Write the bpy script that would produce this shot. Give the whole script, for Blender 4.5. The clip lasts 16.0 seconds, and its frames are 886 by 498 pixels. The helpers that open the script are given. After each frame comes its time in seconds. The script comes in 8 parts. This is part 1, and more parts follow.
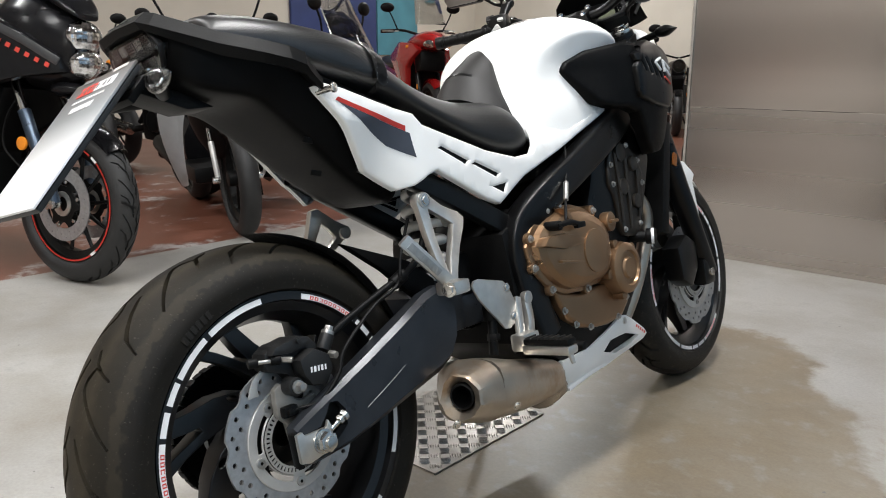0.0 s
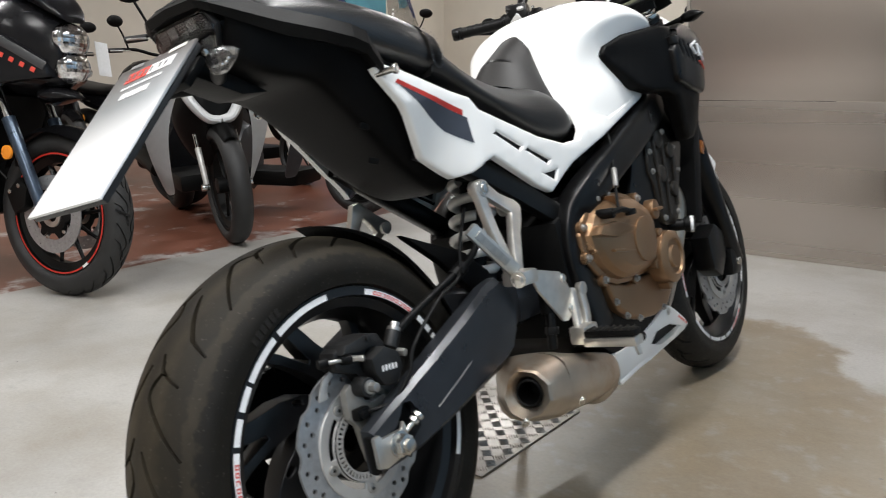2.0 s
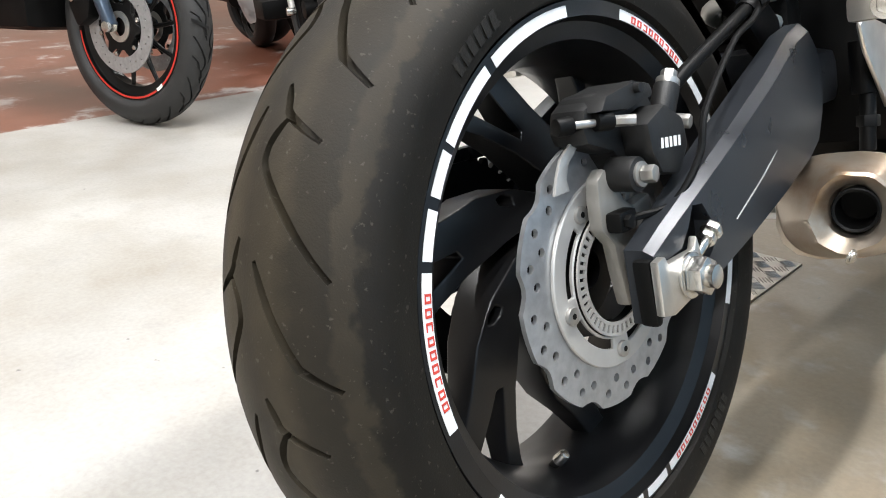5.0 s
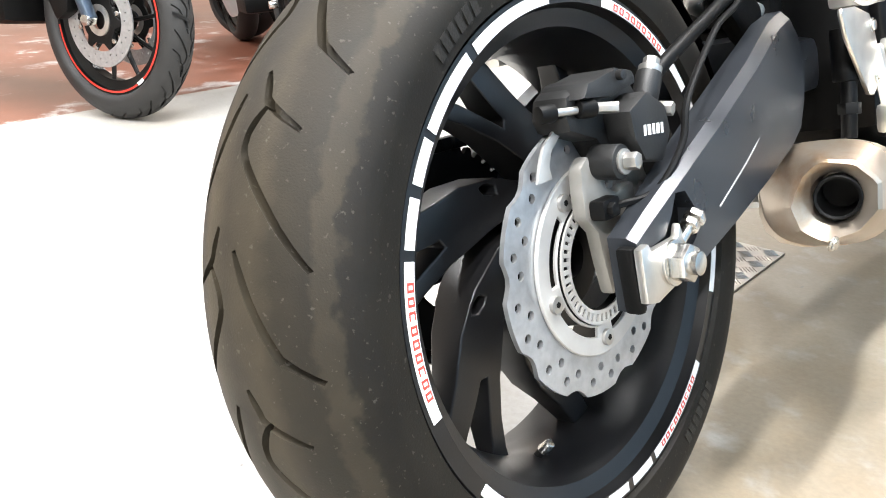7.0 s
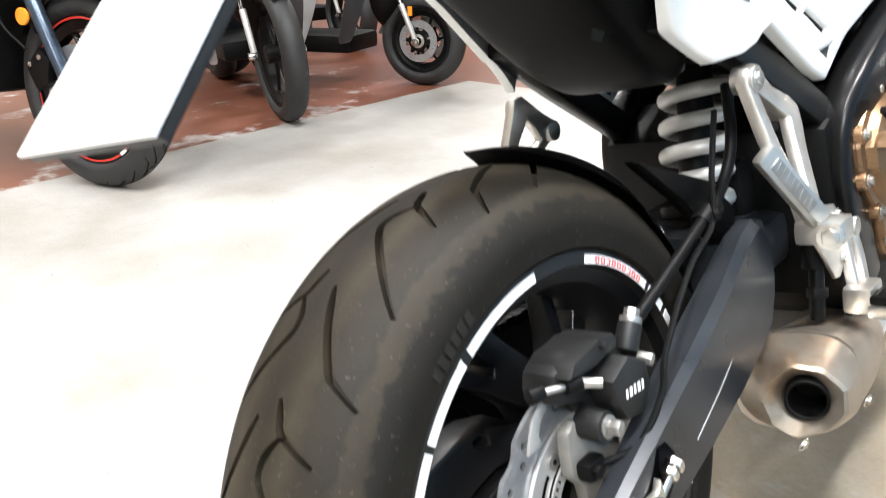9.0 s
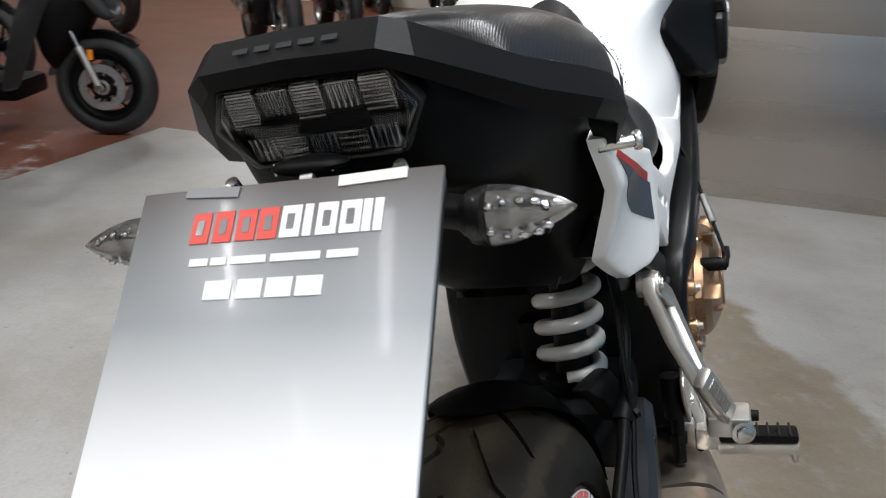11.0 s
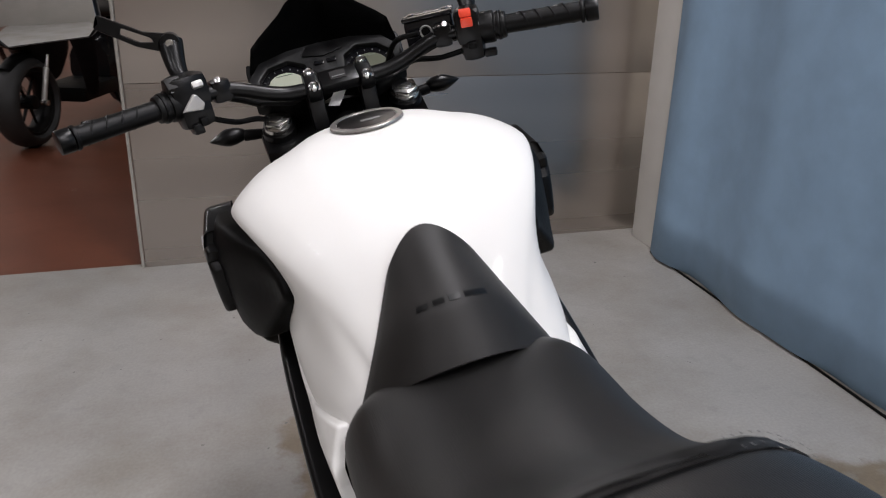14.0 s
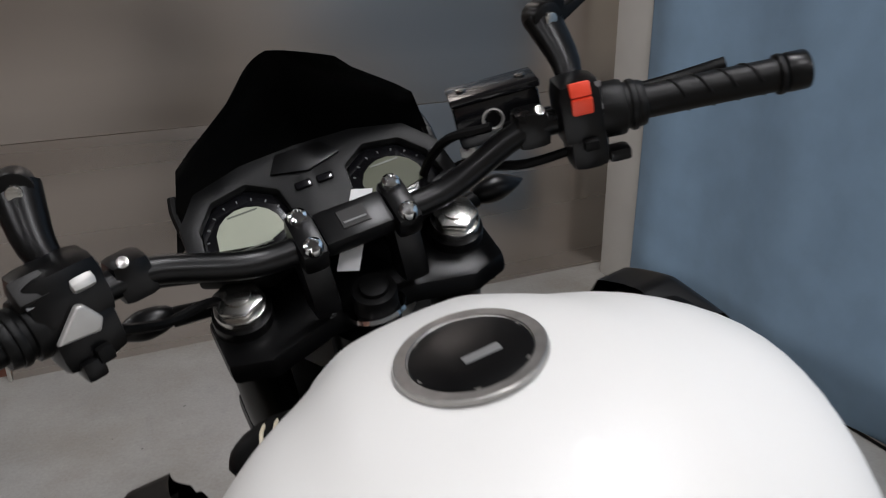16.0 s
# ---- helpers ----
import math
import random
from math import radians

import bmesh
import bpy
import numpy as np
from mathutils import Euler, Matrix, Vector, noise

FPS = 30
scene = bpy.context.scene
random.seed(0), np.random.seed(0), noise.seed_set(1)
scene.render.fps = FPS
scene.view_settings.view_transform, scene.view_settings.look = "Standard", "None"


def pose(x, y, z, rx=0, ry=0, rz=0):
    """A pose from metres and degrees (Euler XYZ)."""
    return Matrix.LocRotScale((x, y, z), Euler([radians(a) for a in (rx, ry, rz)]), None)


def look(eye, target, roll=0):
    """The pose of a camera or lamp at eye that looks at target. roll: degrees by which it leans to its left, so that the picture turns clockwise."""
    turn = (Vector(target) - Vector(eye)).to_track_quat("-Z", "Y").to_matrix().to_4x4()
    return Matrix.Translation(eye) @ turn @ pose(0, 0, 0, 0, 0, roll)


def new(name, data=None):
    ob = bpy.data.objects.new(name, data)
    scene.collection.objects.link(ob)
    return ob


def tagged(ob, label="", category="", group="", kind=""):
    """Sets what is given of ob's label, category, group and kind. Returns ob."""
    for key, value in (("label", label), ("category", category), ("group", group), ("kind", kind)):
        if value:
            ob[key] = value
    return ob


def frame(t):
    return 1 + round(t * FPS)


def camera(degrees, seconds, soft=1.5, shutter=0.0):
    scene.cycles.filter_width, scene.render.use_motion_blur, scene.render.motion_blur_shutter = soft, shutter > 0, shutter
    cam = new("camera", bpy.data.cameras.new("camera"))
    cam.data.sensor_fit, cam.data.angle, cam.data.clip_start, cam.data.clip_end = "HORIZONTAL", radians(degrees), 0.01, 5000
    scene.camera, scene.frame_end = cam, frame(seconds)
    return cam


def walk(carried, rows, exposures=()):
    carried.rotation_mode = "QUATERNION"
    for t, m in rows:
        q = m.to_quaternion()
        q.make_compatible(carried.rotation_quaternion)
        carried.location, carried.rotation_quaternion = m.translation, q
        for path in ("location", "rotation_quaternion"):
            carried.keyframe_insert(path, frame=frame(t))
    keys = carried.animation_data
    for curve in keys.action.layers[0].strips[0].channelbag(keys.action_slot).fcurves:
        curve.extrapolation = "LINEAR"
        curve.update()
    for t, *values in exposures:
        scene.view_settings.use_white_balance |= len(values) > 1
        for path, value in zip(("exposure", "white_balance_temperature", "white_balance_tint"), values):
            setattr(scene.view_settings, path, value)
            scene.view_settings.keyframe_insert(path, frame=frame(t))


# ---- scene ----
LENS_DEGREES = 58.45
cam = camera(LENS_DEGREES, 16.0, 1.0, 0.4)
PATH = [
    (0, (0.945, -0.71, 0.893), (-0.343, 0.754, 0.448), 0.3),
    (0.5, (0.927, -0.746, 0.887), (-0.315, 0.76, 0.45), -0.1),
    (1, (0.934, -0.741, 0.889), (-0.296, 0.773, 0.444), -0.4),
    (1.5, (0.907, -0.762, 0.868), (-0.313, 0.763, 0.435), -0.7),
    (2, (0.784, -0.767, 0.851), (-0.442, 0.754, 0.424), -0.9),
    (2.5, (0.632, -0.711, 0.83), (-0.621, 0.784, 0.389), -0.8),
    (3, (0.54, -0.672, 0.751), (-0.76, 0.779, 0.3), -0.9),
    (3.5, (0.437, -0.602, 0.633), (-0.868, 0.796, 0.047), -0.6),
    (4, (0.363, -0.556, 0.611), (-0.939, 0.795, -0.082), -0.8),
    (4.2, (0.354, -0.556, 0.601), (-0.951, 0.783, -0.109), -0.8),
    (6.3, (0.345, -0.557, 0.594), (-0.935, 0.788, -0.149), -1.0),
    (6.5, (0.345, -0.556, 0.593), (-0.928, 0.795, -0.151), -1.0),
    (7, (0.347, -0.553, 0.591), (-0.925, 0.8, -0.151), -1.1),
    (7.5, (0.346, -0.555, 0.594), (-0.916, 0.809, -0.145), -1.2),
    (8, (0.333, -0.551, 0.617), (-0.916, 0.825, -0.122), -1.1),
    (8.5, (0.32, -0.536, 0.689), (-0.928, 0.844, -0.045), -1.3),
    (9, (0.31, -0.524, 0.817), (-0.923, 0.862, 0.067), -1.5),
    (9.5, (0.261, -0.524, 0.905), (-0.937, 0.893, 0.158), -1.0),
    (10, (0.186, -0.535, 0.982), (-0.828, 1.025, 0.249), 1.4),
    (10.2, (0.153, -0.541, 0.993), (-0.764, 1.082, 0.27), 1.9),
    (12.3, (-0.2204, -0.5013, 1.0848), (-0.1239, 1.3525, 0.3404), 2.3),
    (12.5, (-0.2472, -0.4911, 1.1097), (-0.0663, 1.3592, 0.3726), 2.2),
    (13, (-0.2999, -0.4008, 1.1892), (0.0258, 1.4350, 0.4654), 2.0),
    (13.5, (-0.3521, -0.2320, 1.2277), (0.0693, 1.5824, 0.4995), 1.5),
    (14, (-0.4165, -0.0955, 1.2235), (0.1087, 1.695, 0.499), 1.35),
    (14.5, (-0.4968, 0.0659, 1.2263), (0.1792, 1.8049, 0.5059), 1.45),
    (15, (-0.5215, 0.206, 1.242), (0.252, 1.901, 0.5135), 1.1),
    (15.5, (-0.4645, 0.3824, 1.2610), (0.3333, 2.0610, 0.5222), 0.42),
    (16, (-0.4233, 0.5441, 1.2426), (0.3576, 2.2330, 0.5091), -0.47),
]
EXPOSURES = [(0.0, -0.35, 6400, 10), (3.0, -0.38, 6400, 10), (3.5, -0.14, 6400, 10), (4.2, -0.1, 6400, 10), (6.3, 1.36, 6400, 10), (8.6, 1.18, 6400, 10), (9.5, -0.02, 6350, 10), (10.2, -0.5, 6300, 10), (12.3, -1.0, 6020, 11), (13.2, -1.02, 6120, 13), (14.0, -1.16, 6300, 16), (15.0, -1.34, 6320, 15), (16.0, -1.48, 6250, 13)]
walk(cam, [(t, look(eye, target, roll)) for t, eye, target, roll in PATH], EXPOSURES)
LEAN = 12.67


# ---- light of the showroom ----
world = bpy.data.worlds.new("world")
scene.world = world
world.use_nodes = True
world.node_tree.nodes["Background"].inputs[0].default_value = (0.9, 0.95, 1.0, 1)
world.node_tree.nodes["Background"].inputs[1].default_value = 0.02


# ---- materials ----
def material(name, color, rough=0.5, metal=0.0, coat=0.0, vary=0.08, scale=30.0, bump=0.0, fine=300.0, wear=None, stretch=(1, 1, 1), spec=0.5):
    """A principled surface with broad tone variation, fine relief and an optional second worn tone."""
    m = bpy.data.materials.new(name)
    m.use_nodes = True
    nt = m.node_tree
    n, l = nt.nodes, nt.links
    b = n["Principled BSDF"]
    b.inputs["Metallic"].default_value = metal
    b.inputs["Coat Weight"].default_value = coat
    b.inputs["Coat Roughness"].default_value = 0.06
    b.inputs["Specular IOR Level"].default_value = spec
    tc = n.new("ShaderNodeTexCoord")
    mp = n.new("ShaderNodeMapping")
    mp.inputs["Scale"].default_value = stretch
    l.new(tc.outputs["Object"], mp.inputs["Vector"])
    broad = n.new("ShaderNodeTexNoise")
    broad.inputs["Scale"].default_value = scale
    broad.inputs["Detail"].default_value = 5
    l.new(mp.outputs["Vector"], broad.inputs["Vector"])
    ramp = n.new("ShaderNodeValToRGB")
    a = Vector(color)
    lo, hi = a * (1 - vary), a * (1 + vary)
    ramp.color_ramp.elements[0].position = 0.35
    ramp.color_ramp.elements[1].position = 0.65
    ramp.color_ramp.elements[0].color = (*lo, 1)
    ramp.color_ramp.elements[1].color = (*[min(1, v) for v in hi], 1)
    l.new(broad.outputs["Fac"], ramp.inputs["Fac"])
    out = ramp.outputs["Color"]
    if wear:
        col2, lo_at, hi_at, sc2 = wear
        w = n.new("ShaderNodeTexNoise")
        w.inputs["Scale"].default_value = sc2
        w.inputs["Detail"].default_value = 8
        w.inputs["Roughness"].default_value = 0.65
        l.new(mp.outputs["Vector"], w.inputs["Vector"])
        wr = n.new("ShaderNodeMapRange")
        wr.inputs["From Min"].default_value = lo_at
        wr.inputs["From Max"].default_value = hi_at
        l.new(w.outputs["Fac"], wr.inputs["Value"])
        mix = n.new("ShaderNodeMix")
        mix.data_type = "RGBA"
        l.new(wr.outputs["Result"], mix.inputs["Factor"])
        l.new(out, mix.inputs["A"])
        mix.inputs["B"].default_value = (*col2, 1)
        out = mix.outputs["Result"]
    l.new(out, b.inputs["Base Color"])
    rr = n.new("ShaderNodeMapRange")
    rv = 0.07 if vary > 0.03 else 0.01
    rr.inputs["To Min"].default_value = max(0.02, rough - rv)
    rr.inputs["To Max"].default_value = min(1, rough + rv)
    l.new(broad.outputs["Fac"], rr.inputs["Value"])
    l.new(rr.outputs["Result"], b.inputs["Roughness"])
    if bump:
        f = n.new("ShaderNodeTexNoise")
        f.inputs["Scale"].default_value = fine
        f.inputs["Detail"].default_value = 3
        l.new(mp.outputs["Vector"], f.inputs["Vector"])
        bp = n.new("ShaderNodeBump")
        bp.inputs["Strength"].default_value = bump
        bp.inputs["Distance"].default_value = 0.002
        l.new(f.outputs["Fac"], bp.inputs["Height"])
        l.new(bp.outputs["Normal"], b.inputs["Normal"])
    return m


def glow(name, color, strength):
    m = material(name, color, 0.5)
    b = m.node_tree.nodes["Principled BSDF"]
    b.inputs["Emission Color"].default_value = (*color, 1)
    b.inputs["Emission Strength"].default_value = strength
    return m


def glass(name, color=(1, 1, 1), rough=0.02, alpha=1.0):
    m = material(name, color, rough, vary=0.02)
    b = m.node_tree.nodes["Principled BSDF"]
    b.inputs["Transmission Weight"].default_value = alpha
    b.inputs["IOR"].default_value = 1.45
    return m


WHITE = material("white_paint", (0.87, 0.86, 0.83), 0.42, coat=0.18, vary=0.015, scale=6, bump=0.0)
PLASTIC = material("black_plastic", (0.0035, 0.0034, 0.0034), 0.46, vary=0.25, scale=14, bump=0.12, fine=1400, wear=((0.009, 0.009, 0.009), 0.6, 0.9, 9), spec=0.08)
SATIN = material("satin_black", (0.003, 0.003, 0.0032), 0.30, vary=0.2, scale=18, bump=0.03, fine=600, spec=0.28)
PADGREY = material("pad_plastic", (0.015, 0.0138, 0.013), 0.5, vary=0.15, scale=16, bump=0.1, fine=1500, spec=0.35)
GLOSSBLACK = material("gloss_black", (0.006, 0.006, 0.007), 0.12, vary=0.15, scale=18, spec=0.5)
GRIPRUBBER = material("grip_rubber", (0.004, 0.004, 0.004), 0.40, vary=0.2, scale=40, bump=0.15, fine=900, spec=0.22)
COVERGREY = material("cover_grey", (0.005, 0.0051, 0.0053), 0.42, vary=0.15, scale=30, bump=0.2, fine=900, spec=0.28)
DEEP = material("deep_black", (0.003, 0.003, 0.003), 0.5, vary=0.2, scale=20, bump=0.1, spec=0.15)
ARM = material("graphite_paint", (0.026, 0.029, 0.034), 0.30, metal=0.35, vary=0.12, scale=25, bump=0.05, fine=900)
RUBBER = material("tyre_rubber", (0.015, 0.0135, 0.0115), 0.58, spec=0.25, vary=0.25, scale=24, bump=0.25, fine=500, wear=((0.07, 0.06, 0.045), 0.57, 0.80, 60))


def tyre_material(half):
    """Rubber with a dusty, scrubbed crown, lightened further for the light on it, a matt unworn shoulder band and a
    dark sidewall.
    """
    m = material("scrubbed_tyre", (0.0188, 0.0150, 0.0094), 0.64, vary=0.18, scale=22, bump=0.12, fine=600, spec=0.24)
    nt = m.node_tree
    n, l = nt.nodes, nt.links
    b = n["Principled BSDF"]
    src = b.inputs["Base Color"].links[0].from_socket
    tc = n.new("ShaderNodeTexCoord")
    sp = n.new("ShaderNodeSeparateXYZ")
    l.new(tc.outputs["Object"], sp.inputs[0])
    ab = n.new("ShaderNodeMath")
    ab.operation = "ABSOLUTE"
    l.new(sp.outputs[0], ab.inputs[0])
    wob = n.new("ShaderNodeTexNoise")
    wob.inputs["Scale"].default_value = 55
    wob.inputs["Detail"].default_value = 6
    l.new(tc.outputs["Object"], wob.inputs["Vector"])
    off = n.new("ShaderNodeMath")
    off.operation = "MULTIPLY_ADD"
    off.inputs[1].default_value = 0.020
    l.new(wob.outputs["Fac"], off.inputs[0])
    l.new(ab.outputs[0], off.inputs[2])
    zone = n.new("ShaderNodeValToRGB")
    mr = n.new("ShaderNodeMapRange")
    mr.inputs["From Min"].default_value = 0.008
    mr.inputs["From Max"].default_value = half + 0.008
    l.new(off.outputs[0], mr.inputs["Value"])
    l.new(mr.outputs["Result"], zone.inputs["Fac"])
    e = zone.color_ramp.elements
    e[0].position, e[0].color = 0.0, (0.9, 0.9, 0.9, 1)
    e[1].position, e[1].color = 1.0, (0.34, 0.34, 0.34, 1)
    # The 1.75 crown tone holds both dust and painted-in light.
    for p, v in ((0.34, 1.75), (0.50, 0.85), (0.76, 0.62), (0.80, 1.15), (0.90, 1.1), (0.93, 0.38)):
        q = e.new(p)
        q.color = (v, v * 0.99, v * 0.97, 1)
    mx = n.new("ShaderNodeMix")
    mx.data_type = "RGBA"
    mx.blend_type = "MULTIPLY"
    mx.inputs["Factor"].default_value = 1.0
    l.new(src, mx.inputs["A"])
    l.new(zone.outputs["Color"], mx.inputs["B"])
    dust = n.new("ShaderNodeTexNoise")
    dust.inputs["Scale"].default_value = 240
    dust.inputs["Detail"].default_value = 2
    l.new(tc.outputs["Object"], dust.inputs["Vector"])
    dr = n.new("ShaderNodeMapRange")
    dr.inputs["From Min"].default_value = 0.66
    dr.inputs["From Max"].default_value = 0.74
    dr.inputs["To Max"].default_value = 0.2
    l.new(dust.outputs["Fac"], dr.inputs["Value"])
    m2 = n.new("ShaderNodeMix")
    m2.data_type = "RGBA"
    l.new(dr.outputs["Result"], m2.inputs["Factor"])
    l.new(mx.outputs["Result"], m2.inputs["A"])
    m2.inputs["B"].default_value = (0.16, 0.145, 0.12, 1)
    l.new(m2.outputs["Result"], b.inputs["Base Color"])
    return m


REARTYRE = tyre_material(0.0870)
ALU = material("cast_aluminium", (0.62, 0.60, 0.56), 0.32, metal=0.9, vary=0.08, scale=40, bump=0.08, fine=500)
STEEL = material("zinc_steel", (0.62, 0.61, 0.58), 0.25, metal=1.0, vary=0.12, scale=60, bump=0.05)
CHROME = material("chrome", (0.8, 0.8, 0.8), 0.09, metal=1.0, vary=0.03)
ZINC = material("dull_zinc", (0.42, 0.41, 0.39), 0.36, metal=0.85, vary=0.12, scale=70, bump=0.05)
CALIPER = material("caliper_black", (0.008, 0.008, 0.008), 0.5, vary=0.2, scale=30, bump=0.15, fine=700, spec=0.45)
RIMBLACK = material("rim_black", (0.0055, 0.0055, 0.006), 0.32, vary=0.2, scale=20, bump=0.05, fine=500, spec=0.5, wear=((0.03, 0.027, 0.024), 0.62, 0.85, 14))
ROTOR = material("brake_rotor_steel", (0.42, 0.43, 0.44), 0.36, metal=0.75, vary=0.10, scale=90, bump=0.05, fine=800)
CARRIER = material("disc_carrier_silver", (0.50, 0.49, 0.47), 0.45, metal=0.5, vary=0.06, scale=40, bump=0.05)
DARKBRONZE = material("dark_bronze_paint", (0.030, 0.025, 0.020), 0.40, metal=0.5, vary=0.06, scale=14, bump=0.02, fine=900)
CASTGREY = material("cast_grey", (0.24, 0.23, 0.21), 0.5, metal=0.3, vary=0.1, scale=40, bump=0.08, fine=500)
BRONZE = material("bronze_cover_paint", (0.27, 0.165, 0.092), 0.30, metal=0.75, vary=0.04, scale=14, bump=0.015, fine=900)
EXHAUST = material("heat_tinted_steel", (0.46, 0.40, 0.33), 0.34, metal=0.85, vary=0.12, scale=9, bump=0.04, fine=300, wear=((0.34, 0.21, 0.11), 0.50, 0.72, 9))
SHOCK = material("spring_grey_paint", (0.55, 0.54, 0.51), 0.32, metal=0.2, vary=0.06, scale=30)
SEAT = material("seat_vinyl", (0.0105, 0.0100, 0.0096), 0.46, vary=0.15, scale=30, bump=0.10, fine=700, spec=0.42, stretch=(1, 0.05, 0.3))


def ribbed(m, period, depth):
    """Fine ribs along the machine pressed into a vinyl."""
    n, l = m.node_tree.nodes, m.node_tree.links
    b = n["Principled BSDF"]
    tc = n.new("ShaderNodeTexCoord")
    wv = n.new("ShaderNodeTexWave")
    wv.bands_direction = "X"
    wv.inputs["Scale"].default_value = 0.314 / period
    wv.inputs["Distortion"].default_value = 0.0
    wv.inputs["Detail"].default_value = 1
    wv.inputs["Detail Scale"].default_value = 0.4
    l.new(tc.outputs["Object"], wv.inputs["Vector"])
    bp = n.new("ShaderNodeBump")
    bp.inputs["Strength"].default_value = 0.32
    bp.inputs["Distance"].default_value = depth
    l.new(wv.outputs["Fac"], bp.inputs["Height"])
    if b.inputs["Normal"].links:
        l.new(b.inputs["Normal"].links[0].from_socket, bp.inputs["Normal"])
    l.new(bp.outputs["Normal"], b.inputs["Normal"])
    return m


RIBBEDSEAT = ribbed(material("ribbed_seat_vinyl", (0.008, 0.0079, 0.0081), 0.34, vary=0.12, scale=20, bump=0.10, fine=700, spec=0.68), 0.0017, 0.00025)
RED = material("red_decal", (0.45, 0.03, 0.02), 0.35, vary=0.05)
GREYDECAL = material("grey_decal", (0.05, 0.055, 0.07), 0.35, vary=0.05)
TAPE = material("white_reflective_tape", (0.78, 0.78, 0.78), 0.4, vary=0.04, scale=80)
REDTAPE = material("red_print", (0.62, 0.06, 0.04), 0.45, vary=0.05)
RAILPRINT = material("rail_print", (0.03, 0.03, 0.031), 0.7, vary=0.05, spec=0.2)
GREYPRINT = material("grey_print", (0.2, 0.2, 0.2), 0.45, vary=0.05)
LENS = glass("clear_lens", (0.95, 0.95, 0.95), 0.04)
LAMPCHROME = material("lamp_reflector", (0.36, 0.36, 0.36), 0.20, metal=1.0, vary=0.25, scale=90)
MIRROR = material("mirror_glass", (0.62, 0.62, 0.62), 0.02, metal=1.0, vary=0.0)
LCDDARK = material("lcd_segment", (0.10, 0.11, 0.09), 0.35, vary=0.05)
LCDOFF = material("lcd_unlit", (0.085, 0.09, 0.06), 0.5, vary=0.05, spec=0.2)
LCD = material("lcd_face", (0.36, 0.38, 0.30), 0.3, coat=0.5, vary=0.03)
CREAM = material("cream_wire", (0.62, 0.56, 0.42), 0.5, vary=0.04)
DIMAMBER = material("dark_amber_lens", (0.22, 0.07, 0.015), 0.25, vary=0.05)
ORANGE = material("amber_lens", (0.85, 0.28, 0.02), 0.25, coat=0.5, vary=0.05)
SAFETY = material("red_switch", (0.85, 0.07, 0.03), 0.35, vary=0.04)


# ---- mesh helpers ----
def part(name, bm, mat, parent=None, label="", angle=38, tri=False):
    """Links a bmesh as one mesh object under its parent."""
    bmesh.ops.recalc_face_normals(bm, faces=bm.faces)
    me = bpy.data.meshes.new(name)
    bm.to_mesh(me)
    bm.free()
    me.materials.append(mat)
    me.shade_smooth()
    me.set_sharp_from_angle(angle=radians(angle))
    ob = new(name, me)
    if parent:
        ob.parent = parent
    if label:
        ob["label"] = label
    return ob


def thing(name, label, category, m=None, group=""):
    ob = new(name)
    ob.empty_display_size = 0.05
    if m is not None:
        ob.matrix_world = m
    return tagged(ob, label, category, group)


def join(*bms):
    out = bms[0]
    for b in bms[1:]:
        me = bpy.data.meshes.new("tmp")
        b.to_mesh(me)
        b.free()
        out.from_mesh(me)
        bpy.data.meshes.remove(me)
    return out


def bevel_all(bm, w, segs=2, angle=25):
    if w > 0:
        es = [e for e in bm.edges if len(e.link_faces) == 2 and e.calc_face_angle(0) > radians(angle)]
        bmesh.ops.bevel(bm, geom=es, offset=w, segments=segs, profile=0.6, affect="EDGES", clamp_overlap=True)
    return bm


def box(size, at=(0, 0, 0), w=0.003, rot=(0, 0, 0), taper=1.0):
    bm = bmesh.new()
    bmesh.ops.create_cube(bm, size=1)
    for v in bm.verts:
        k = taper if v.co.z > 0 else 1
        v.co = Vector((v.co.x * size[0] * k, v.co.y * size[1] * k, v.co.z * size[2]))
    bevel_all(bm, w)
    bm.transform(pose(*at, *rot))
    return bm


def rod(p, q, r, r2=None, segs=16, w=0.0):
    """A round bar from p to q."""
    p, q = Vector(p), Vector(q)
    bm = bmesh.new()
    d = q - p
    bmesh.ops.create_cone(bm, cap_ends=True, segments=segs, radius1=r, radius2=r if r2 is None else r2, depth=d.length)
    bevel_all(bm, w, 2, 50)
    bm.transform(Matrix.Translation((p + q) / 2) @ d.to_track_quat("Z", "Y").to_matrix().to_4x4())
    return bm


def curve_points(pts, n):
    """Catmull-Rom points along a coarse path."""
    P = [Vector(p) for p in pts]
    P = [P[0] * 2 - P[1]] + P + [P[-1] * 2 - P[-2]]
    out = []
    for i in range(1, len(P) - 2):
        for k in range(n):
            t = k / n
            a, b, c, d = P[i - 1], P[i], P[i + 1], P[i + 2]
            out.append(0.5 * (2 * b + (c - a) * t + (2 * a - 5 * b + 4 * c - d) * t * t + (3 * b - a - 3 * c + d) * t ** 3))
    out.append(P[-2])
    return out


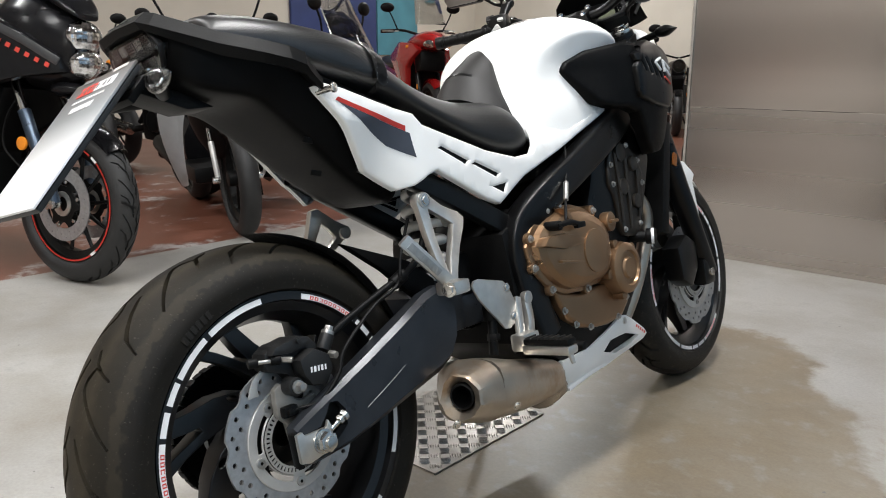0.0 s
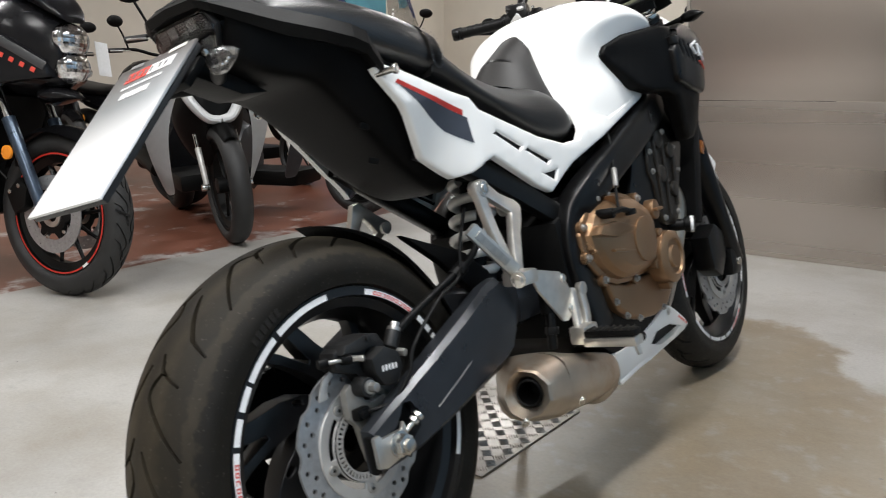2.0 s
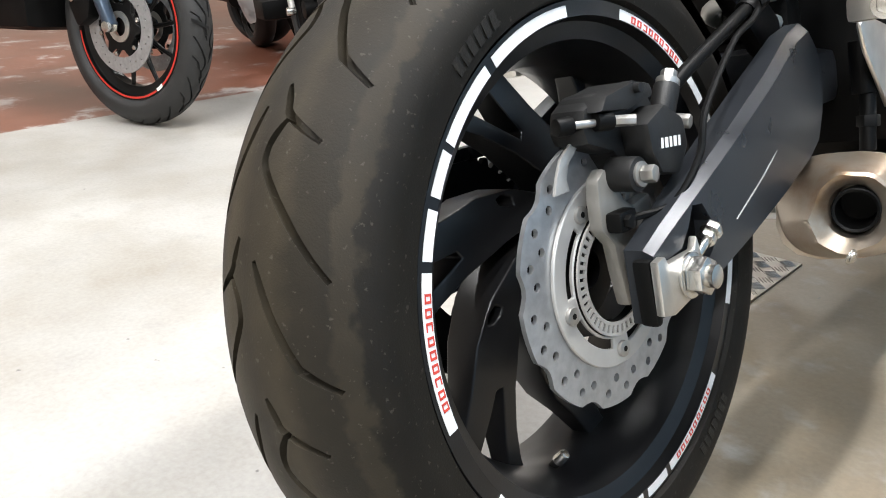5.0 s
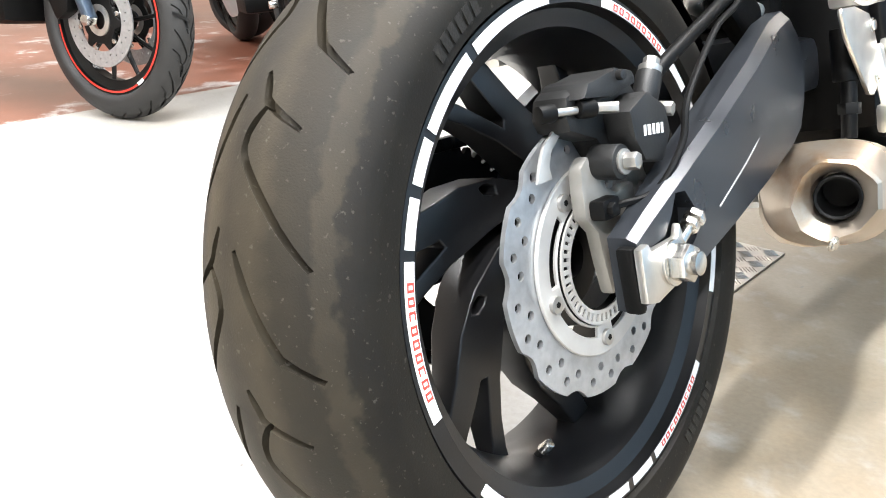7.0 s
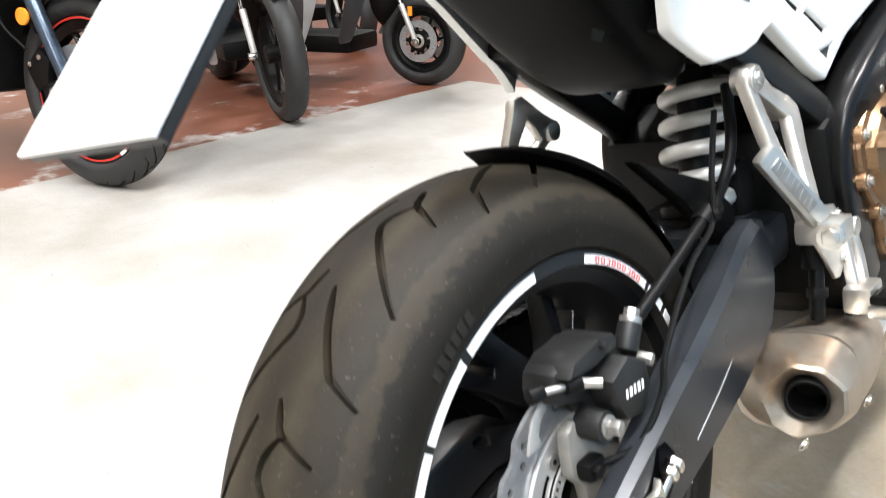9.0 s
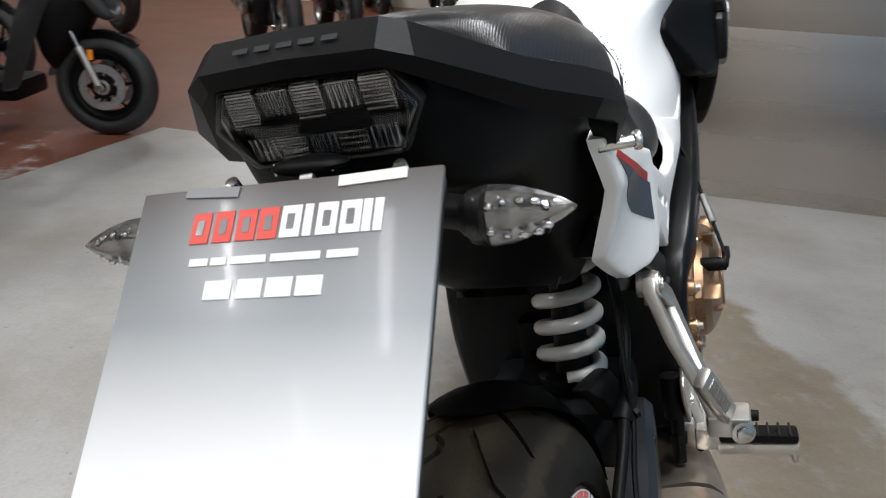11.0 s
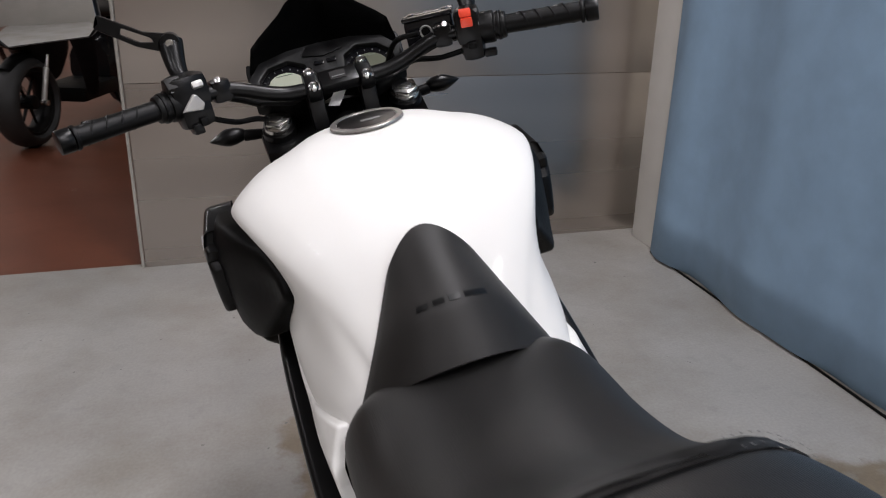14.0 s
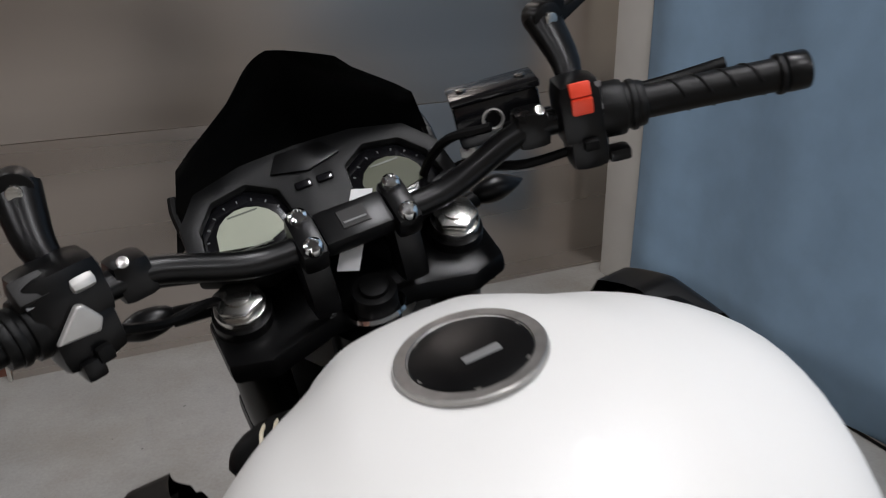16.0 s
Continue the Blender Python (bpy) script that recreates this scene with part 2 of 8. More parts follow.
def tube(pts, r, n=6, segs=12, flat=1.0, up=(1, 0, 0), caps=True, square=False):
    """A bar of round, flat or square section along a smooth path. flat: size across over size along 'up'."""
    path = curve_points(pts, n) if n > 1 else [Vector(p) for p in pts]
    rings = []
    bm = bmesh.new()
    N = len(path)
    for i, p in enumerate(path):
        t = (path[min(i + 1, N - 1)] - path[max(i - 1, 0)]).normalized()
        u = Vector(up)
        u = (u - t * u.dot(t)).normalized()
        v = t.cross(u)
        rad = r if not isinstance(r, (list, tuple)) else r[0] + (r[1] - r[0]) * i / (N - 1)
        ring = []
        for k in range(segs):
            a = 2 * math.pi * (k + 0.5) / segs
            c, s = math.cos(a), math.sin(a)
            if square:
                e = 0.35
                c, s = math.copysign(abs(c) ** e, c), math.copysign(abs(s) ** e, s)
            ring.append(bm.verts.new(p + u * (rad * c) + v * (rad * flat * s)))
        rings.append(ring)
    for a, b in zip(rings, rings[1:]):
        for k in range(segs):
            bm.faces.new((a[k], a[(k + 1) % segs], b[(k + 1) % segs], b[k]))
    if caps:
        bm.faces.new(rings[0])
        bm.faces.new(rings[-1])
    return bm


def lathe(profile, center=(0, 0, 0), segs=64, closed=False, arc=None):
    """Turns (axial, radius) about the local x axis through center."""
    bm = bmesh.new()
    cx, cy, cz = center
    a0, a1 = arc if arc else (0, 360)
    full = arc is None
    count = segs if full else segs + 1
    rings = []
    for k in range(count):
        a = radians(a0 + (a1 - a0) * k / segs)
        rings.append([bm.verts.new((cx + x, cy + r * math.cos(a), cz + r * math.sin(a))) for x, r in profile])
    m = len(profile)
    for k in range(segs):
        A, B = rings[k], rings[(k + 1) % count]
        for i in range(m if closed else m - 1):
            j = (i + 1) % m
            bm.faces.new((A[i], A[j], B[j], B[i]))
    if not full and closed:
        bm.faces.new(rings[0])
        bm.faces.new(rings[-1])
    bmesh.ops.remove_doubles(bm, verts=bm.verts, dist=1e-6)
    return bm


def prism(poly, x0, x1, w=0.003, segs=2, holes=()):
    """A slab with the outline poly (y, z), from x0 to x1. x0 and x1 may be functions of (y, z)."""
    fx = lambda f, p: f(*p) if callable(f) else f
    bm = bmesh.new()
    loops = [poly, *holes]
    edges = []
    for lp in loops:
        vs = [bm.verts.new((0, *p)) for p in lp]
        edges += [bm.edges.new((vs[i], vs[(i + 1) % len(vs)])) for i in range(len(vs))]
    bmesh.ops.triangle_fill(bm, use_beauty=True, use_dissolve=not (callable(x0) or callable(x1)), edges=edges)
    back = list(bm.faces)
    res = bmesh.ops.extrude_face_region(bm, geom=back)
    front = {v for v in res["geom"] if isinstance(v, bmesh.types.BMVert)}
    for v in bm.verts:
        v.co.x = fx(x1, (v.co.y, v.co.z)) if v in front else fx(x0, (v.co.y, v.co.z))
    bmesh.ops.recalc_face_normals(bm, faces=bm.faces)
    bevel_all(bm, w, segs, 40)
    return bm


def loft(rings, caps=True, closed=True):
    bm = bmesh.new()
    R = [[bm.verts.new(p) for p in ring] for ring in rings]
    for a, b in zip(R, R[1:]):
        n = len(a)
        for k in range(n if closed else n - 1):
            bm.faces.new((a[k], a[(k + 1) % n], b[(k + 1) % n], b[k]))
    if caps:
        bm.faces.new(R[0])
        bm.faces.new(R[-1])
    return bm


def smooth(bm, levels=2):
    """Catmull-Clark through a modifier evaluated at once."""
    me = bpy.data.meshes.new("cage")
    bm.to_mesh(me)
    bm.free()
    ob = new("cage", me)
    md = ob.modifiers.new("s", "SUBSURF")
    md.levels = md.render_levels = levels
    out = bmesh.new()
    out.from_mesh(ob.evaluated_get(bpy.context.evaluated_depsgraph_get()).to_mesh())
    bpy.data.objects.remove(ob)
    bpy.data.meshes.remove(me)
    return out


def cut(bm, cutter):
    """bm minus cutter."""
    obs = []
    for b in (bm, cutter):
        bmesh.ops.recalc_face_normals(b, faces=b.faces)
        me = bpy.data.meshes.new("cage")
        b.to_mesh(me)
        b.free()
        obs.append(new("cage", me))
    md = obs[0].modifiers.new("b", "BOOLEAN")
    md.operation, md.solver, md.object, md.use_self = "DIFFERENCE", "EXACT", obs[1], True
    out = bmesh.new()
    out.from_mesh(obs[0].evaluated_get(bpy.context.evaluated_depsgraph_get()).to_mesh())
    for o in obs:
        me = o.data
        bpy.data.objects.remove(o)
        bpy.data.meshes.remove(me)
    return out


def ball(at, r, scale=(1, 1, 1), u=16, v=10):
    bm = bmesh.new()
    bmesh.ops.create_uvsphere(bm, u_segments=u, v_segments=v, radius=r)
    bm.transform(Matrix.Translation(at) @ Matrix.Diagonal((*scale, 1)))
    return bm


def mirrored(bm):
    """A copy across x = 0."""
    out = bm.copy()
    for v in out.verts:
        v.co.x = -v.co.x
    bmesh.ops.reverse_faces(out, faces=out.faces)
    return out


def bolt(at, r=0.006, h=0.006, axis=(1, 0, 0), hexed=True):
    a = Vector(at)
    d = Vector(axis).normalized()
    bm = rod(a, a + d * h, r, segs=6 if hexed else 20, w=r * 0.15)
    bm = join(bm, rod(a, a + d * h * 0.3, r * 1.45, segs=20, w=r * 0.1))
    return bm


# ---- the showroom ----
def floor_material(name, paint, bare, patches=True, red=0.0):
    """Painted concrete with scuffs, grime and patches worn to the bare screed."""
    m = material(name, paint, 0.38, vary=0.08, scale=1.6, bump=0.08, fine=160, spec=0.6)
    nt = m.node_tree
    n, l = nt.nodes, nt.links
    b = n["Principled BSDF"]
    src = b.inputs["Base Color"].links[0].from_socket
    tc = n.new("ShaderNodeTexCoord")

    def blend(fac, col, base):
        mx = n.new("ShaderNodeMix")
        mx.data_type = "RGBA"
        l.new(fac, mx.inputs["Factor"])
        l.new(base, mx.inputs["A"])
        if isinstance(col, tuple):
            mx.inputs["B"].default_value = (*col, 1)
        else:
            l.new(col, mx.inputs["B"])
        return mx.outputs["Result"]

    def noisy(scale, lo, hi, detail=6, rough=0.6):
        t = n.new("ShaderNodeTexNoise")
        t.inputs["Scale"].default_value = scale
        t.inputs["Detail"].default_value = detail
        t.inputs["Roughness"].default_value = rough
        l.new(tc.outputs["Object"], t.inputs["Vector"])
        r = n.new("ShaderNodeMapRange")
        r.inputs["From Min"].default_value = lo
        r.inputs["From Max"].default_value = hi
        l.new(t.outputs["Fac"], r.inputs["Value"])
        return r.outputs["Result"], t.outputs["Fac"]

    def blend_soft(fac, base):
        mx = n.new("ShaderNodeMix")
        mx.data_type = "RGBA"
        mx.blend_type = "MULTIPLY"
        l.new(fac, mx.inputs["Factor"])
        l.new(base, mx.inputs["A"])
        mx.inputs["B"].default_value = (0.84, 0.84, 0.83, 1)
        return mx.outputs["Result"]

    if patches:
        # worn, oil-stained patches: round areas with ragged borders
        sep = n.new("ShaderNodeSeparateXYZ")
        l.new(tc.outputs["Object"], sep.inputs[0])
        _, edge = noisy(2.6, 0, 1, 7, 0.62)
        grime, _ = noisy(9, 0.35, 0.75)
        dark, _ = noisy(2.1, 0.45, 0.75, 4)

        def math2(op, a, c):
            q = n.new("ShaderNodeMath")
            q.operation = op
            for i, v in enumerate((a, c)):
                if isinstance(v, (int, float)):
                    q.inputs[i].default_value = v
                else:
                    l.new(v, q.inputs[i])
            return q.outputs[0]

        worn = None
        for cx, cy, rx, ry in ((0.10, 0.95, 0.60, 0.72), (0.02, 1.50, 0.34, 0.48), (0.75, 0.05, 0.85, 0.60), (1.0, 0.9, 0.45, 0.35)):
            dx = math2("DIVIDE", math2("SUBTRACT", sep.outputs[0], cx), rx)
            dy = math2("DIVIDE", math2("SUBTRACT", sep.outputs[1], cy), ry)
            d = math2("SQRT", math2("ADD", math2("MULTIPLY", dx, dx), math2("MULTIPLY", dy, dy)), 0)
            d = math2("ADD", d, math2("MULTIPLY", math2("SUBTRACT", edge, 0.5), 1.1))
            worn = d if worn is None else math2("MINIMUM", worn, d)
        r = n.new("ShaderNodeMapRange")
        r.inputs["From Min"].default_value = 1.03
        r.inputs["From Max"].default_value = 0.93
        l.new(worn, r.inputs["Value"])
        tone = n.new("ShaderNodeMix")
        tone.data_type = "RGBA"
        l.new(grime, tone.inputs["Factor"])
        tone.inputs["A"].default_value = (*bare, 1)
        tone.inputs["B"].default_value = (*[v * 0.78 for v in bare], 1)
        t2 = blend(dark, tuple(v * 0.72 for v in bare), tone.outputs["Result"])
        src = blend(r.outputs["Result"], t2, src)
    if red:
        scuff, _ = noisy(3.2, red, red + 0.08, 9, 0.7)
        src = blend(scuff, (0.50, 0.47, 0.45), src)
    dirt, _ = noisy(2.2, 0.43, 0.76, 8, 0.65)
    src = blend(dirt, tuple(v * k for v, k in zip(paint, (0.70, 0.65, 0.57))), src)
    fine_dirt, _ = noisy(14, 0.55, 0.85, 6, 0.6)
    src = blend(fine_dirt, tuple(v * 0.8 for v in paint), src)
    grain, _ = noisy(110, 0.35, 0.75, 4, 0.6)
    src = blend_soft(grain, src)
    specks, _ = noisy(38, 0.74, 0.78, 2, 0.5)
    src = blend(specks, tuple(v * 0.35 for v in paint), src)
    l.new(src, b.inputs["Base Color"])
    return m


FLOOR_GREY = floor_material("grey_floor_paint", (0.375, 0.365, 0.345), (0.225, 0.180, 0.124))
FLOOR_RED = floor_material("terracotta_floor_paint", (0.17, 0.057, 0.031), (0.3, 0.3, 0.3), False, 0.66)
FLOOR_SCUFFED = floor_material("scuffed_terracotta_paint", (0.18, 0.068, 0.042), (0.3, 0.3, 0.3), False, 0.55)
for red_floor in (FLOOR_RED, FLOOR_SCUFFED):
    red_floor.node_tree.nodes["Principled BSDF"].inputs["Specular IOR Level"].default_value = 0.5
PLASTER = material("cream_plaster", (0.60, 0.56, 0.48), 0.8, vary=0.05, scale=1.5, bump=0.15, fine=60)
# Plaster copy with shade painted in, so the partition mirrors a dim room end.
SHADEDWALL = material("shaded_plaster", (0.36, 0.34, 0.305), 0.8, vary=0.06, scale=1.5, bump=0.15, fine=60)
# Unseen ceiling; its grey is lowered to cut bounced light.
CEILING = material("darkened_ceiling", (0.22, 0.22, 0.22), 0.8, vary=0.05, scale=2, bump=0.1)
SHEET = material("brushed_sheet", (0.51, 0.46, 0.42), 0.28, metal=0.95, vary=0.10, scale=1.3, bump=0.02, fine=2.2, stretch=(0.10, 1, 3.2))
BOARD = material("white_board", (0.70, 0.68, 0.64), 0.6, vary=0.04, scale=5, bump=0.05)
for node in SHEET.node_tree.nodes:
    if node.type == "TEX_NOISE":
        node.inputs["Detail"].default_value = 0.6
CURTAIN = material("blue_cloth", (0.262, 0.388, 0.530), 0.85, vary=0.06, scale=9, bump=0.3, fine=700)
BLUEPANEL = material("navy_panel", (0.03, 0.05, 0.16), 0.5, vary=0.1, scale=3)
TEALPANEL = material("teal_panel", (0.08, 0.26, 0.33), 0.5, vary=0.1, scale=3)


def slab(name, x0, x1, y0, y1, z0, z1, mat, label, w=0.0):
    ob = part(name, box((x1 - x0, y1 - y0, z1 - z0), ((x0 + x1) / 2, (y0 + y1) / 2, (z0 + z1) / 2), w), mat)
    return tagged(ob, label, name.rstrip("_0123456789").split("_")[0], kind="structure")


RX0, RX1, RY0, RY1, RZ = -8.6, 4.2, -5.0, 11.0, 4.4
slab("floor", -2.62, RX1, RY0, 3.03, -0.12, 0.0, FLOOR_GREY, "grey painted concrete floor with worn brown bare patches")
slab("floor_red_side", RX0, -2.62, RY0, 3.03, -0.12, 0.0, FLOOR_SCUFFED, "terracotta red painted floor with pale scuff marks")
slab("floor_red_back", RX0, RX1, 3.03, RY1, -0.12, 0.0, FLOOR_RED, "terracotta red painted floor with pale scuff marks")
slab("ceiling", RX0, RX1, RY0, RY1, RZ, RZ + 0.1, CEILING, "unseen plain ceiling, grey darkened to cut bounced light")
slab("wall_west", RX0 - 0.2, RX0, RY0, RY1, -0.12, RZ + 0.1, PLASTER, "cream plastered showroom wall")
slab("wall_east", RX1, RX1 + 0.2, RY0, RY1, -0.12, RZ + 0.1, PLASTER, "cream plastered showroom wall")
slab("wall_north", RX0 - 0.2, RX1 + 0.2, RY1, RY1 + 0.2, -0.12, RZ + 0.1, PLASTER, "cream plastered showroom wall")
slab("wall_south", RX0 - 0.2, RX1 + 0.2, RY0 - 0.2, RY0, -0.12, RZ + 0.1, SHADEDWALL, "unseen plastered wall, painted dark to dim its reflection")

# brushed partition behind the machine: three sheets with rolled joints
panel = thing("partition_panel", "brushed metallic sheet partition standing on the floor", "partition", pose(0, 3.0, 0))
for z0, z1 in ((0.0, 0.7165), (0.7185, 1.45), (1.452, 2.3)):
    bm = box((2.19, 0.012, z1 - z0), (0.365, 0, (z0 + z1) / 2), 0.002)
    part("sheet", bm, SHEET, panel)
part("edge_strip", box((0.012, 0.03, 2.3), (-0.738, 0, 1.15), 0.002), ALU, panel, "thin aluminium edge strip")

post = thing("white_board", "upright white painted board beside the curtain", "board", pose(1.372, 2.80, 0))
part("board", box((0.03, 0.22, 2.6), (0, 0, 1.3), 0.003), BOARD, post)


def curtain_mesh(length, height, step=0.012):
    bm = bmesh.new()
    cols = int(length / step)
    rows = 14
    grid = []
    for i in range(cols + 1):
        y = -i * step
        col = []
        for k in range(rows + 1):
            z = height * k / rows
            low = 1 - 0.35 * z / height
            a = 0.020 * math.sin(y * 9.5 + 1.6 * math.sin(y * 3.1) + 0.25 * z) + 0.003 * math.sin(y * 23 + 0.8 + z * 0.5)
            x = a * low + 0.012 * noise.noise(Vector((y * 3, z * 0.7, 3.1)))
            col.append(bm.verts.new((x, y, z)))
        grid.append(col)
    for a, b in zip(grid, grid[1:]):
        for k in range(rows):
            bm.faces.new((a[k], a[k + 1], b[k + 1], b[k]))
    return bm


cur = thing("curtain", "pale blue cloth curtain hanging in soft folds", "curtain", pose(1.325, 2.69, 0.012))
cl = part("cloth", curtain_mesh(4.6, 2.7), CURTAIN, cur, angle=180)
md = cl.modifiers.new("thick", "SOLIDIFY")
md.thickness = 0.003
# Black strip paints the contact shade where the cloth meets the floor.
part("contact_shade", box((0.006, 4.6, 0.008), (0.0, -2.3, -0.006), 0.002), DEEP, cur, "dark strip standing in for contact shade on the floor")

# wall posters far behind
for nm, y0, y1, z0, mat, lab in (("wall_panel", 6.75, 8.44, 0.9, BLUEPANEL, "dark blue display panel on the wall"), ("wall_panel", 8.47, 9.4, 1.1, TEALPANEL, "teal display panel on the wall")):
    pn = thing(nm, lab, "panel", pose(RX0 + 0.025, (y0 + y1) / 2, (z0 + 3.0) / 2), "wall display panels")
    part("panel_face", box((0.05, y1 - y0, 3.0 - z0), (0, 0, 0), 0.004), mat, pn)

# ceiling tubes, out of view
TUBE = glow("lamp_diffuser", (1.0, 0.97, 0.92), 6.0)


def ceiling_light(x, y, power, length=1.5, along_y=True):
    lab = "unseen white linear ceiling light with a glowing diffuser"
    o = thing("ceiling_light", lab, "ceiling light", pose(x, y, RZ - 0.06, 0, 0, 0 if along_y else 90), "ceiling lights")
    part("housing", box((0.2, length, 0.06), (0, 0, 0.03), 0.006), BOARD, o)
    part("diffuser", box((0.17, length - 0.04, 0.02), (0, 0, -0.008), 0.004), TUBE, o)
    ld = bpy.data.lights.new("ceiling_lamp", "AREA")
    ld.shape, ld.size, ld.size_y, ld.energy = "RECTANGLE", 0.17, length, power
    ld.color = (1.0, 0.985, 0.965)
    lo = new("ceiling_lamp", ld)
    lo.matrix_world = pose(x, y, RZ - 0.085, 0, 0, 0 if along_y else 90)


# (2.2, -3.9) and (-3.4, -3.6) are helpers added for the partition's reflection.
for lx, ly, pw in ((-1.9, -1.5, 50), (0.15, -1.5, 138), (0.38, 0.95, 170), (2.2, -3.9, 230), (-3.4, -3.6, 24), (-4.6, -1.0, 165), (-4.6, 3.4, 85), (-2.0, 5.8, 32), (-5.2, 8.4, 240), (0.4, 7.0, 40)):
    ceiling_light(lx, ly, pw)


# ---- the white roadster ----
BIKE = pose(0, 0, 0, 0, -LEAN, 0)
bike = thing("motorcycle", "white and black naked motorcycle leaning on its side stand", "motorcycle", BIKE)
HUB = (0, 0, 0.3158)
FRONT = (0, 1.475, 0.302)


def tyre_profile(R, half, bead, rim_half):
    """Outer and inner skin of a tyre from bead to bead."""
    out = []
    drop = R - bead
    for i in range(25):
        u = -1 + 2 * i / 24
        a = u * 1.35
        x = half * math.sin(a) / math.sin(1.35)
        r = R - 0.62 * drop * (1 - math.cos(a)) / (1 - math.cos(1.35))
        out.append((x, r))
    side = [(half * 1.0, R - 0.72 * drop), (half * 0.985, bead + 0.2 * drop), (rim_half + 0.004, bead + 0.004), (rim_half - 0.012, bead - 0.004)]
    left = [(-x, r) for x, r in reversed(side)]
    inner = [(0.6 * half, bead + 0.3 * drop), (0, R - 0.02), (-0.6 * half, bead + 0.3 * drop)]
    return left + out + side + inner


def tread_cutter(R, half, bead, units, center):
    """Grooves: a forked groove and a long slanting one on each side, repeated round the tyre."""
    drop = R - bead

    def surf(phi, x, off):
        s = max(-1, min(1, x / half * math.sin(1.35)))
        a = math.asin(s)
        r = R - 0.62 * drop * (1 - math.cos(a)) / (1 - math.cos(1.35)) + off
        p = radians(phi)
        return Vector((center[0] + x, center[1] + r * math.cos(p), center[2] + r * math.sin(p)))

    k = half / 0.09
    lines = [
        [(-4.6, 0.010), (-2, 0.016), (0, 0.022), (3.2, 0.052)],
        [(0, 0.022), (2.5, 0.012), (4.5, 0.008), (7, 0.011), (13, 0.037), (20.5, 0.068)],
        [(18.2, 0.010), (21, 0.017), (25, 0.027), (30.8, 0.044), (31.6, 0.048), (34.6, 0.070)],
    ]
    bm = bmesh.new()
    for uidx in range(units):
        for side in (1, -1):
            base = 104.4 + uidx * 360 / units + (0 if side > 0 else 180 / units)
            for ln in lines:
                path = curve_points([(p, q * k, 0) for p, q in ln], 4)
                N = len(path)
                rings = []
                for i, q in enumerate(path):
                    t = path[min(i + 1, N - 1)] - path[max(i - 1, 0)]
                    # direction on the surface, in metres
                    d = Vector((radians(t.x) * R, t.y, 0)).normalized()
                    wd = 0.0036 * (0.5 + 0.55 * min(1, 4 * min(i, N - 1 - i) / (N - 1) + 0.15))
                    dphi, dx = math.degrees(-d.y * wd / R), d.x * wd
                    ring = []
                    for sgn, off in ((1, 0.006), (-1, 0.006), (-0.85, -0.0085), (0.85, -0.0085)):
                        ring.append(surf(base + q.x + sgn * dphi, side * (q.y + sgn * dx), off))
                    rings.append(ring)
                R2 = [[bm.verts.new(p) for p in ring] for ring in rings]
                for a, b in zip(R2, R2[1:]):
                    for j in range(4):
                        bm.faces.new((a[j], a[(j + 1) % 4], b[(j + 1) % 4], b[j]))
                bm.faces.new(R2[0])
                bm.faces.new(R2[-1])
    return bm


def rim_mesh(half, bead, center):
    h = half
    prof = [(-h, bead), (-h, bead - 0.013), (-h + 0.010, bead - 0.016), (-h + 0.016, bead - 0.030), (-0.02, bead - 0.046), (0.02, bead - 0.046),
            (h - 0.016, bead - 0.030), (h - 0.010, bead - 0.016), (h, bead - 0.013), (h, bead), (h - 0.008, bead + 0.002), (h - 0.012, bead - 0.008), (0, bead - 0.030), (-h + 0.012, bead - 0.008), (-h + 0.008, bead + 0.002)]
    return lathe(prof, center, 96, True)


def spoke(center, base, r0, r1, thick):
    """One swept spoke: a broad root with a small lightening hole, forking into a stout and a slim leg."""
    cx, cy, cz = center
    k = (r1 - r0) / 0.150
    at = lambda r, a: (cy + (r0 + (r - 0.045) * k) * math.cos(radians(base + a)), cz + (r0 + (r - 0.045) * k) * math.sin(radians(base + a)))
    side = [(0.045, -100), (0.060, -82), (0.075, -64), (0.100, -42), (0.125, -26), (0.150, -13), (0.175, -6.5), (0.195, -3), (0.195, 5), (0.170, 2.5), (0.148, -0.5), (0.132, -4), (0.126, -2), (0.140, 4), (0.165, 11.5), (0.195, 18.5), (0.195, 26),
            (0.175, 21), (0.150, 14.5), (0.120, 5), (0.098, -4), (0.084, -14), (0.074, -24), (0.062, -36), (0.045, -54)]
    eye = [(0.090, -36), (0.096, -38.5), (0.105, -35.5), (0.108, -31), (0.102, -30), (0.094, -32.5)]

    def depth(y, z):
        return min(1, max(0, (math.hypot(y - cy, z - cz) - r0) / (r1 - r0)))

    outer = lambda y, z: cx + thick * (2.0 - 1.55 * depth(y, z) ** 0.7)
    inner = lambda y, z: cx - thick * (1.2 - 0.70 * depth(y, z))
    return prism([at(*p) for p in side], inner, outer, 0.0045, 3, [[at(*p) for p in eye]])


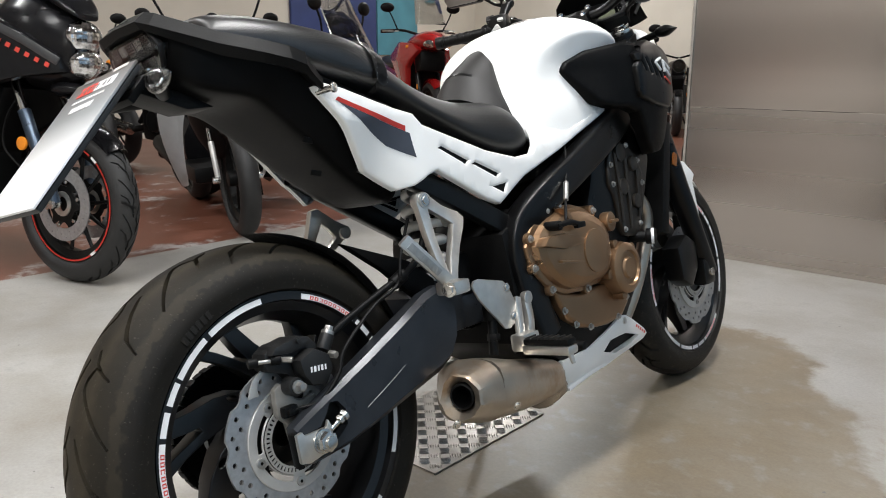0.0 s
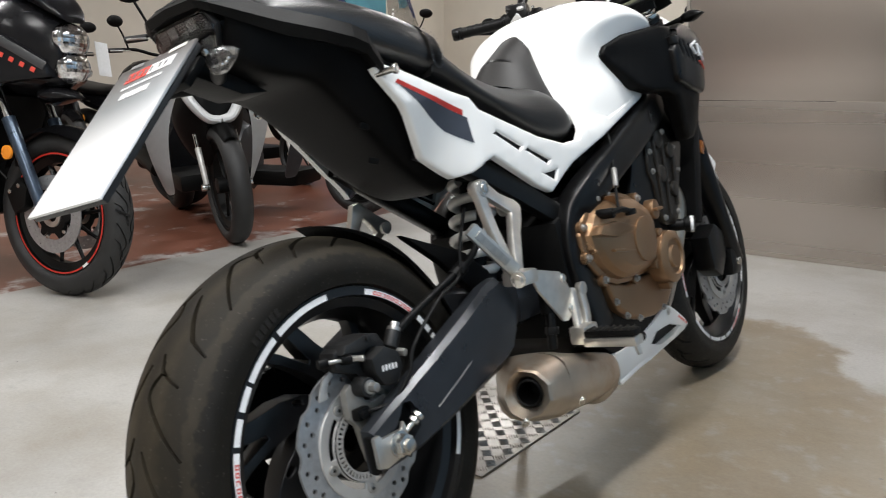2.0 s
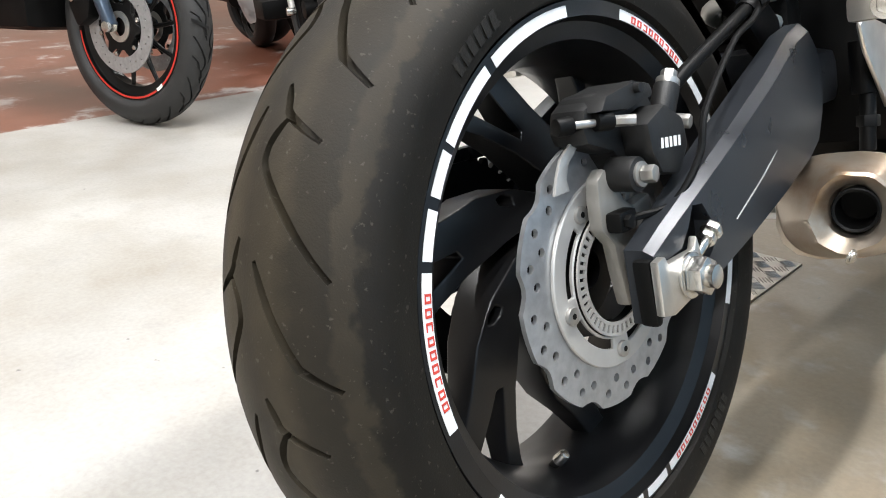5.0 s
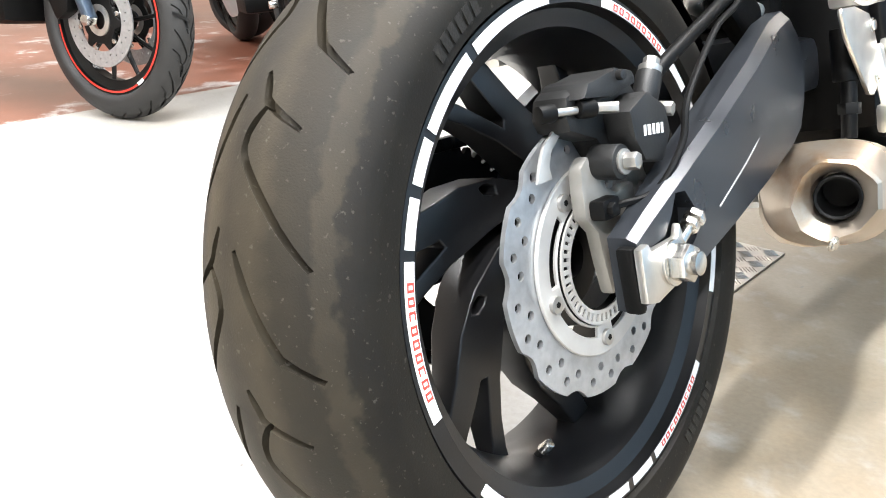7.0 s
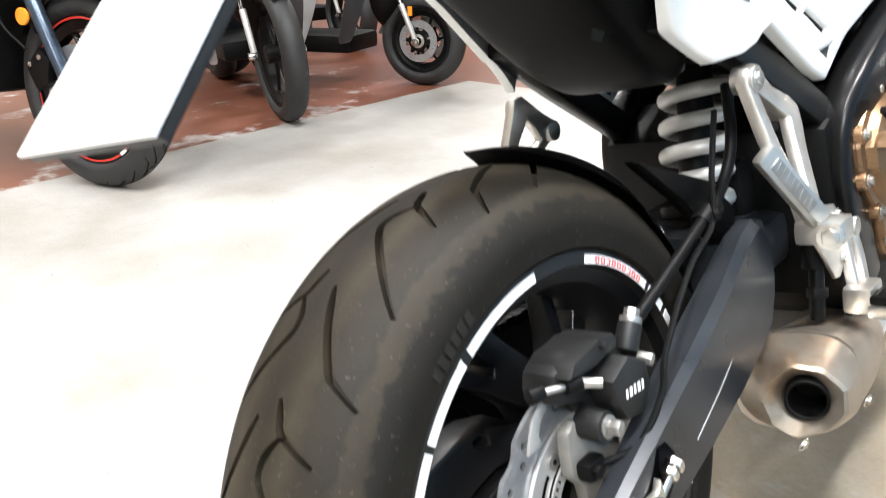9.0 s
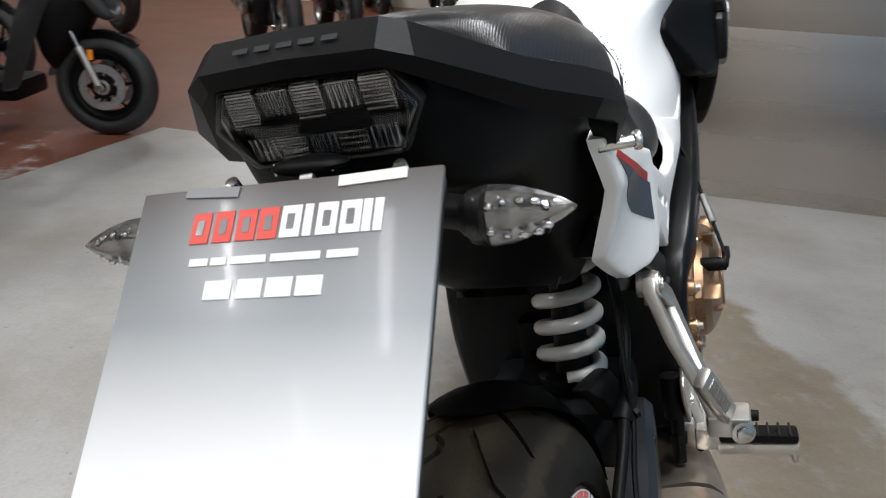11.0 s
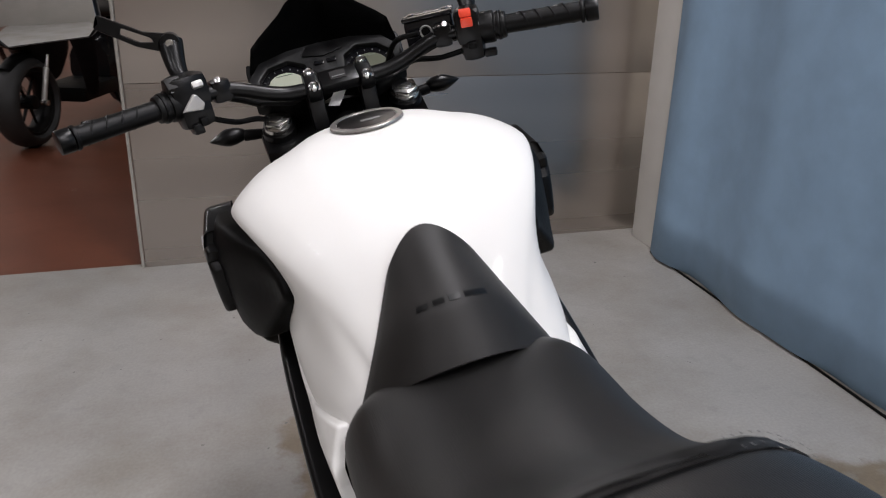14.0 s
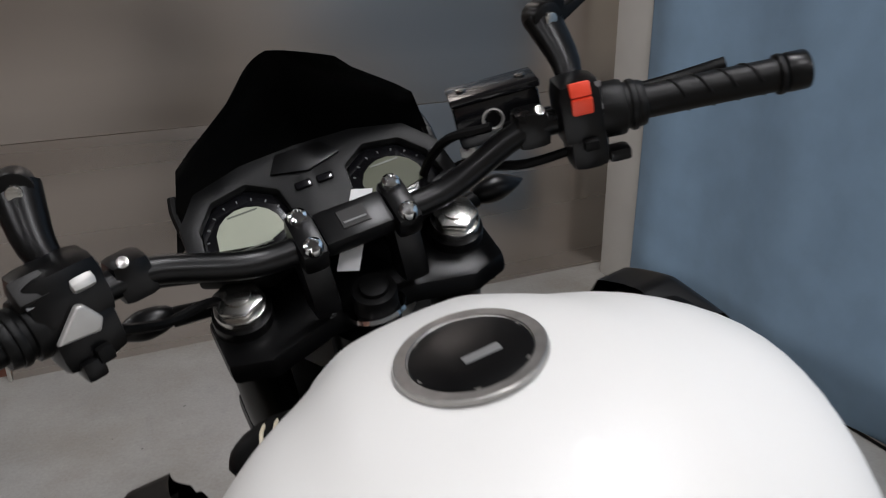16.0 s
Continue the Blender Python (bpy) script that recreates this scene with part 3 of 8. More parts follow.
def wave_rotor(center, r_out, r_in, x, thick, waves=10):
    """A brake disc with a scalloped rim, drilled through."""
    outer = []
    for i in range(waves * 12):
        a = 2 * math.pi * i / (waves * 12)
        ph = (i % 12) / 12
        k = 0.0 if ph < 0.58 else -0.0065 * math.sin((ph - 0.58) / 0.42 * math.pi)
        outer.append((center[1] + (r_out + k) * math.cos(a), center[2] + (r_out + k) * math.sin(a)))
    inner = [(center[1] + r_in * math.cos(2 * math.pi * i / 64), center[2] + r_in * math.sin(2 * math.pi * i / 64)) for i in range(64)]
    holes = [inner]
    for i in range(waves):
        for da, rr in ((4, 0.90), (11, 0.80), (19, 0.90), (27, 0.83)):
            a = radians(i * 360 / waves + da)
            c = (center[1] + r_out * rr * math.cos(a), center[2] + r_out * rr * math.sin(a))
            holes.append([(c[0] + 0.0041 * math.cos(t), c[1] + 0.0041 * math.sin(t)) for t in (j * math.pi / 5 for j in range(10))])
    return prism(outer, x, x + thick, 0.0, 1, holes)


def carrier_mesh(center, r0, r1, x, thick, slots):
    """Ring with curved slots."""
    ring = lambda r, n=64: [(center[1] + r * math.cos(2 * math.pi * i / n), center[2] + r * math.sin(2 * math.pi * i / n)) for i in range(n)]
    holes = [ring(r0)]
    mid, hw = r0 + 0.25 * (r1 - r0), 0.16 * (r1 - r0)
    for s in range(slots):
        a0, a1 = s * 360 / slots + 61, (s + 1) * 360 / slots + 41
        pts = []
        for i in range(9):
            a = radians(a0 + (a1 - a0) * i / 8)
            pts.append((center[1] + (mid + hw) * math.cos(a), center[2] + (mid + hw) * math.sin(a)))
        for i in range(9):
            a = radians(a1 + (a0 - a1) * i / 8)
            pts.append((center[1] + (mid - hw) * math.cos(a), center[2] + (mid - hw) * math.sin(a)))
        holes.append(pts)
    return prism(ring(r1), x, x + thick, 0.0008, 1, holes)


def wheel(parent, name, center, R, half, bead, rim_half, base, disc_x, disc_r, discs, grooves):
    w = thing(name, "", "")
    for k in ("label", "category", "group", "kind"):
        if k in w:
            del w[k]
    w.parent = parent
    bm = lathe(tyre_profile(R, half, bead, rim_half), center, 220, True)
    if grooves:
        bm = cut(bm, tread_cutter(R, half, bead, 9, center))
    ty = part("tyre", bm, RUBBER if grooves != "rear" else REARTYRE, w, "worn black road tyre with forked grooves", angle=30)
    if grooves == "rear":
        # raised sidewall lettering, as plain blocks
        for a_mid, n_let in ((121.5, 6), (-58, 7), (240, 6)):
            for i in range(n_let):
                a = a_mid + 2.1 * n_let / 2 - 2.4 * i
                pr = [(0.0843, 0.2405), (0.0863, 0.2405), (0.0872, 0.2535), (0.0852, 0.2535)]
                part("sidewall_letter", lathe(pr, center, 3, True, (a, a + 1.7)), RUBBER, ty)
    part("rim", rim_mesh(rim_half, bead, center), RIMBLACK, w, "satin black cast rim")
    for i in range(6):
        part("spoke", spoke(center, base + 60 * i, 0.042, bead - 0.034, 0.020), RIMBLACK, w)
    part("hub", lathe([(-0.06, 0.018), (-0.06, 0.040), (-0.03, 0.05), (0.02, 0.056), (0.05, 0.046), (0.055, 0.018)], center, 40, True), SATIN, w)
    # reflective tape: three labels with four dashes between them, on both faces
    for sx in (1, -1):
        for j in range(3):
            off = 120 * j
            for a0, a1, lab in ((43.6, 74, True), (32.5, 41.6, False), (21.6, 30.2, False), (2.6, 20, False), (-26, 0.2, False)):
                x = sx * (rim_half + 0.0003)
                prof = [(x, bead - 0.0125), (x + sx * 0.0006, bead - 0.0125), (x + sx * 0.0006, bead - 0.0035), (x, bead - 0.0035)]
                tp = part("rim_tape", lathe(prof, center, 16, True, (a0 + off, a1 + off)), TAPE, w, "white reflective rim tape")
                if lab:
                    x2 = x + sx * 0.0007
                    span = 23.0
                    for c in range(9):
                        b0 = a0 + off + 3.6 + c * span / 9
                        for r0, r1, t0, t1 in ((0.0055, 0.0115, 0, 0.5), (0.0055, 0.0066, 0, 1.7), (0.0105, 0.0115, 0, 1.7), (0.0055, 0.0115, 1.3, 1.8)):
                            if (c * 5 + int(t1 * 10)) % 4 == 0 and t1 > 1.75:
                                continue
                            pr = [(x2, bead - r1), (x2 + sx * 0.0003, bead - r1), (x2 + sx * 0.0003, bead - r0), (x2, bead - r0)]
                            seg = lathe(pr, center, 2, True, (b0 + t0, b0 + t1))
                            bmj = seg if c == 0 and t0 == 0 and t1 == 0.5 else join(bmj, seg)
                    part("print", bmj, REDTAPE, tp, "red print on the tape")
    for dx in discs:
        s = 1 if dx > 0 else -1
        x = dx * disc_x
        rot = part("brake_disc", wave_rotor(center, disc_r, disc_r * 0.66, x, s * 0.0045), ROTOR, w, "drilled wavy brake disc")
        part("carrier", carrier_mesh(center, disc_r * 0.475, disc_r * 0.70, x + s * 0.0047, s * 0.004, 5), CARRIER, rot)
        for i in range(5):
            a = radians(123 + 72 * i)
            p = (x + s * 0.008, center[1] + disc_r * 0.585 * math.cos(a), center[2] + disc_r * 0.585 * math.sin(a))
            bm = rod(p, (p[0] + s * 0.0045, p[1], p[2]), 0.0075, segs=20, w=0.0012)
            part("disc_bolt", bm, ZINC, rot)
            part("bolt_socket", rod((p[0] + s * 0.0046, p[1], p[2]), (p[0] + s * 0.0049, p[1], p[2]), 0.0028, segs=6), DEEP, rot)
        # toothed speed-sensor ring
        teeth = []
        rr0, rr1 = disc_r * 0.385, disc_r * 0.455
        outer = [(center[1] + (rr1 + 0.002) * math.cos(t), center[2] + (rr1 + 0.002) * math.sin(t)) for t in (2 * math.pi * i / 64 for i in range(64))]
        inner = [(center[1] + (rr0 - 0.002) * math.cos(t), center[2] + (rr0 - 0.002) * math.sin(t)) for t in (2 * math.pi * i / 64 for i in range(64))]
        hl = [inner]
        for i in range(46):
            a = 2 * math.pi * i / 46
            d = 0.032
            hl.append([(center[1] + r * math.cos(b), center[2] + r * math.sin(b)) for r, b in ((rr0 + 0.001, a - d), (rr1 - 0.0005, a - d), (rr1 - 0.0005, a + d), (rr0 + 0.001, a + d))])
        part("sensor_ring", prism(outer, x + s * 0.010, x + s * 0.012, 0, 1, hl), CARRIER, rot)
        part("sensor_seat", lathe([(x - s * 0.0 + s * 0.002, disc_r * 0.37), (x + s * 0.0098, disc_r * 0.37), (x + s * 0.0098, disc_r * 0.47), (x + s * 0.002, disc_r * 0.47)], center, 48, True), DEEP, rot)
    return w


rear_wheel = wheel(bike, "rear_wheel", HUB, 0.3125, 0.0870, 0.2295, 0.080, 102, 0.0735, 0.121, (1,), "rear")
front_wheel = wheel(bike, "front_wheel", FRONT, 0.302, 0.061, 0.2295, 0.055, -140, 0.066, 0.150, (1, -1), True)

va = radians(-106)
valve_at = lambda r, x: (x, r * math.cos(va), HUB[2] + r * math.sin(va))
vs = part("valve", rod(valve_at(0.196, 0.012), valve_at(0.178, 0.028), 0.0045, segs=14, w=0.001), DEEP, rear_wheel, "black tyre valve with metal cap")
part("valve_cap", rod(valve_at(0.179, 0.027), valve_at(0.170, 0.036), 0.0062, 0.0048, 12, 0.001), STEEL, vs)

# --- drive side ---
spr = []
for i in range(42):
    for k, r in ((0, 0.102), (0.25, 0.110), (0.5, 0.110), (0.75, 0.102)):
        a = 2 * math.pi * (i + k) / 42
        spr.append((r * math.cos(a), HUB[2] + r * math.sin(a)))
part("sprocket", prism(spr, -0.098, -0.091, 0.0, 1, [[(0.06 * math.cos(2 * math.pi * i / 32), HUB[2] + 0.06 * math.sin(2 * math.pi * i / 32)) for i in range(32)]]), DEEP, bike, "dark rear sprocket")
links = []
for y0, z0, y1, z1 in ((0.0, HUB[2] + 0.109, 0.52, 0.41), (0.0, HUB[2] - 0.109, 0.52, 0.335)):
    n = 34
    for i in range(n):
        t = i / n
        links.append(box((0.016 if i % 2 else 0.021, 0.0145, 0.0135), (-0.0945, y0 + (y1 - y0) * t, z0 + (z1 - z0) * t), 0.003))
for i in range(22):
    a = radians(90 + 180 * i / 22)
    links.append(box((0.016 if i % 2 else 0.021, 0.0145, 0.0135), (-0.0945, 0.109 * math.cos(a), HUB[2] + 0.109 * math.sin(a)), 0.003, (math.degrees(a) + 90, 0, 0)))
part("drive_chain", join(*links), DEEP, bike, "oily black drive chain")

# --- swingarm ---
ARM_ST = ((-0.038, 0.346, -0.036, 0.284), (-0.01, 0.359, -0.005, 0.281), (0.05, 0.384, 0.06, 0.286), (0.12, 0.413, 0.14, 0.303), (0.21, 0.452, 0.22, 0.322), (0.285, 0.484, 0.30, 0.338), (0.325, 0.492, 0.335, 0.352), (0.350, 0.468, 0.355, 0.385), (0.359, 0.445, 0.359, 0.41))


def arm_mesh(s):
    """A boxed arm with a broad chamfer along its top."""
    rings = []
    for yt, zt, yb, zb in ARM_ST:
        xo = 0.146 - 0.012 * max(0, min(1, (yt - 0.2) / 0.15))
        at = lambda k: (yb + (yt - yb) * k, zb + (zt - zb) * k)
        xi = 0.112 + 0.008 * max(0, min(1, (0.10 - yt) / 0.12))
        xt = xo - 0.009
        rings.append([(s * x, *at(k)) for x, k in ((xi, 1.0), (xt, 1.0), (xo, 0.93), (xo, 0.10), (xo - 0.012, 0.0), (xi, 0.0))])
    return loft(rings)


slot = [(0.006, 0.336), (0.020, 0.350), (0.030, 0.366), (0.046, 0.364), (0.060, 0.346), (0.058, 0.322), (0.03, 0.303), (-0.02, 0.298), (-0.06, 0.292), (-0.06, 0.330), (-0.03, 0.332)]
sa = part("swingarm", cut(arm_mesh(1), prism(slot, 0.128, 0.20, 0.0)), ARM, bike, "graphite painted swingarm", angle=22)
# Black plate on the recess floor stands in for the shade inside.
part("axle_recess_shade", prism([(0.006, 0.336), (0.020, 0.350), (0.030, 0.366), (0.046, 0.364), (0.060, 0.346), (0.058, 0.322), (0.03, 0.303), (-0.02, 0.298), (-0.034, 0.296), (-0.034, 0.330)], 0.1275, 0.1295, 0.0), DEEP, sa)
part("end_cap", box((0.016, 0.010, 0.056), (0.138, -0.039, 0.312), 0.004, (4, 0, 0)), DEEP, sa, "black arm end cap")
part("seam", tube([(0.1345, 0.335, 0.436), (0.1355, 0.30, 0.425), (0.1455, 0.19, 0.372), (0.1462, 0.105, 0.335)], 0.0009, 5, 6), GREYPRINT, sa)
part("swingarm", join(arm_mesh(-1), box((0.22, 0.10, 0.085), (0, 0.37, 0.43), 0.02), box((0.20, 0.12, 0.07), (0, 0.46, 0.42), 0.02)), ARM, bike, "graphite painted swingarm", angle=22)
# axle block and nut
ax = part("axle_plate", prism([(-0.045, 0.339), (-0.034, 0.341), (-0.030, 0.334), (0.012, 0.334), (0.017, 0.344), (0.021, 0.333), (0.021, 0.300), (-0.028, 0.291), (-0.044, 0.295)], 0.1465, 0.154, 0.0015), ALU, bike, "zinc-plated axle adjuster plate")
part("axle_washer", rod((0.154, 0, 0.3158), (0.157, 0, 0.3158), 0.019, segs=32, w=0.0008), STEEL, ax)
part("axle_nut", rod((0.157, 0, 0.3158), (0.171, 0, 0.3158), 0.0165, segs=6, w=0.002), STEEL, ax)
part("axle_end", lathe([(0.171, 0.0), (0.178, 0.0), (0.178, 0.007), (0.1775, 0.0095), (0.171, 0.0095)], HUB, 24, False), STEEL, ax)
part("adjuster_bolt", join(rod((0.151, 0.02, 0.327), (0.150, 0.055, 0.341), 0.0042, segs=12), rod((0.1505, 0.036, 0.334), (0.150, 0.043, 0.337), 0.0085, segs=6, w=0.001), rod((0.1502, 0.046, 0.338), (0.150, 0.053, 0.341), 0.0095, segs=6, w=0.001)), STEEL, ax)

# --- rear caliper ---
cal = part("brake_caliper", prism([(-0.046, 0.444), (-0.042, 0.460), (-0.022, 0.470), (0.028, 0.472), (0.050, 0.462), (0.066, 0.442), (0.058, 0.410), (0.034, 0.394), (0.006, 0.400), (-0.008, 0.420), (-0.042, 0.432)], 0.068, 0.104, 0.006, 2), CALIPER, bike, "black rear brake caliper", angle=30)
part("piston_housing", prism([(0.000, 0.440), (0.030, 0.452), (0.058, 0.436), (0.062, 0.412), (0.044, 0.390), (0.016, 0.396), (0.004, 0.416)], 0.104, 0.132, 0.005, 2), CALIPER, cal, angle=30)
part("bridge", prism([(-0.040, 0.456), (-0.030, 0.468), (0.010, 0.474), (0.036, 0.470), (0.040, 0.458), (0.0, 0.452)], 0.070, 0.118, 0.005, 2), CALIPER, cal, angle=30)
for i in range(5):
    part("print", box((0.0006, 0.0042 if i % 2 else 0.003, 0.0085), (0.1324, 0.018 + i * 0.0068, 0.421 - i * 0.0006), 0.0, (-6, 0, 0)), TAPE, cal, "white lettering bars")
part("pin_sleeve", join(rod((0.092, -0.066, 0.4505), (0.097, -0.052, 0.450), 0.0075, segs=16, w=0.002), rod((0.108, -0.036, 0.449), (0.114, -0.022, 0.447), 0.0075, segs=16, w=0.002)), DEEP, cal)
part("bridge_bolt", rod((0.096, -0.056, 0.450), (0.112, -0.026, 0.4475), 0.0032, segs=12), ZINC, cal)
part("pin", rod((0.114, -0.022, 0.447), (0.130, -0.012, 0.445), 0.0048, segs=6, w=0.001), ZINC, cal)
part("bleed_nipple", join(rod((0.104, 0.014, 0.468), (0.116, 0.012, 0.468), 0.0062, segs=12, w=0.001), rod((0.116, 0.012, 0.468), (0.124, 0.011, 0.468), 0.0042, segs=12, w=0.001)), CALIPER, cal)
part("bolt_boss", rod((0.098, -0.008, 0.402), (0.124, -0.008, 0.401), 0.0145, segs=28, w=0.002), CALIPER, cal)
part("caliper_bolt", join(rod((0.124, -0.007, 0.401), (0.127, -0.007, 0.401), 0.0105, segs=24, w=0.0008), rod((0.127, -0.007, 0.401), (0.138, -0.006, 0.401), 0.0075, segs=6, w=0.001)), ZINC, cal)
part("banjo_bolt", join(rod((0.108, 0.064, 0.440), (0.108, 0.078, 0.462), 0.0115, segs=20, w=0.002)), CALIPER, cal)
part("banjo_head", join(rod((0.108, 0.078, 0.462), (0.108, 0.081, 0.467), 0.0105, segs=20, w=0.001), rod((0.108, 0.081, 0.467), (0.108, 0.085, 0.474), 0.0075, segs=6, w=0.001)), ZINC, cal)
part("rear_bolt", rod((0.116, 0.070, 0.432), (0.130, 0.072, 0.430), 0.0065, segs=6, w=0.001), ZINC, cal)
br = part("caliper_bracket", prism([(-0.034, 0.402), (-0.022, 0.410), (-0.008, 0.402), (0.000, 0.380), (0.012, 0.372), (0.040, 0.376), (0.044, 0.352), (0.026, 0.330), (0.018, 0.292), (-0.012, 0.288), (-0.018, 0.318), (-0.022, 0.345), (-0.036, 0.360), (-0.036, 0.385)], 0.088, 0.102, 0.004), CASTGREY, bike, "cast grey caliper bracket")
part("sensor", join(box((0.016, 0.026, 0.018), (0.110, -0.020, 0.366), 0.005), rod((0.117, -0.024, 0.366), (0.123, -0.024, 0.366), 0.006, segs=6, w=0.001)), DEEP, br)
part("disc_guard", prism([(-0.058, 0.425), (-0.040, 0.436), (-0.034, 0.430), (-0.048, 0.420), (-0.054, 0.408), (-0.052, 0.398), (-0.072, 0.398), (-0.066, 0.412)], 0.084, 0.087, 0.0008), CARRIER, br)
part("brake_hose", tube([(0.108, 0.088, 0.460), (0.112, 0.115, 0.474), (0.115, 0.20, 0.505), (0.112, 0.29, 0.535), (0.112, 0.33, 0.58), (0.10, 0.36, 0.64)], 0.0065, 8, 10), DEEP, bike, "black brake hose")
part("sensor_wire", tube([(0.116, -0.012, 0.366), (0.132, 0.025, 0.370), (0.140, 0.062, 0.402), (0.138, 0.085, 0.438), (0.128, 0.17, 0.488), (0.124, 0.235, 0.512), (0.118, 0.26, 0.56), (0.11, 0.30, 0.62)], 0.0032, 8, 8), DEEP, bike, "thin black sensor wire")
part("hose_clip", join(rod((0.112, 0.235, 0.512), (0.116, 0.262, 0.526), 0.012, segs=14, w=0.001), rod((0.125, 0.24, 0.520), (0.129, 0.243, 0.521), 0.006, segs=6)), DEEP, bike)

# --- hugger ---
hug = []
for i in range(15):
    t = i / 14
    a = radians(84 - 62 * t)
    r = 0.327 + 0.006 * math.sin(t * 3)
    hw = 0.018 + 0.066 * min(1, t * 2.2) ** 0.7
    ring = []
    for k in range(9):
        u = -1 + k / 4
        rr = r - 0.05 * (abs(u) ** 2.2) * min(1, t * 1.8)
        ring.append((hw * u, HUB[1] + rr * math.cos(a), HUB[2] + rr * math.sin(a)))
    hug.append(ring)
bm = loft(hug, False, False)
bmesh.ops.solidify(bm, geom=bm.faces[:], thickness=0.004)
part("rear_hugger", bm, PLASTIC, bike, "matt black tyre hugger")
part("hugger_arm", prism([(0.15, 0.60), (0.30, 0.545), (0.36, 0.50), (0.36, 0.44), (0.31, 0.47), (0.24, 0.535)], 0.075, 0.095, 0.006), PLASTIC, bike)

# --- shock absorber ---
S0, S1 = Vector((0.03, 0.435, 0.660)), Vector((0.03, 0.40, 0.488))
coil = []
ax_d = (S1 - S0).normalized()
s_u = ax_d.cross(Vector((1, 0, 0))).normalized()
s_v = ax_d.cross(s_u)
for i in range(5 * 20 + 1):
    a = 2 * math.pi * i / 20
    coil.append(S0 + (S1 - S0) * (i / 100) + (s_u * math.cos(a) + s_v * math.sin(a)) * 0.037)
sh = part("shock_absorber", rod(S0 + ax_d * -0.03, S1 + ax_d * 0.06, 0.022, segs=24, w=0.002), DEEP, bike, "rear shock absorber with a grey coil spring")
part("spring", tube(coil, 0.0098, 1, 10, up=tuple(ax_d)), SHOCK, sh, "grey coil spring")
for p0, p1, r in ((S1, S1 + ax_d * 0.012, 0.046), (S1 + ax_d * 0.014, S1 + ax_d * 0.03, 0.038), (S0 - ax_d * 0.014, S0, 0.045)):
    part("spring_seat", rod(p0, p1, r, segs=32, w=0.002), DEEP, sh)
part("linkage", join(box((0.09, 0.10, 0.05), (0, 0.44, 0.46), 0.012), box((0.12, 0.06, 0.16), (0, 0.50, 0.45), 0.015)), DEEP, bike)

# --- frame ---
for s in (1, -1):
    fr = tube([(s * 0.120, 1.10, 0.800), (s * 0.168, 0.962, 0.748), (s * 0.176, 0.760, 0.664), (s * 0.168, 0.61, 0.598), (s * 0.154, 0.555, 0.545), (s * 0.152, 0.555, 0.46), (s * 0.152, 0.60, 0.33)], 0.024, 6, 16, 1.45, square=True)
    part("main_frame", fr, SATIN, bike, "dark grey twin-tube frame")
    part("subframe_rail", tube([(s * 0.098, 0.22, 0.735), (s * 0.125, 0.34, 0.678), (s * 0.138, 0.55, 0.565)], 0.014, 5, 12, 1.5, square=True), SATIN, bike, "black rear subframe rail")
part("steering_head", join(rod((0, 1.20, 0.93), (0, 1.285, 0.74), 0.036, segs=24, w=0.004), box((0.2, 0.12, 0.10), (0, 1.14, 0.80), 0.02)), SATIN, bike)

# --- engine ---
part("crankcase", join(prism([(0.50, 0.56), (0.60, 0.60), (0.86, 0.56), (0.99, 0.48), (1.0, 0.36), (0.90, 0.27), (0.66, 0.25), (0.52, 0.33)], -0.16, 0.16, 0.02, 2)), DEEP, bike, "black engine crankcase")
part("cylinder_block", prism([(0.80, 0.55), (0.90, 0.74), (1.04, 0.78), (1.13, 0.66), (1.05, 0.50)], -0.165, 0.165, 0.012, 2), SATIN, bike, "black cylinder block")
chc = part("cam_chain_cover", prism([(0.933, 0.701), (0.955, 0.712), (0.975, 0.709), (1.015, 0.695), (1.047, 0.673), (1.068, 0.622), (1.05, 0.55), (1.011, 0.475), (0.945, 0.485), (0.93, 0.53), (0.922, 0.582), (0.905, 0.611), (0.91, 0.66)], 0.150, 0.174, 0.008, 3), DARKBRONZE, bike, "dark bronze cylinder side cover")
for dy, dz, r in ((0.960, 0.68, 0.022), (1.015, 0.65, 0.018), (0.955, 0.60, 0.020), (1.01, 0.56, 0.018)):
    part("cover_boss", rod((0.172, dy, dz), (0.183, dy, dz), r, segs=28, w=0.004), DARKBRONZE, chc)
for y0, z0, y1, z1 in ((0.940, 0.68, 0.940, 0.52), (0.985, 0.69, 0.975, 0.50), (1.035, 0.66, 1.02, 0.52)):
    part("cover_rib", tube([(0.175, y0, z0), (0.177, (y0 + y1) / 2, (z0 + z1) / 2), (0.175, y1, z1)], 0.005, 3, 8), DARKBRONZE, chc)
for by, bz in ((0.918, 0.655), (0.945, 0.70), (1.0, 0.695), (1.045, 0.655), (1.055, 0.60), (0.918, 0.61), (0.945, 0.50), (1.02, 0.505)):
    part("bolt", bolt((0.174, by, bz), 0.005, 0.006), ZINC, chc)
# clutch cover: a stepped, faceted casting
COV = [(0.537, 0.523), (0.552, 0.548), (0.574, 0.565), (0.605, 0.580), (0.641, 0.588), (0.68, 0.590), (0.716, 0.587), (0.755, 0.577), (0.789, 0.560), (0.820, 0.540), (0.838, 0.510), (0.838, 0.450), (0.818, 0.416), (0.79, 0.404), (0.708, 0.400), (0.65, 0.405), (0.614, 0.419), (0.585, 0.438), (0.562, 0.461), (0.543, 0.492)]


def cov_ring(k, x, dy=0.0, dz=0.0):
    return [(x, 0.69 + dy + (y - 0.69) * k, 0.498 + dz + (z - 0.498) * k) for y, z in COV]


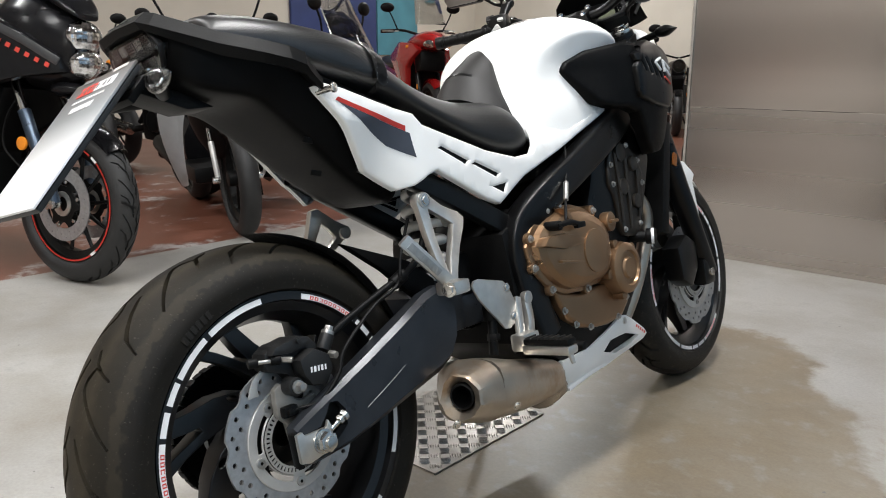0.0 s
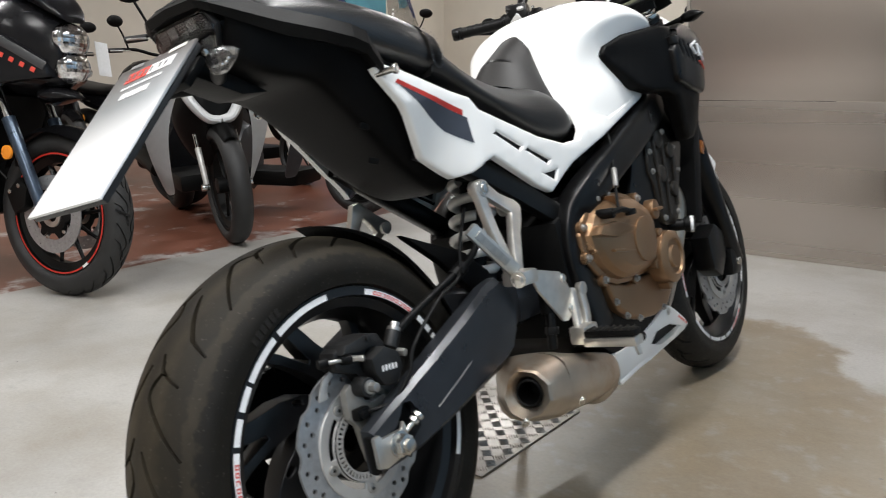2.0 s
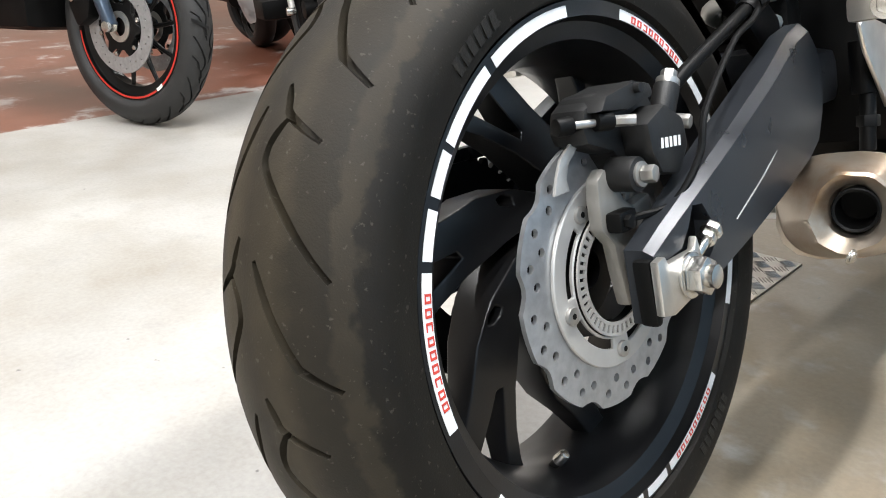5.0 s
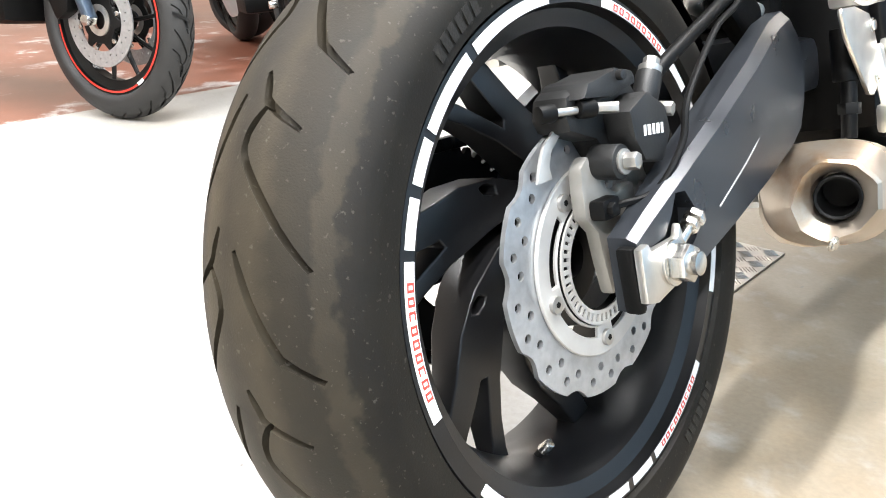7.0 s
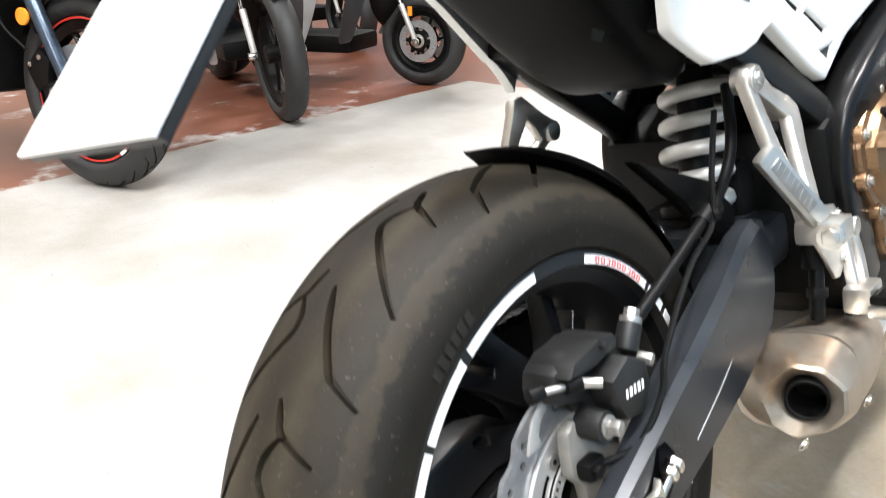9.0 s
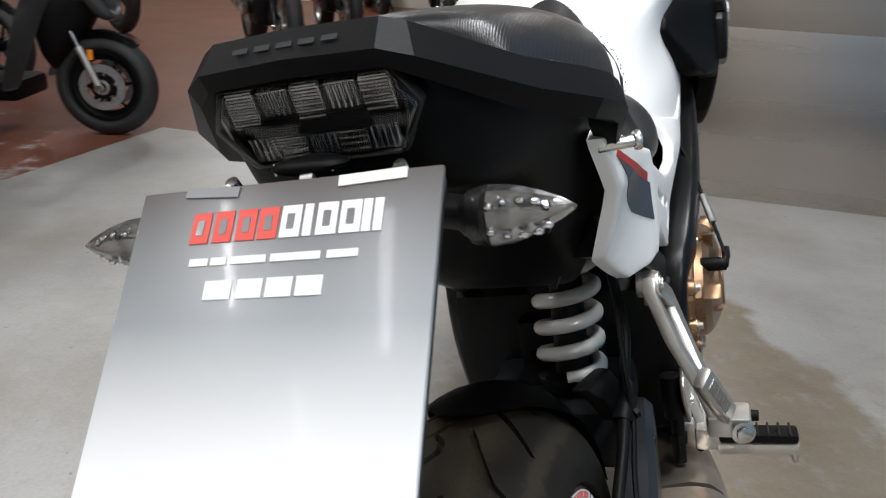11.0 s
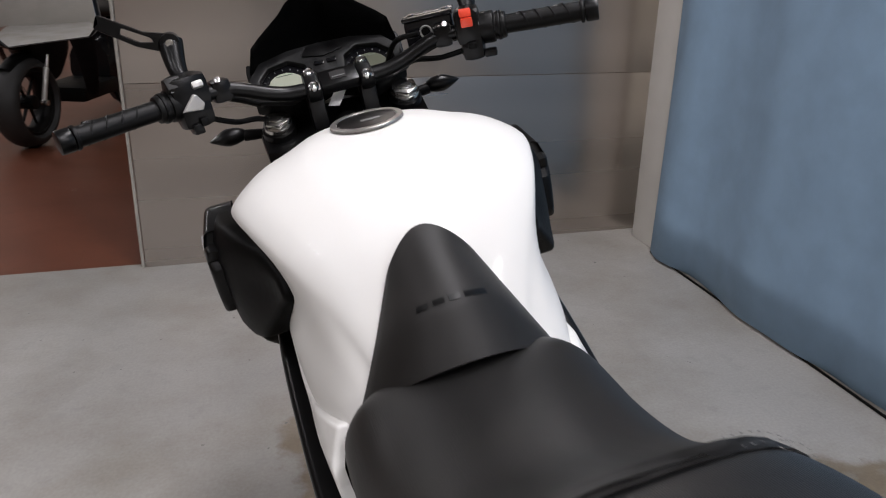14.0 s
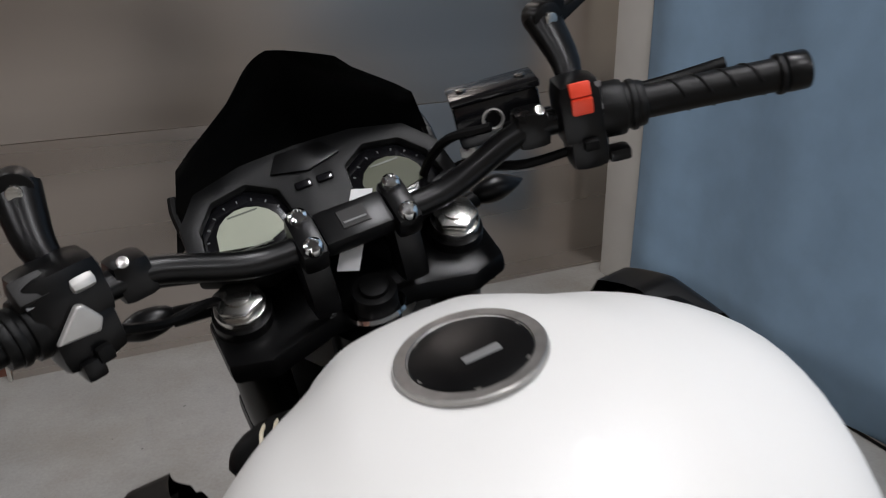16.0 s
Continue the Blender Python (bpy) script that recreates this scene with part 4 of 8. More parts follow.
cc = part("clutch_cover", loft([cov_ring(1.0, 0.140), cov_ring(1.0, 0.180), cov_ring(0.985, 0.184), cov_ring(0.90, 0.186), cov_ring(0.87, 0.198), cov_ring(0.80, 0.207, 0.004), cov_ring(0.62, 0.217, 0.010, -0.004), cov_ring(0.45, 0.221, 0.014, -0.006), cov_ring(0.10, 0.222, 0.016, -0.008)]), BRONZE, bike, "bronze painted clutch cover", angle=14)
part("cover_flat", lathe([(-0.004, 0.047), (0.003, 0.046), (0.004, 0.043), (0.004, 0.0)], (0.2215, 0.729, 0.483), 40), BRONZE, cc, "round flat on the cover")
part("cover_rib", prism([(0.548, 0.520), (0.566, 0.536), (0.625, 0.536), (0.708, 0.514), (0.690, 0.503), (0.618, 0.504)], 0.195, 0.2225, 0.005, 2), BRONZE, cc)
part("cover_rib", prism([(0.640, 0.585), (0.655, 0.585), (0.685, 0.545), (0.668, 0.542)], 0.185, 0.214, 0.004, 2), BRONZE, cc)
part("cover_rib", prism([(0.600, 0.484), (0.690, 0.470), (0.690, 0.464), (0.600, 0.478)], 0.20, 0.2215, 0.002, 2), BRONZE, cc)
for k, (by, bz) in enumerate(((0.551, 0.537), (0.552, 0.478), (0.600, 0.425), (0.618, 0.584), (0.662, 0.590), (0.793, 0.563), (0.836, 0.525), (0.832, 0.432), (0.73, 0.402))):
    part("cover_lug", rod((0.15, by, bz), (0.187, by, bz), 0.0125, segs=18, w=0.002), BRONZE, cc)
    part("bolt", bolt((0.187, by, bz), 0.0056, 0.007), ZINC, cc)
sm = part("pulse_cover", lathe([(-0.03, 0.060), (0.0, 0.060), (0.016, 0.057), (0.022, 0.050), (0.023, 0.040), (0.018, 0.037), (0.018, 0.026), (0.023, 0.022), (0.024, 0.0)], (0.198, 0.861, 0.422), 48), BRONZE, bike, "round bronze crank cover")
for i in range(5):
    a = radians(40 + 72 * i)
    part("cover_lug", rod((0.18, 0.861 + 0.061 * math.cos(a), 0.422 + 0.061 * math.sin(a)), (0.207, 0.861 + 0.061 * math.cos(a), 0.422 + 0.061 * math.sin(a)), 0.011, segs=18, w=0.002), BRONZE, sm)
part("oil_cap", join(rod((0.186, 0.83, 0.532), (0.208, 0.832, 0.532), 0.022, segs=24, w=0.003), box((0.012, 0.03, 0.008), (0.212, 0.832, 0.532), 0.003)), BRONZE, bike, "bronze oil filler cap")
lc = part("lower_cover", prism([(0.615, 0.418), (0.628, 0.385), (0.650, 0.352), (0.695, 0.325), (0.738, 0.312), (0.80, 0.305), (0.867, 0.311), (0.900, 0.335), (0.913, 0.370), (0.88, 0.392), (0.789, 0.398), (0.70, 0.396)], 0.13, 0.182, 0.010, 3), BRONZE, bike, "bronze painted lower cover")
for by, bz in ((0.640, 0.372), (0.675, 0.335), (0.728, 0.318), (0.845, 0.314), (0.893, 0.350)):
    part("bolt", bolt((0.180, by, bz), 0.0056, 0.007), ZINC, lc)
part("clutch_arm", join(tube([(0.228, 0.590, 0.554), (0.231, 0.63, 0.556), (0.231, 0.668, 0.546)], 0.006, 4, 8), rod((0.195, 0.598, 0.554), (0.231, 0.598, 0.554), 0.010, segs=16, w=0.002), box((0.012, 0.03, 0.012), (0.231, 0.666, 0.546), 0.003)), DEEP, bike, "black clutch release arm")
part("clutch_cable", tube([(0.230, 0.62, 0.56), (0.212, 0.66, 0.61), (0.185, 0.72, 0.68), (0.15, 0.78, 0.74)], 0.0028, 6, 8), DEEP, bike, "black clutch cable")
part("cable_nut", rod((0.216, 0.652, 0.60), (0.203, 0.682, 0.635), 0.006, segs=6, w=0.001), ZINC, bike)
part("throttle_body", join(box((0.26, 0.10, 0.09), (0, 0.72, 0.69), 0.02), rod((0.10, 0.70, 0.66), (0.15, 0.71, 0.66), 0.02, segs=20, w=0.003)), DEEP, bike, "black intake bodies under the tank")
part("sensor_plug", join(rod((0.15, 1.0, 0.475), (0.19, 1.015, 0.472), 0.014, segs=16, w=0.002), rod((0.188, 1.012, 0.472), (0.21, 1.02, 0.47), 0.019, segs=18, w=0.003)), DEEP, bike)
part("sensor_band", rod((0.2, 1.016, 0.471), (0.206, 1.019, 0.4705), 0.0196, segs=18), TAPE, bike)
# four header pipes
for k in range(4):
    x = -0.12 + 0.08 * k
    part("header_pipe", tube([(x, 1.08, 0.60), (x, 1.15, 0.50), (x * 0.8, 1.08, 0.33), (x * 0.4 + 0.05, 0.92, 0.235), (0.06 + x * 0.1, 0.74, 0.215)], 0.019, 8, 14), EXHAUST, bike, "heat-tinted header pipe")
part("collector", rod((0.07, 0.78, 0.215), (0.11, 0.60, 0.225), 0.045, 0.055, 24, 0.004), EXHAUST, bike)
part("radiator", box((0.33, 0.035, 0.30), (0, 1.21, 0.60), 0.006, (-18, 0, 0)), DEEP, bike, "black radiator")

# --- muffler ---
def shell(y, x, z, w, h, skew=0.0):
    ring = []
    for k in range(16):
        a = 2 * math.pi * (k + 0.5) / 16
        c, s = math.cos(a), math.sin(a)
        c, s = math.copysign(abs(c) ** 0.72, c), math.copysign(abs(s) ** 0.72, s)
        ring.append((x + w * c, y + skew * s + 0.02 * c, z + h * s))
    return ring


mf = part("muffler", smooth(loft([shell(0.348, 0.150, 0.288, 0.066, 0.058, 0.012), shell(0.37, 0.149, 0.285, 0.069, 0.060, 0.01), shell(0.45, 0.140, 0.265, 0.067, 0.054), shell(0.56, 0.128, 0.246, 0.060, 0.046), shell(0.635, 0.12, 0.236, 0.050, 0.038)]), 1), EXHAUST, bike, "stubby brushed steel muffler, heat tinted")
FACE = [(0.138, 0.290), (0.153, 0.326), (0.170, 0.340), (0.203, 0.335), (0.224, 0.313), (0.223, 0.282), (0.204, 0.260), (0.170, 0.248), (0.147, 0.262)]
CAPC = Vector((0.180, 0.297))


def face_ring(k, y, mixed=0.0, count=40):
    """The cap's nine-sided outline round the outlet, scaled, and blended into the round shell."""
    ring = []
    for i in range(count):
        a = 2 * math.pi * i / count
        d = Vector((math.cos(a), math.sin(a)))
        best = 0.03
        for p, q in zip(FACE, FACE[1:] + FACE[:1]):
            p, q = Vector(p) - CAPC, Vector(q) - CAPC
            e = q - p
            den = d.x * e.y - d.y * e.x
            if abs(den) > 1e-9:
                t = (p.x * e.y - p.y * e.x) / den
                u = (p.x * d.y - p.y * d.x) / den
                if t > 0 and -1e-6 <= u <= 1 + 1e-6:
                    best = t
        f = CAPC + d * best * k
        c, s_ = math.copysign(abs(d.x) ** 0.72, d.x), math.copysign(abs(d.y) ** 0.72, d.y)
        g = Vector((0.150 + 0.0685 * c, 0.288 + 0.060 * s_))
        m = f.lerp(g, mixed)
        ring.append((m.x, y + 0.22 * (m.x - 0.18), m.y))
    return ring


def round_ring(r, y, count=40):
    return [(CAPC.x + r * math.cos(2 * math.pi * i / count), y + 0.22 * r * math.cos(2 * math.pi * i / count), CAPC.y + 1.12 * r * math.sin(2 * math.pi * i / count)) for i in range(count)]


cap = [round_ring(0.0225, 0.312), round_ring(0.0240, 0.294), round_ring(0.0265, 0.290), face_ring(0.93, 0.283), face_ring(1.0, 0.287), face_ring(1.05, 0.305, 0.2), face_ring(1.0, 0.335, 0.75), face_ring(1.0, 0.356, 1.0)]
part("muffler_cap", loft(cap, False), EXHAUST, mf, "angular muffler end cap", angle=24)
tip_at, tip_ax = Vector((0.180, 0.306, 0.297)), Vector((0.22, -0.93, 0.06)).normalized()
tl = lathe([(0.006, 0.0235), (0.022, 0.0232), (0.023, 0.022), (0.022, 0.0195), (-0.033, 0.019), (-0.033, 0.0)], (0, 0, 0), 36)
tl.transform(Matrix.Translation(tip_at) @ tip_ax.to_track_quat("X", "Z").to_matrix().to_4x4())
part("tail_pipe", tl, DEEP, mf, "black outlet pipe")
for p in ((0.185, 0.262, 0.256), (0.212, 0.40, 0.248)):
    part("rivet", bolt(p, 0.006, 0.004, (0.9, -0.2, -0.35), False), STEEL, mf)

# --- belly pan ---
pan_poly = [(0.632, 0.266), (0.74, 0.268), (0.82, 0.288), (0.882, 0.307), (0.905, 0.303), (0.935, 0.286), (0.985, 0.254), (1.000, 0.238), (0.985, 0.227), (0.92, 0.217), (0.80, 0.205), (0.72, 0.200), (0.655, 0.198), (0.640, 0.225)]
hole = [(0.797, 0.243), (0.828, 0.262), (0.900, 0.262), (0.960, 0.243), (0.925, 0.229), (0.850, 0.227)]
for s in (1, -1):
    f0 = (lambda y, z: 0.150 + 0.02 * (z - 0.25)) if s > 0 else (lambda y, z: -0.150)
    f1 = (lambda y, z: 0.162 - 0.35 * max(0, 0.235 - z) + 0.1 * (z - 0.25)) if s > 0 else (lambda y, z: -0.160)
    bp = part("belly_pan", prism(pan_poly, f0, f1, 0.004, 2, [hole]), WHITE, bike, "white belly pan with an oval opening")
part("pan_floor", prism([(0.66, 0.203), (0.98, 0.236), (0.98, 0.228), (0.66, 0.192)], -0.150, 0.150, 0.003), WHITE, bike)
part("pan_mesh", prism([(0.66, 0.25), (0.92, 0.29), (0.97, 0.24), (0.66, 0.21)], 0.138, 0.146, 0.002), DEEP, bike)
for i in range(5):
    part("print", box((0.0006, 0.0055, 0.006), (0.1672, 0.945 + 0.008 * i, 0.268 - 0.0055 * i), 0, (-34, 0, 0)), REDTAPE, bike, "red lettering bars")
part("bolt", bolt((0.166, 0.895, 0.292), 0.006, 0.004, (1, 0, 0), False), ALU, bike)

# --- footrests ---
plate_poly = [(0.374, 0.478), (0.382, 0.487), (0.396, 0.488), (0.466, 0.471), (0.479, 0.458), (0.499, 0.415), (0.494, 0.390), (0.468, 0.377), (0.452, 0.380), (0.388, 0.450)]
hp = part("heel_guard", prism(plate_poly, 0.166, 0.172, 0.003), ALU, bike, "bare aluminium heel guard")
for y, z in ((0.472, 0.457), (0.482, 0.398)):
    part("bolt", bolt((0.172, y, z), 0.006, 0.004, (1, 0, 0), False), STEEL, hp)
part("footrest_bracket", join(tube([(0.165, 0.530, 0.425), (0.176, 0.520, 0.385), (0.186, 0.500, 0.352)], 0.009, 4, 10, 1.2, square=True), tube([(0.165, 0.505, 0.43), (0.176, 0.490, 0.385), (0.186, 0.475, 0.352)], 0.007, 4, 10, 1.2, square=True), box((0.035, 0.052, 0.034), (0.192, 0.480, 0.350), 0.007), rod((0.165, 0.530, 0.425), (0.178, 0.530, 0.425), 0.013, segs=20, w=0.002)), ALU, bike, "bare aluminium footrest bracket")
pg = part("rider_footrest", join(box((0.105, 0.034, 0.018), (0.255, 0.468, 0.338), 0.006)), ALU, bike, "aluminium rider footrest with rubber pad")
part("rubber_pad", box((0.102, 0.030, 0.014), (0.256, 0.468, 0.353), 0.006), DEEP, pg)
for i in range(7):
    part("pad_groove", box((0.003, 0.032, 0.004), (0.215 + i * 0.0135, 0.468, 0.3605), 0.001), RUBBER, pg)
part("feeler", rod((0.298, 0.468, 0.335), (0.303, 0.468, 0.312), 0.006, 0.004, 12, 0.001), ALU, pg)
part("brake_pedal", join(tube([(0.18, 0.46, 0.335), (0.205, 0.53, 0.320), (0.215, 0.575, 0.318)], 0.006, 4, 10), rod((0.205, 0.575, 0.319), (0.262, 0.575, 0.317), 0.0085, segs=14, w=0.002)), DEEP, bike, "black rear brake pedal")
part("master_cylinder", join(rod((0.155, 0.435, 0.40), (0.155, 0.425, 0.335), 0.009, segs=14, w=0.002), rod((0.155, 0.433, 0.375), (0.155, 0.431, 0.362), 0.013, segs=6, w=0.001)), DEEP, bike)
part("brake_cylinder", rod((0.15, 0.44, 0.46), (0.152, 0.435, 0.40), 0.014, segs=16, w=0.002), DEEP, bike)
for s in (1, -1):
    X = lambda x: s * x
    flare = lambda z: 0.062 * min(1, max(0, (0.630 - z) / 0.125)) ** 1.1
    h = join(prism([(0.281, 0.646), (0.287, 0.661), (0.304, 0.664), (0.345, 0.634), (0.378, 0.618), (0.388, 0.606), (0.374, 0.589), (0.341, 0.560), (0.306, 0.524), (0.286, 0.494), (0.262, 0.486), (0.250, 0.496), (0.262, 0.530), (0.274, 0.585)], lambda y, z: s * (0.142 + flare(z)), lambda y, z: s * (0.157 + flare(z)), 0.004, 2, [[(0.308, 0.632), (0.330, 0.616), (0.352, 0.598), (0.338, 0.583), (0.301, 0.543), (0.281, 0.516), (0.279, 0.520), (0.293, 0.580)]]),
             box((0.046, 0.040, 0.024), (X(0.222), 0.268, 0.497), 0.006))
    hg = part("pillion_hanger", h, ALU, bike, "forked aluminium pillion footrest hanger")
    for y, z in ((0.300, 0.648), (0.372, 0.606)):
        part("hanger_eye", rod((X(0.135 if s > 0 else 0.148), y, z), (X(0.16), y, z), 0.0145, segs=22, w=0.002), ALU, hg)
        part("bolt", bolt((X(0.16), y, z), 0.0075, 0.004, (s, 0, 0), False), STEEL, hg)
    part("bolt", bolt((X(0.236), 0.242, 0.497), 0.009, 0.006, (0.3 * s, -1, 0), True), STEEL, hg)
    # folding footrest: a bar with a ribbed inset
    root, tip_p = (Vector((0.222, 0.260, 0.508)), Vector((0.200, 0.190, 0.592))) if s > 0 else (Vector((-0.222, 0.268, 0.505)), Vector((-0.310, 0.300, 0.552)))
    along = (tip_p - root).normalized()
    facing = Vector((s * 0.75, -0.62, 0.1))
    facing = (facing - along * facing.dot(along)).normalized()
    across = facing.cross(along)
    PGM = Matrix.Translation((root + tip_p) / 2) @ Matrix((across, facing, along)).transposed().to_4x4()
    span = (tip_p - root).length
    bm = box((0.024, 0.013, span), (0, 0, 0), 0.005)
    bm.transform(PGM)
    pp = part("pillion_footrest", bm, ALU, hg, "folded aluminium pillion footrest")
    bm = box((0.013, 0.004, span * 0.66), (0, 0.0058, 0.006), 0.0015)
    bm.transform(PGM)
    part("rubber_pad", bm, ZINC, pp, "ribbed grey inset")
    for i in range(8):
        bm = box((0.011, 0.0012, 0.0022), (0, 0.0080, 0.006 + (i - 3.5) * span * 0.075), 0.0, (0, 20, 0))
        bm.transform(PGM)
        part("pad_rib", bm, ZINC, pp)
# side stand and small brackets low on the far side
part("side_stand", join(tube([(-0.13, 0.70, 0.30), (-0.20, 0.80, 0.17), (-0.262, 0.865, 0.065)], 0.011, 4, 12), box((0.06, 0.05, 0.010), (-0.266, 0.868, 0.067), 0.003, (0, LEAN, 0))), SATIN, bike, "black side stand resting on a checker plate")


# --- bodywork ---
def half_ring(pts):
    """A closed symmetric section from half its outline (x, z), top to bottom, x from 0."""
    right = pts
    left = [(-x, z) for x, z in reversed(pts) if x > 1e-6]
    return right + left


def body(stations, levels=2):
    rings = []
    for y, pts in stations:
        rings.append([(x, y, z) for x, z in half_ring(pts)])
    return smooth(loft(rings), levels)


tank = []
for y, zt, wt, ws, zs, ww, zw, wb, zb, dip in (
        (0.640, 0.800, 0.040, 0.085, 0.785, 0.110, 0.772, 0.124, 0.740, 0.0),
        (0.670, 0.868, 0.045, 0.100, 0.835, 0.128, 0.800, 0.142, 0.738, 0.0),
        (0.712, 0.940, 0.055, 0.126, 0.893, 0.140, 0.832, 0.157, 0.730, 0.0),
        (0.768, 0.994, 0.076, 0.166, 0.938, 0.147, 0.862, 0.170, 0.722, 0.0),
        (0.850, 1.020, 0.090, 0.196, 0.960, 0.159, 0.872, 0.175, 0.750, 0.001),
        (0.930, 1.027, 0.082, 0.210, 0.953, 0.172, 0.880, 0.175, 0.780, 0.004),
        (0.990, 1.018, 0.074, 0.200, 0.934, 0.178, 0.884, 0.168, 0.806, 0.008),
        (1.022, 1.008, 0.068, 0.168, 0.928, 0.146, 0.885, 0.140, 0.835, 0.009),
        (1.050, 0.998, 0.056, 0.100, 0.925, 0.098, 0.885, 0.100, 0.850, 0.002),
        (1.085, 0.983, 0.050, 0.088, 0.945, 0.090, 0.900, 0.090, 0.860, 0.0)):
    mx, mz = (wt + ws) / 2 + 0.012, zt * 0.62 + zs * 0.38
    vx = wt + (mx - wt) * 0.42
    vz = zt - 0.004 + (mz - zt + 0.004) * 0.42 - dip
    tank.append((y, [(0, zt), (wt, zt - 0.003), (vx, vz), (mx, mz), (ws - 0.003, zs + 0.010), (ws, zs - 0.002), (ws * 0.45 + ww * 0.55, zs * 0.6 + zw * 0.4), (ww, zw), (wb, zb * 0.45 + zw * 0.55), (wb, zb + 0.014), (wb, zb), (wb - 0.02, zb), (0, zb)]))
tk = part("fuel_tank", cut(body(tank), ball((-0.120, 1.068, 0.948), 1, (0.044, 0.027, 0.036))), WHITE, bike, "pearl white fuel tank", angle=60)
CAPM = Matrix.Translation((0, 0.934, 1.0235)) @ Euler((radians(-4), radians(-90), 0)).to_matrix().to_4x4()
for nm, prof, mat in (("filler_ring", [(0.0, 0.0500), (0.0028, 0.0495), (0.0036, 0.0485), (0.0036, 0.0415), (0.0026, 0.041)], ZINC), ("filler_lid", [(0.001, 0.0405), (0.0026, 0.040), (0.0034, 0.036), (0.0048, 0.0)], SATIN)):
    bm = lathe(prof, (0, 0, 0), 56)
    bm.transform(CAPM)
    part(nm, bm, mat, tk, "brushed filler cap ring" if nm == "filler_ring" else "black filler lid")
part("lock_flap", box((0.026, 0.008, 0.002), (0.004, 0.925, 1.0275), 0.0006), GREYPRINT, tk)
for i in range(6):
    a = radians(60 * i + 20)
    part("cap_screw", rod((0.037 * math.sin(a), 0.934 + 0.037 * math.cos(a), 1.0245), (0.037 * math.sin(a), 0.934 + 0.037 * math.cos(a), 1.0264), 0.0030, segs=10), ZINC, tk)

# open notch at the front of the tank, shaded by a black filler, with the loom in it
loom = part("notch_shade", ball((-0.118, 1.066, 0.925), 1, (0.046, 0.029, 0.022)), DEEP, tk, "black filler standing in for shade in the opening beside the tank")
for i in range(4):
    x = -0.130 + 0.011 * i
    part("wire", tube([(x - 0.008, 1.042, 0.940), (x - 0.002, 1.060, 0.948), (x + 0.006, 1.082, 0.940)], 0.0017, 4, 8), CREAM, loom, "cream coloured wire")
# tank pad: a domed black wedge with one crease, from its arched base to its rounded tip
def pad_point(t, u, out=0.0):
    f = math.sqrt(max(0.0, 1 - ((t - 0.80) / 0.20) ** 2)) if t > 0.80 else 1.0
    v = abs(u) * f
    k = min(1, t / 0.40)
    r = max(0, (t - 0.40) / 0.60)
    cy, cz = 0.578 + 0.034 * k + 0.097 * r ** 1.15, 0.846 + 0.047 * k + 0.060 * r
    ey, ez = 0.609 + 0.098 * t ** 1.35 + 0.045 * (1 - t), 0.776 + 0.176 * t - 0.006 * t
    b = v ** 2.2
    return Vector(((0.122 - 0.088 * t) * u * f, cy + (ey - cy) * b - out * 0.8, cz + (ez - cz) * b + out * 0.6))


PAD_T = [0.0, 0.012, 0.07, 0.14, 0.21, 0.28, 0.34, 0.385, 0.415, 0.46, 0.53, 0.60, 0.67, 0.74] + [0.80 + 0.20 * math.sin(math.pi / 2 * i / 12) for i in range(13)]
bm = loft([[pad_point(t, -1 + k / 10) for k in range(21)] + [pad_point(t, 1 - k / 10, -0.018) for k in range(21)] for t in PAD_T])
pad = part("tank_pad", bm, PADGREY, bike, "black tank pad between seat and tank", angle=60)
for u0, u1 in ((-0.46, -0.30), (-0.24, -0.08), (-0.02, 0.14), (0.20, 0.52)):
    mark = loft([[pad_point(t, u0 + (u1 - u0) * k / 3, 0.0010) for k in range(4)] + [pad_point(t, u1 - (u1 - u0) * k / 3, -0.002) for k in range(4)] for t in (0.455, 0.475, 0.495)])
    part("print", mark, SATIN, pad, "black lettering bars")

# side shrouds
shroud_poly = [(0.775, 0.880), (0.79, 0.900), (0.85, 0.922), (0.94, 0.934), (1.03, 0.932), (1.085, 0.908), (1.138, 0.86), (1.165, 0.78), (1.17, 0.70), (1.12, 0.675), (1.06, 0.672), (1.02, 0.705), (0.965, 0.772), (0.93, 0.785), (0.88, 0.790), (0.845, 0.802), (0.815, 0.836)]


def shroud_x(y, z):
    t = max(0, min(1, (y - 0.77) / 0.21))
    t = t * t * (3 - 2 * t)
    x = 0.174 + 0.078 * t + 0.42 * max(0, min(0.085, 0.875 - z)) * (1 - t)
    f = max(0, y - 1.04)
    x -= 2.0 * f * f
    b = max(0, 0.86 - z)
    return x - 1.1 * b * b - 1.6 * max(0, z - 0.89) ** 1.5


vent = [[(0.955 + 0.024 * i, 0.897 - 0.006 * i), (0.965 + 0.024 * i, 0.899 - 0.006 * i), (0.985 + 0.024 * i, 0.862 - 0.006 * i), (0.977 + 0.024 * i, 0.858 - 0.006 * i)] for i in range(5)]


def dense(poly, step=0.02):
    out = []
    for i, a in enumerate(poly):
        b = poly[(i + 1) % len(poly)]
        n = max(1, int(math.dist(a, b) / step))
        out += [(a[0] + (b[0] - a[0]) * k / n, a[1] + (b[1] - a[1]) * k / n) for k in range(n)]
    return out


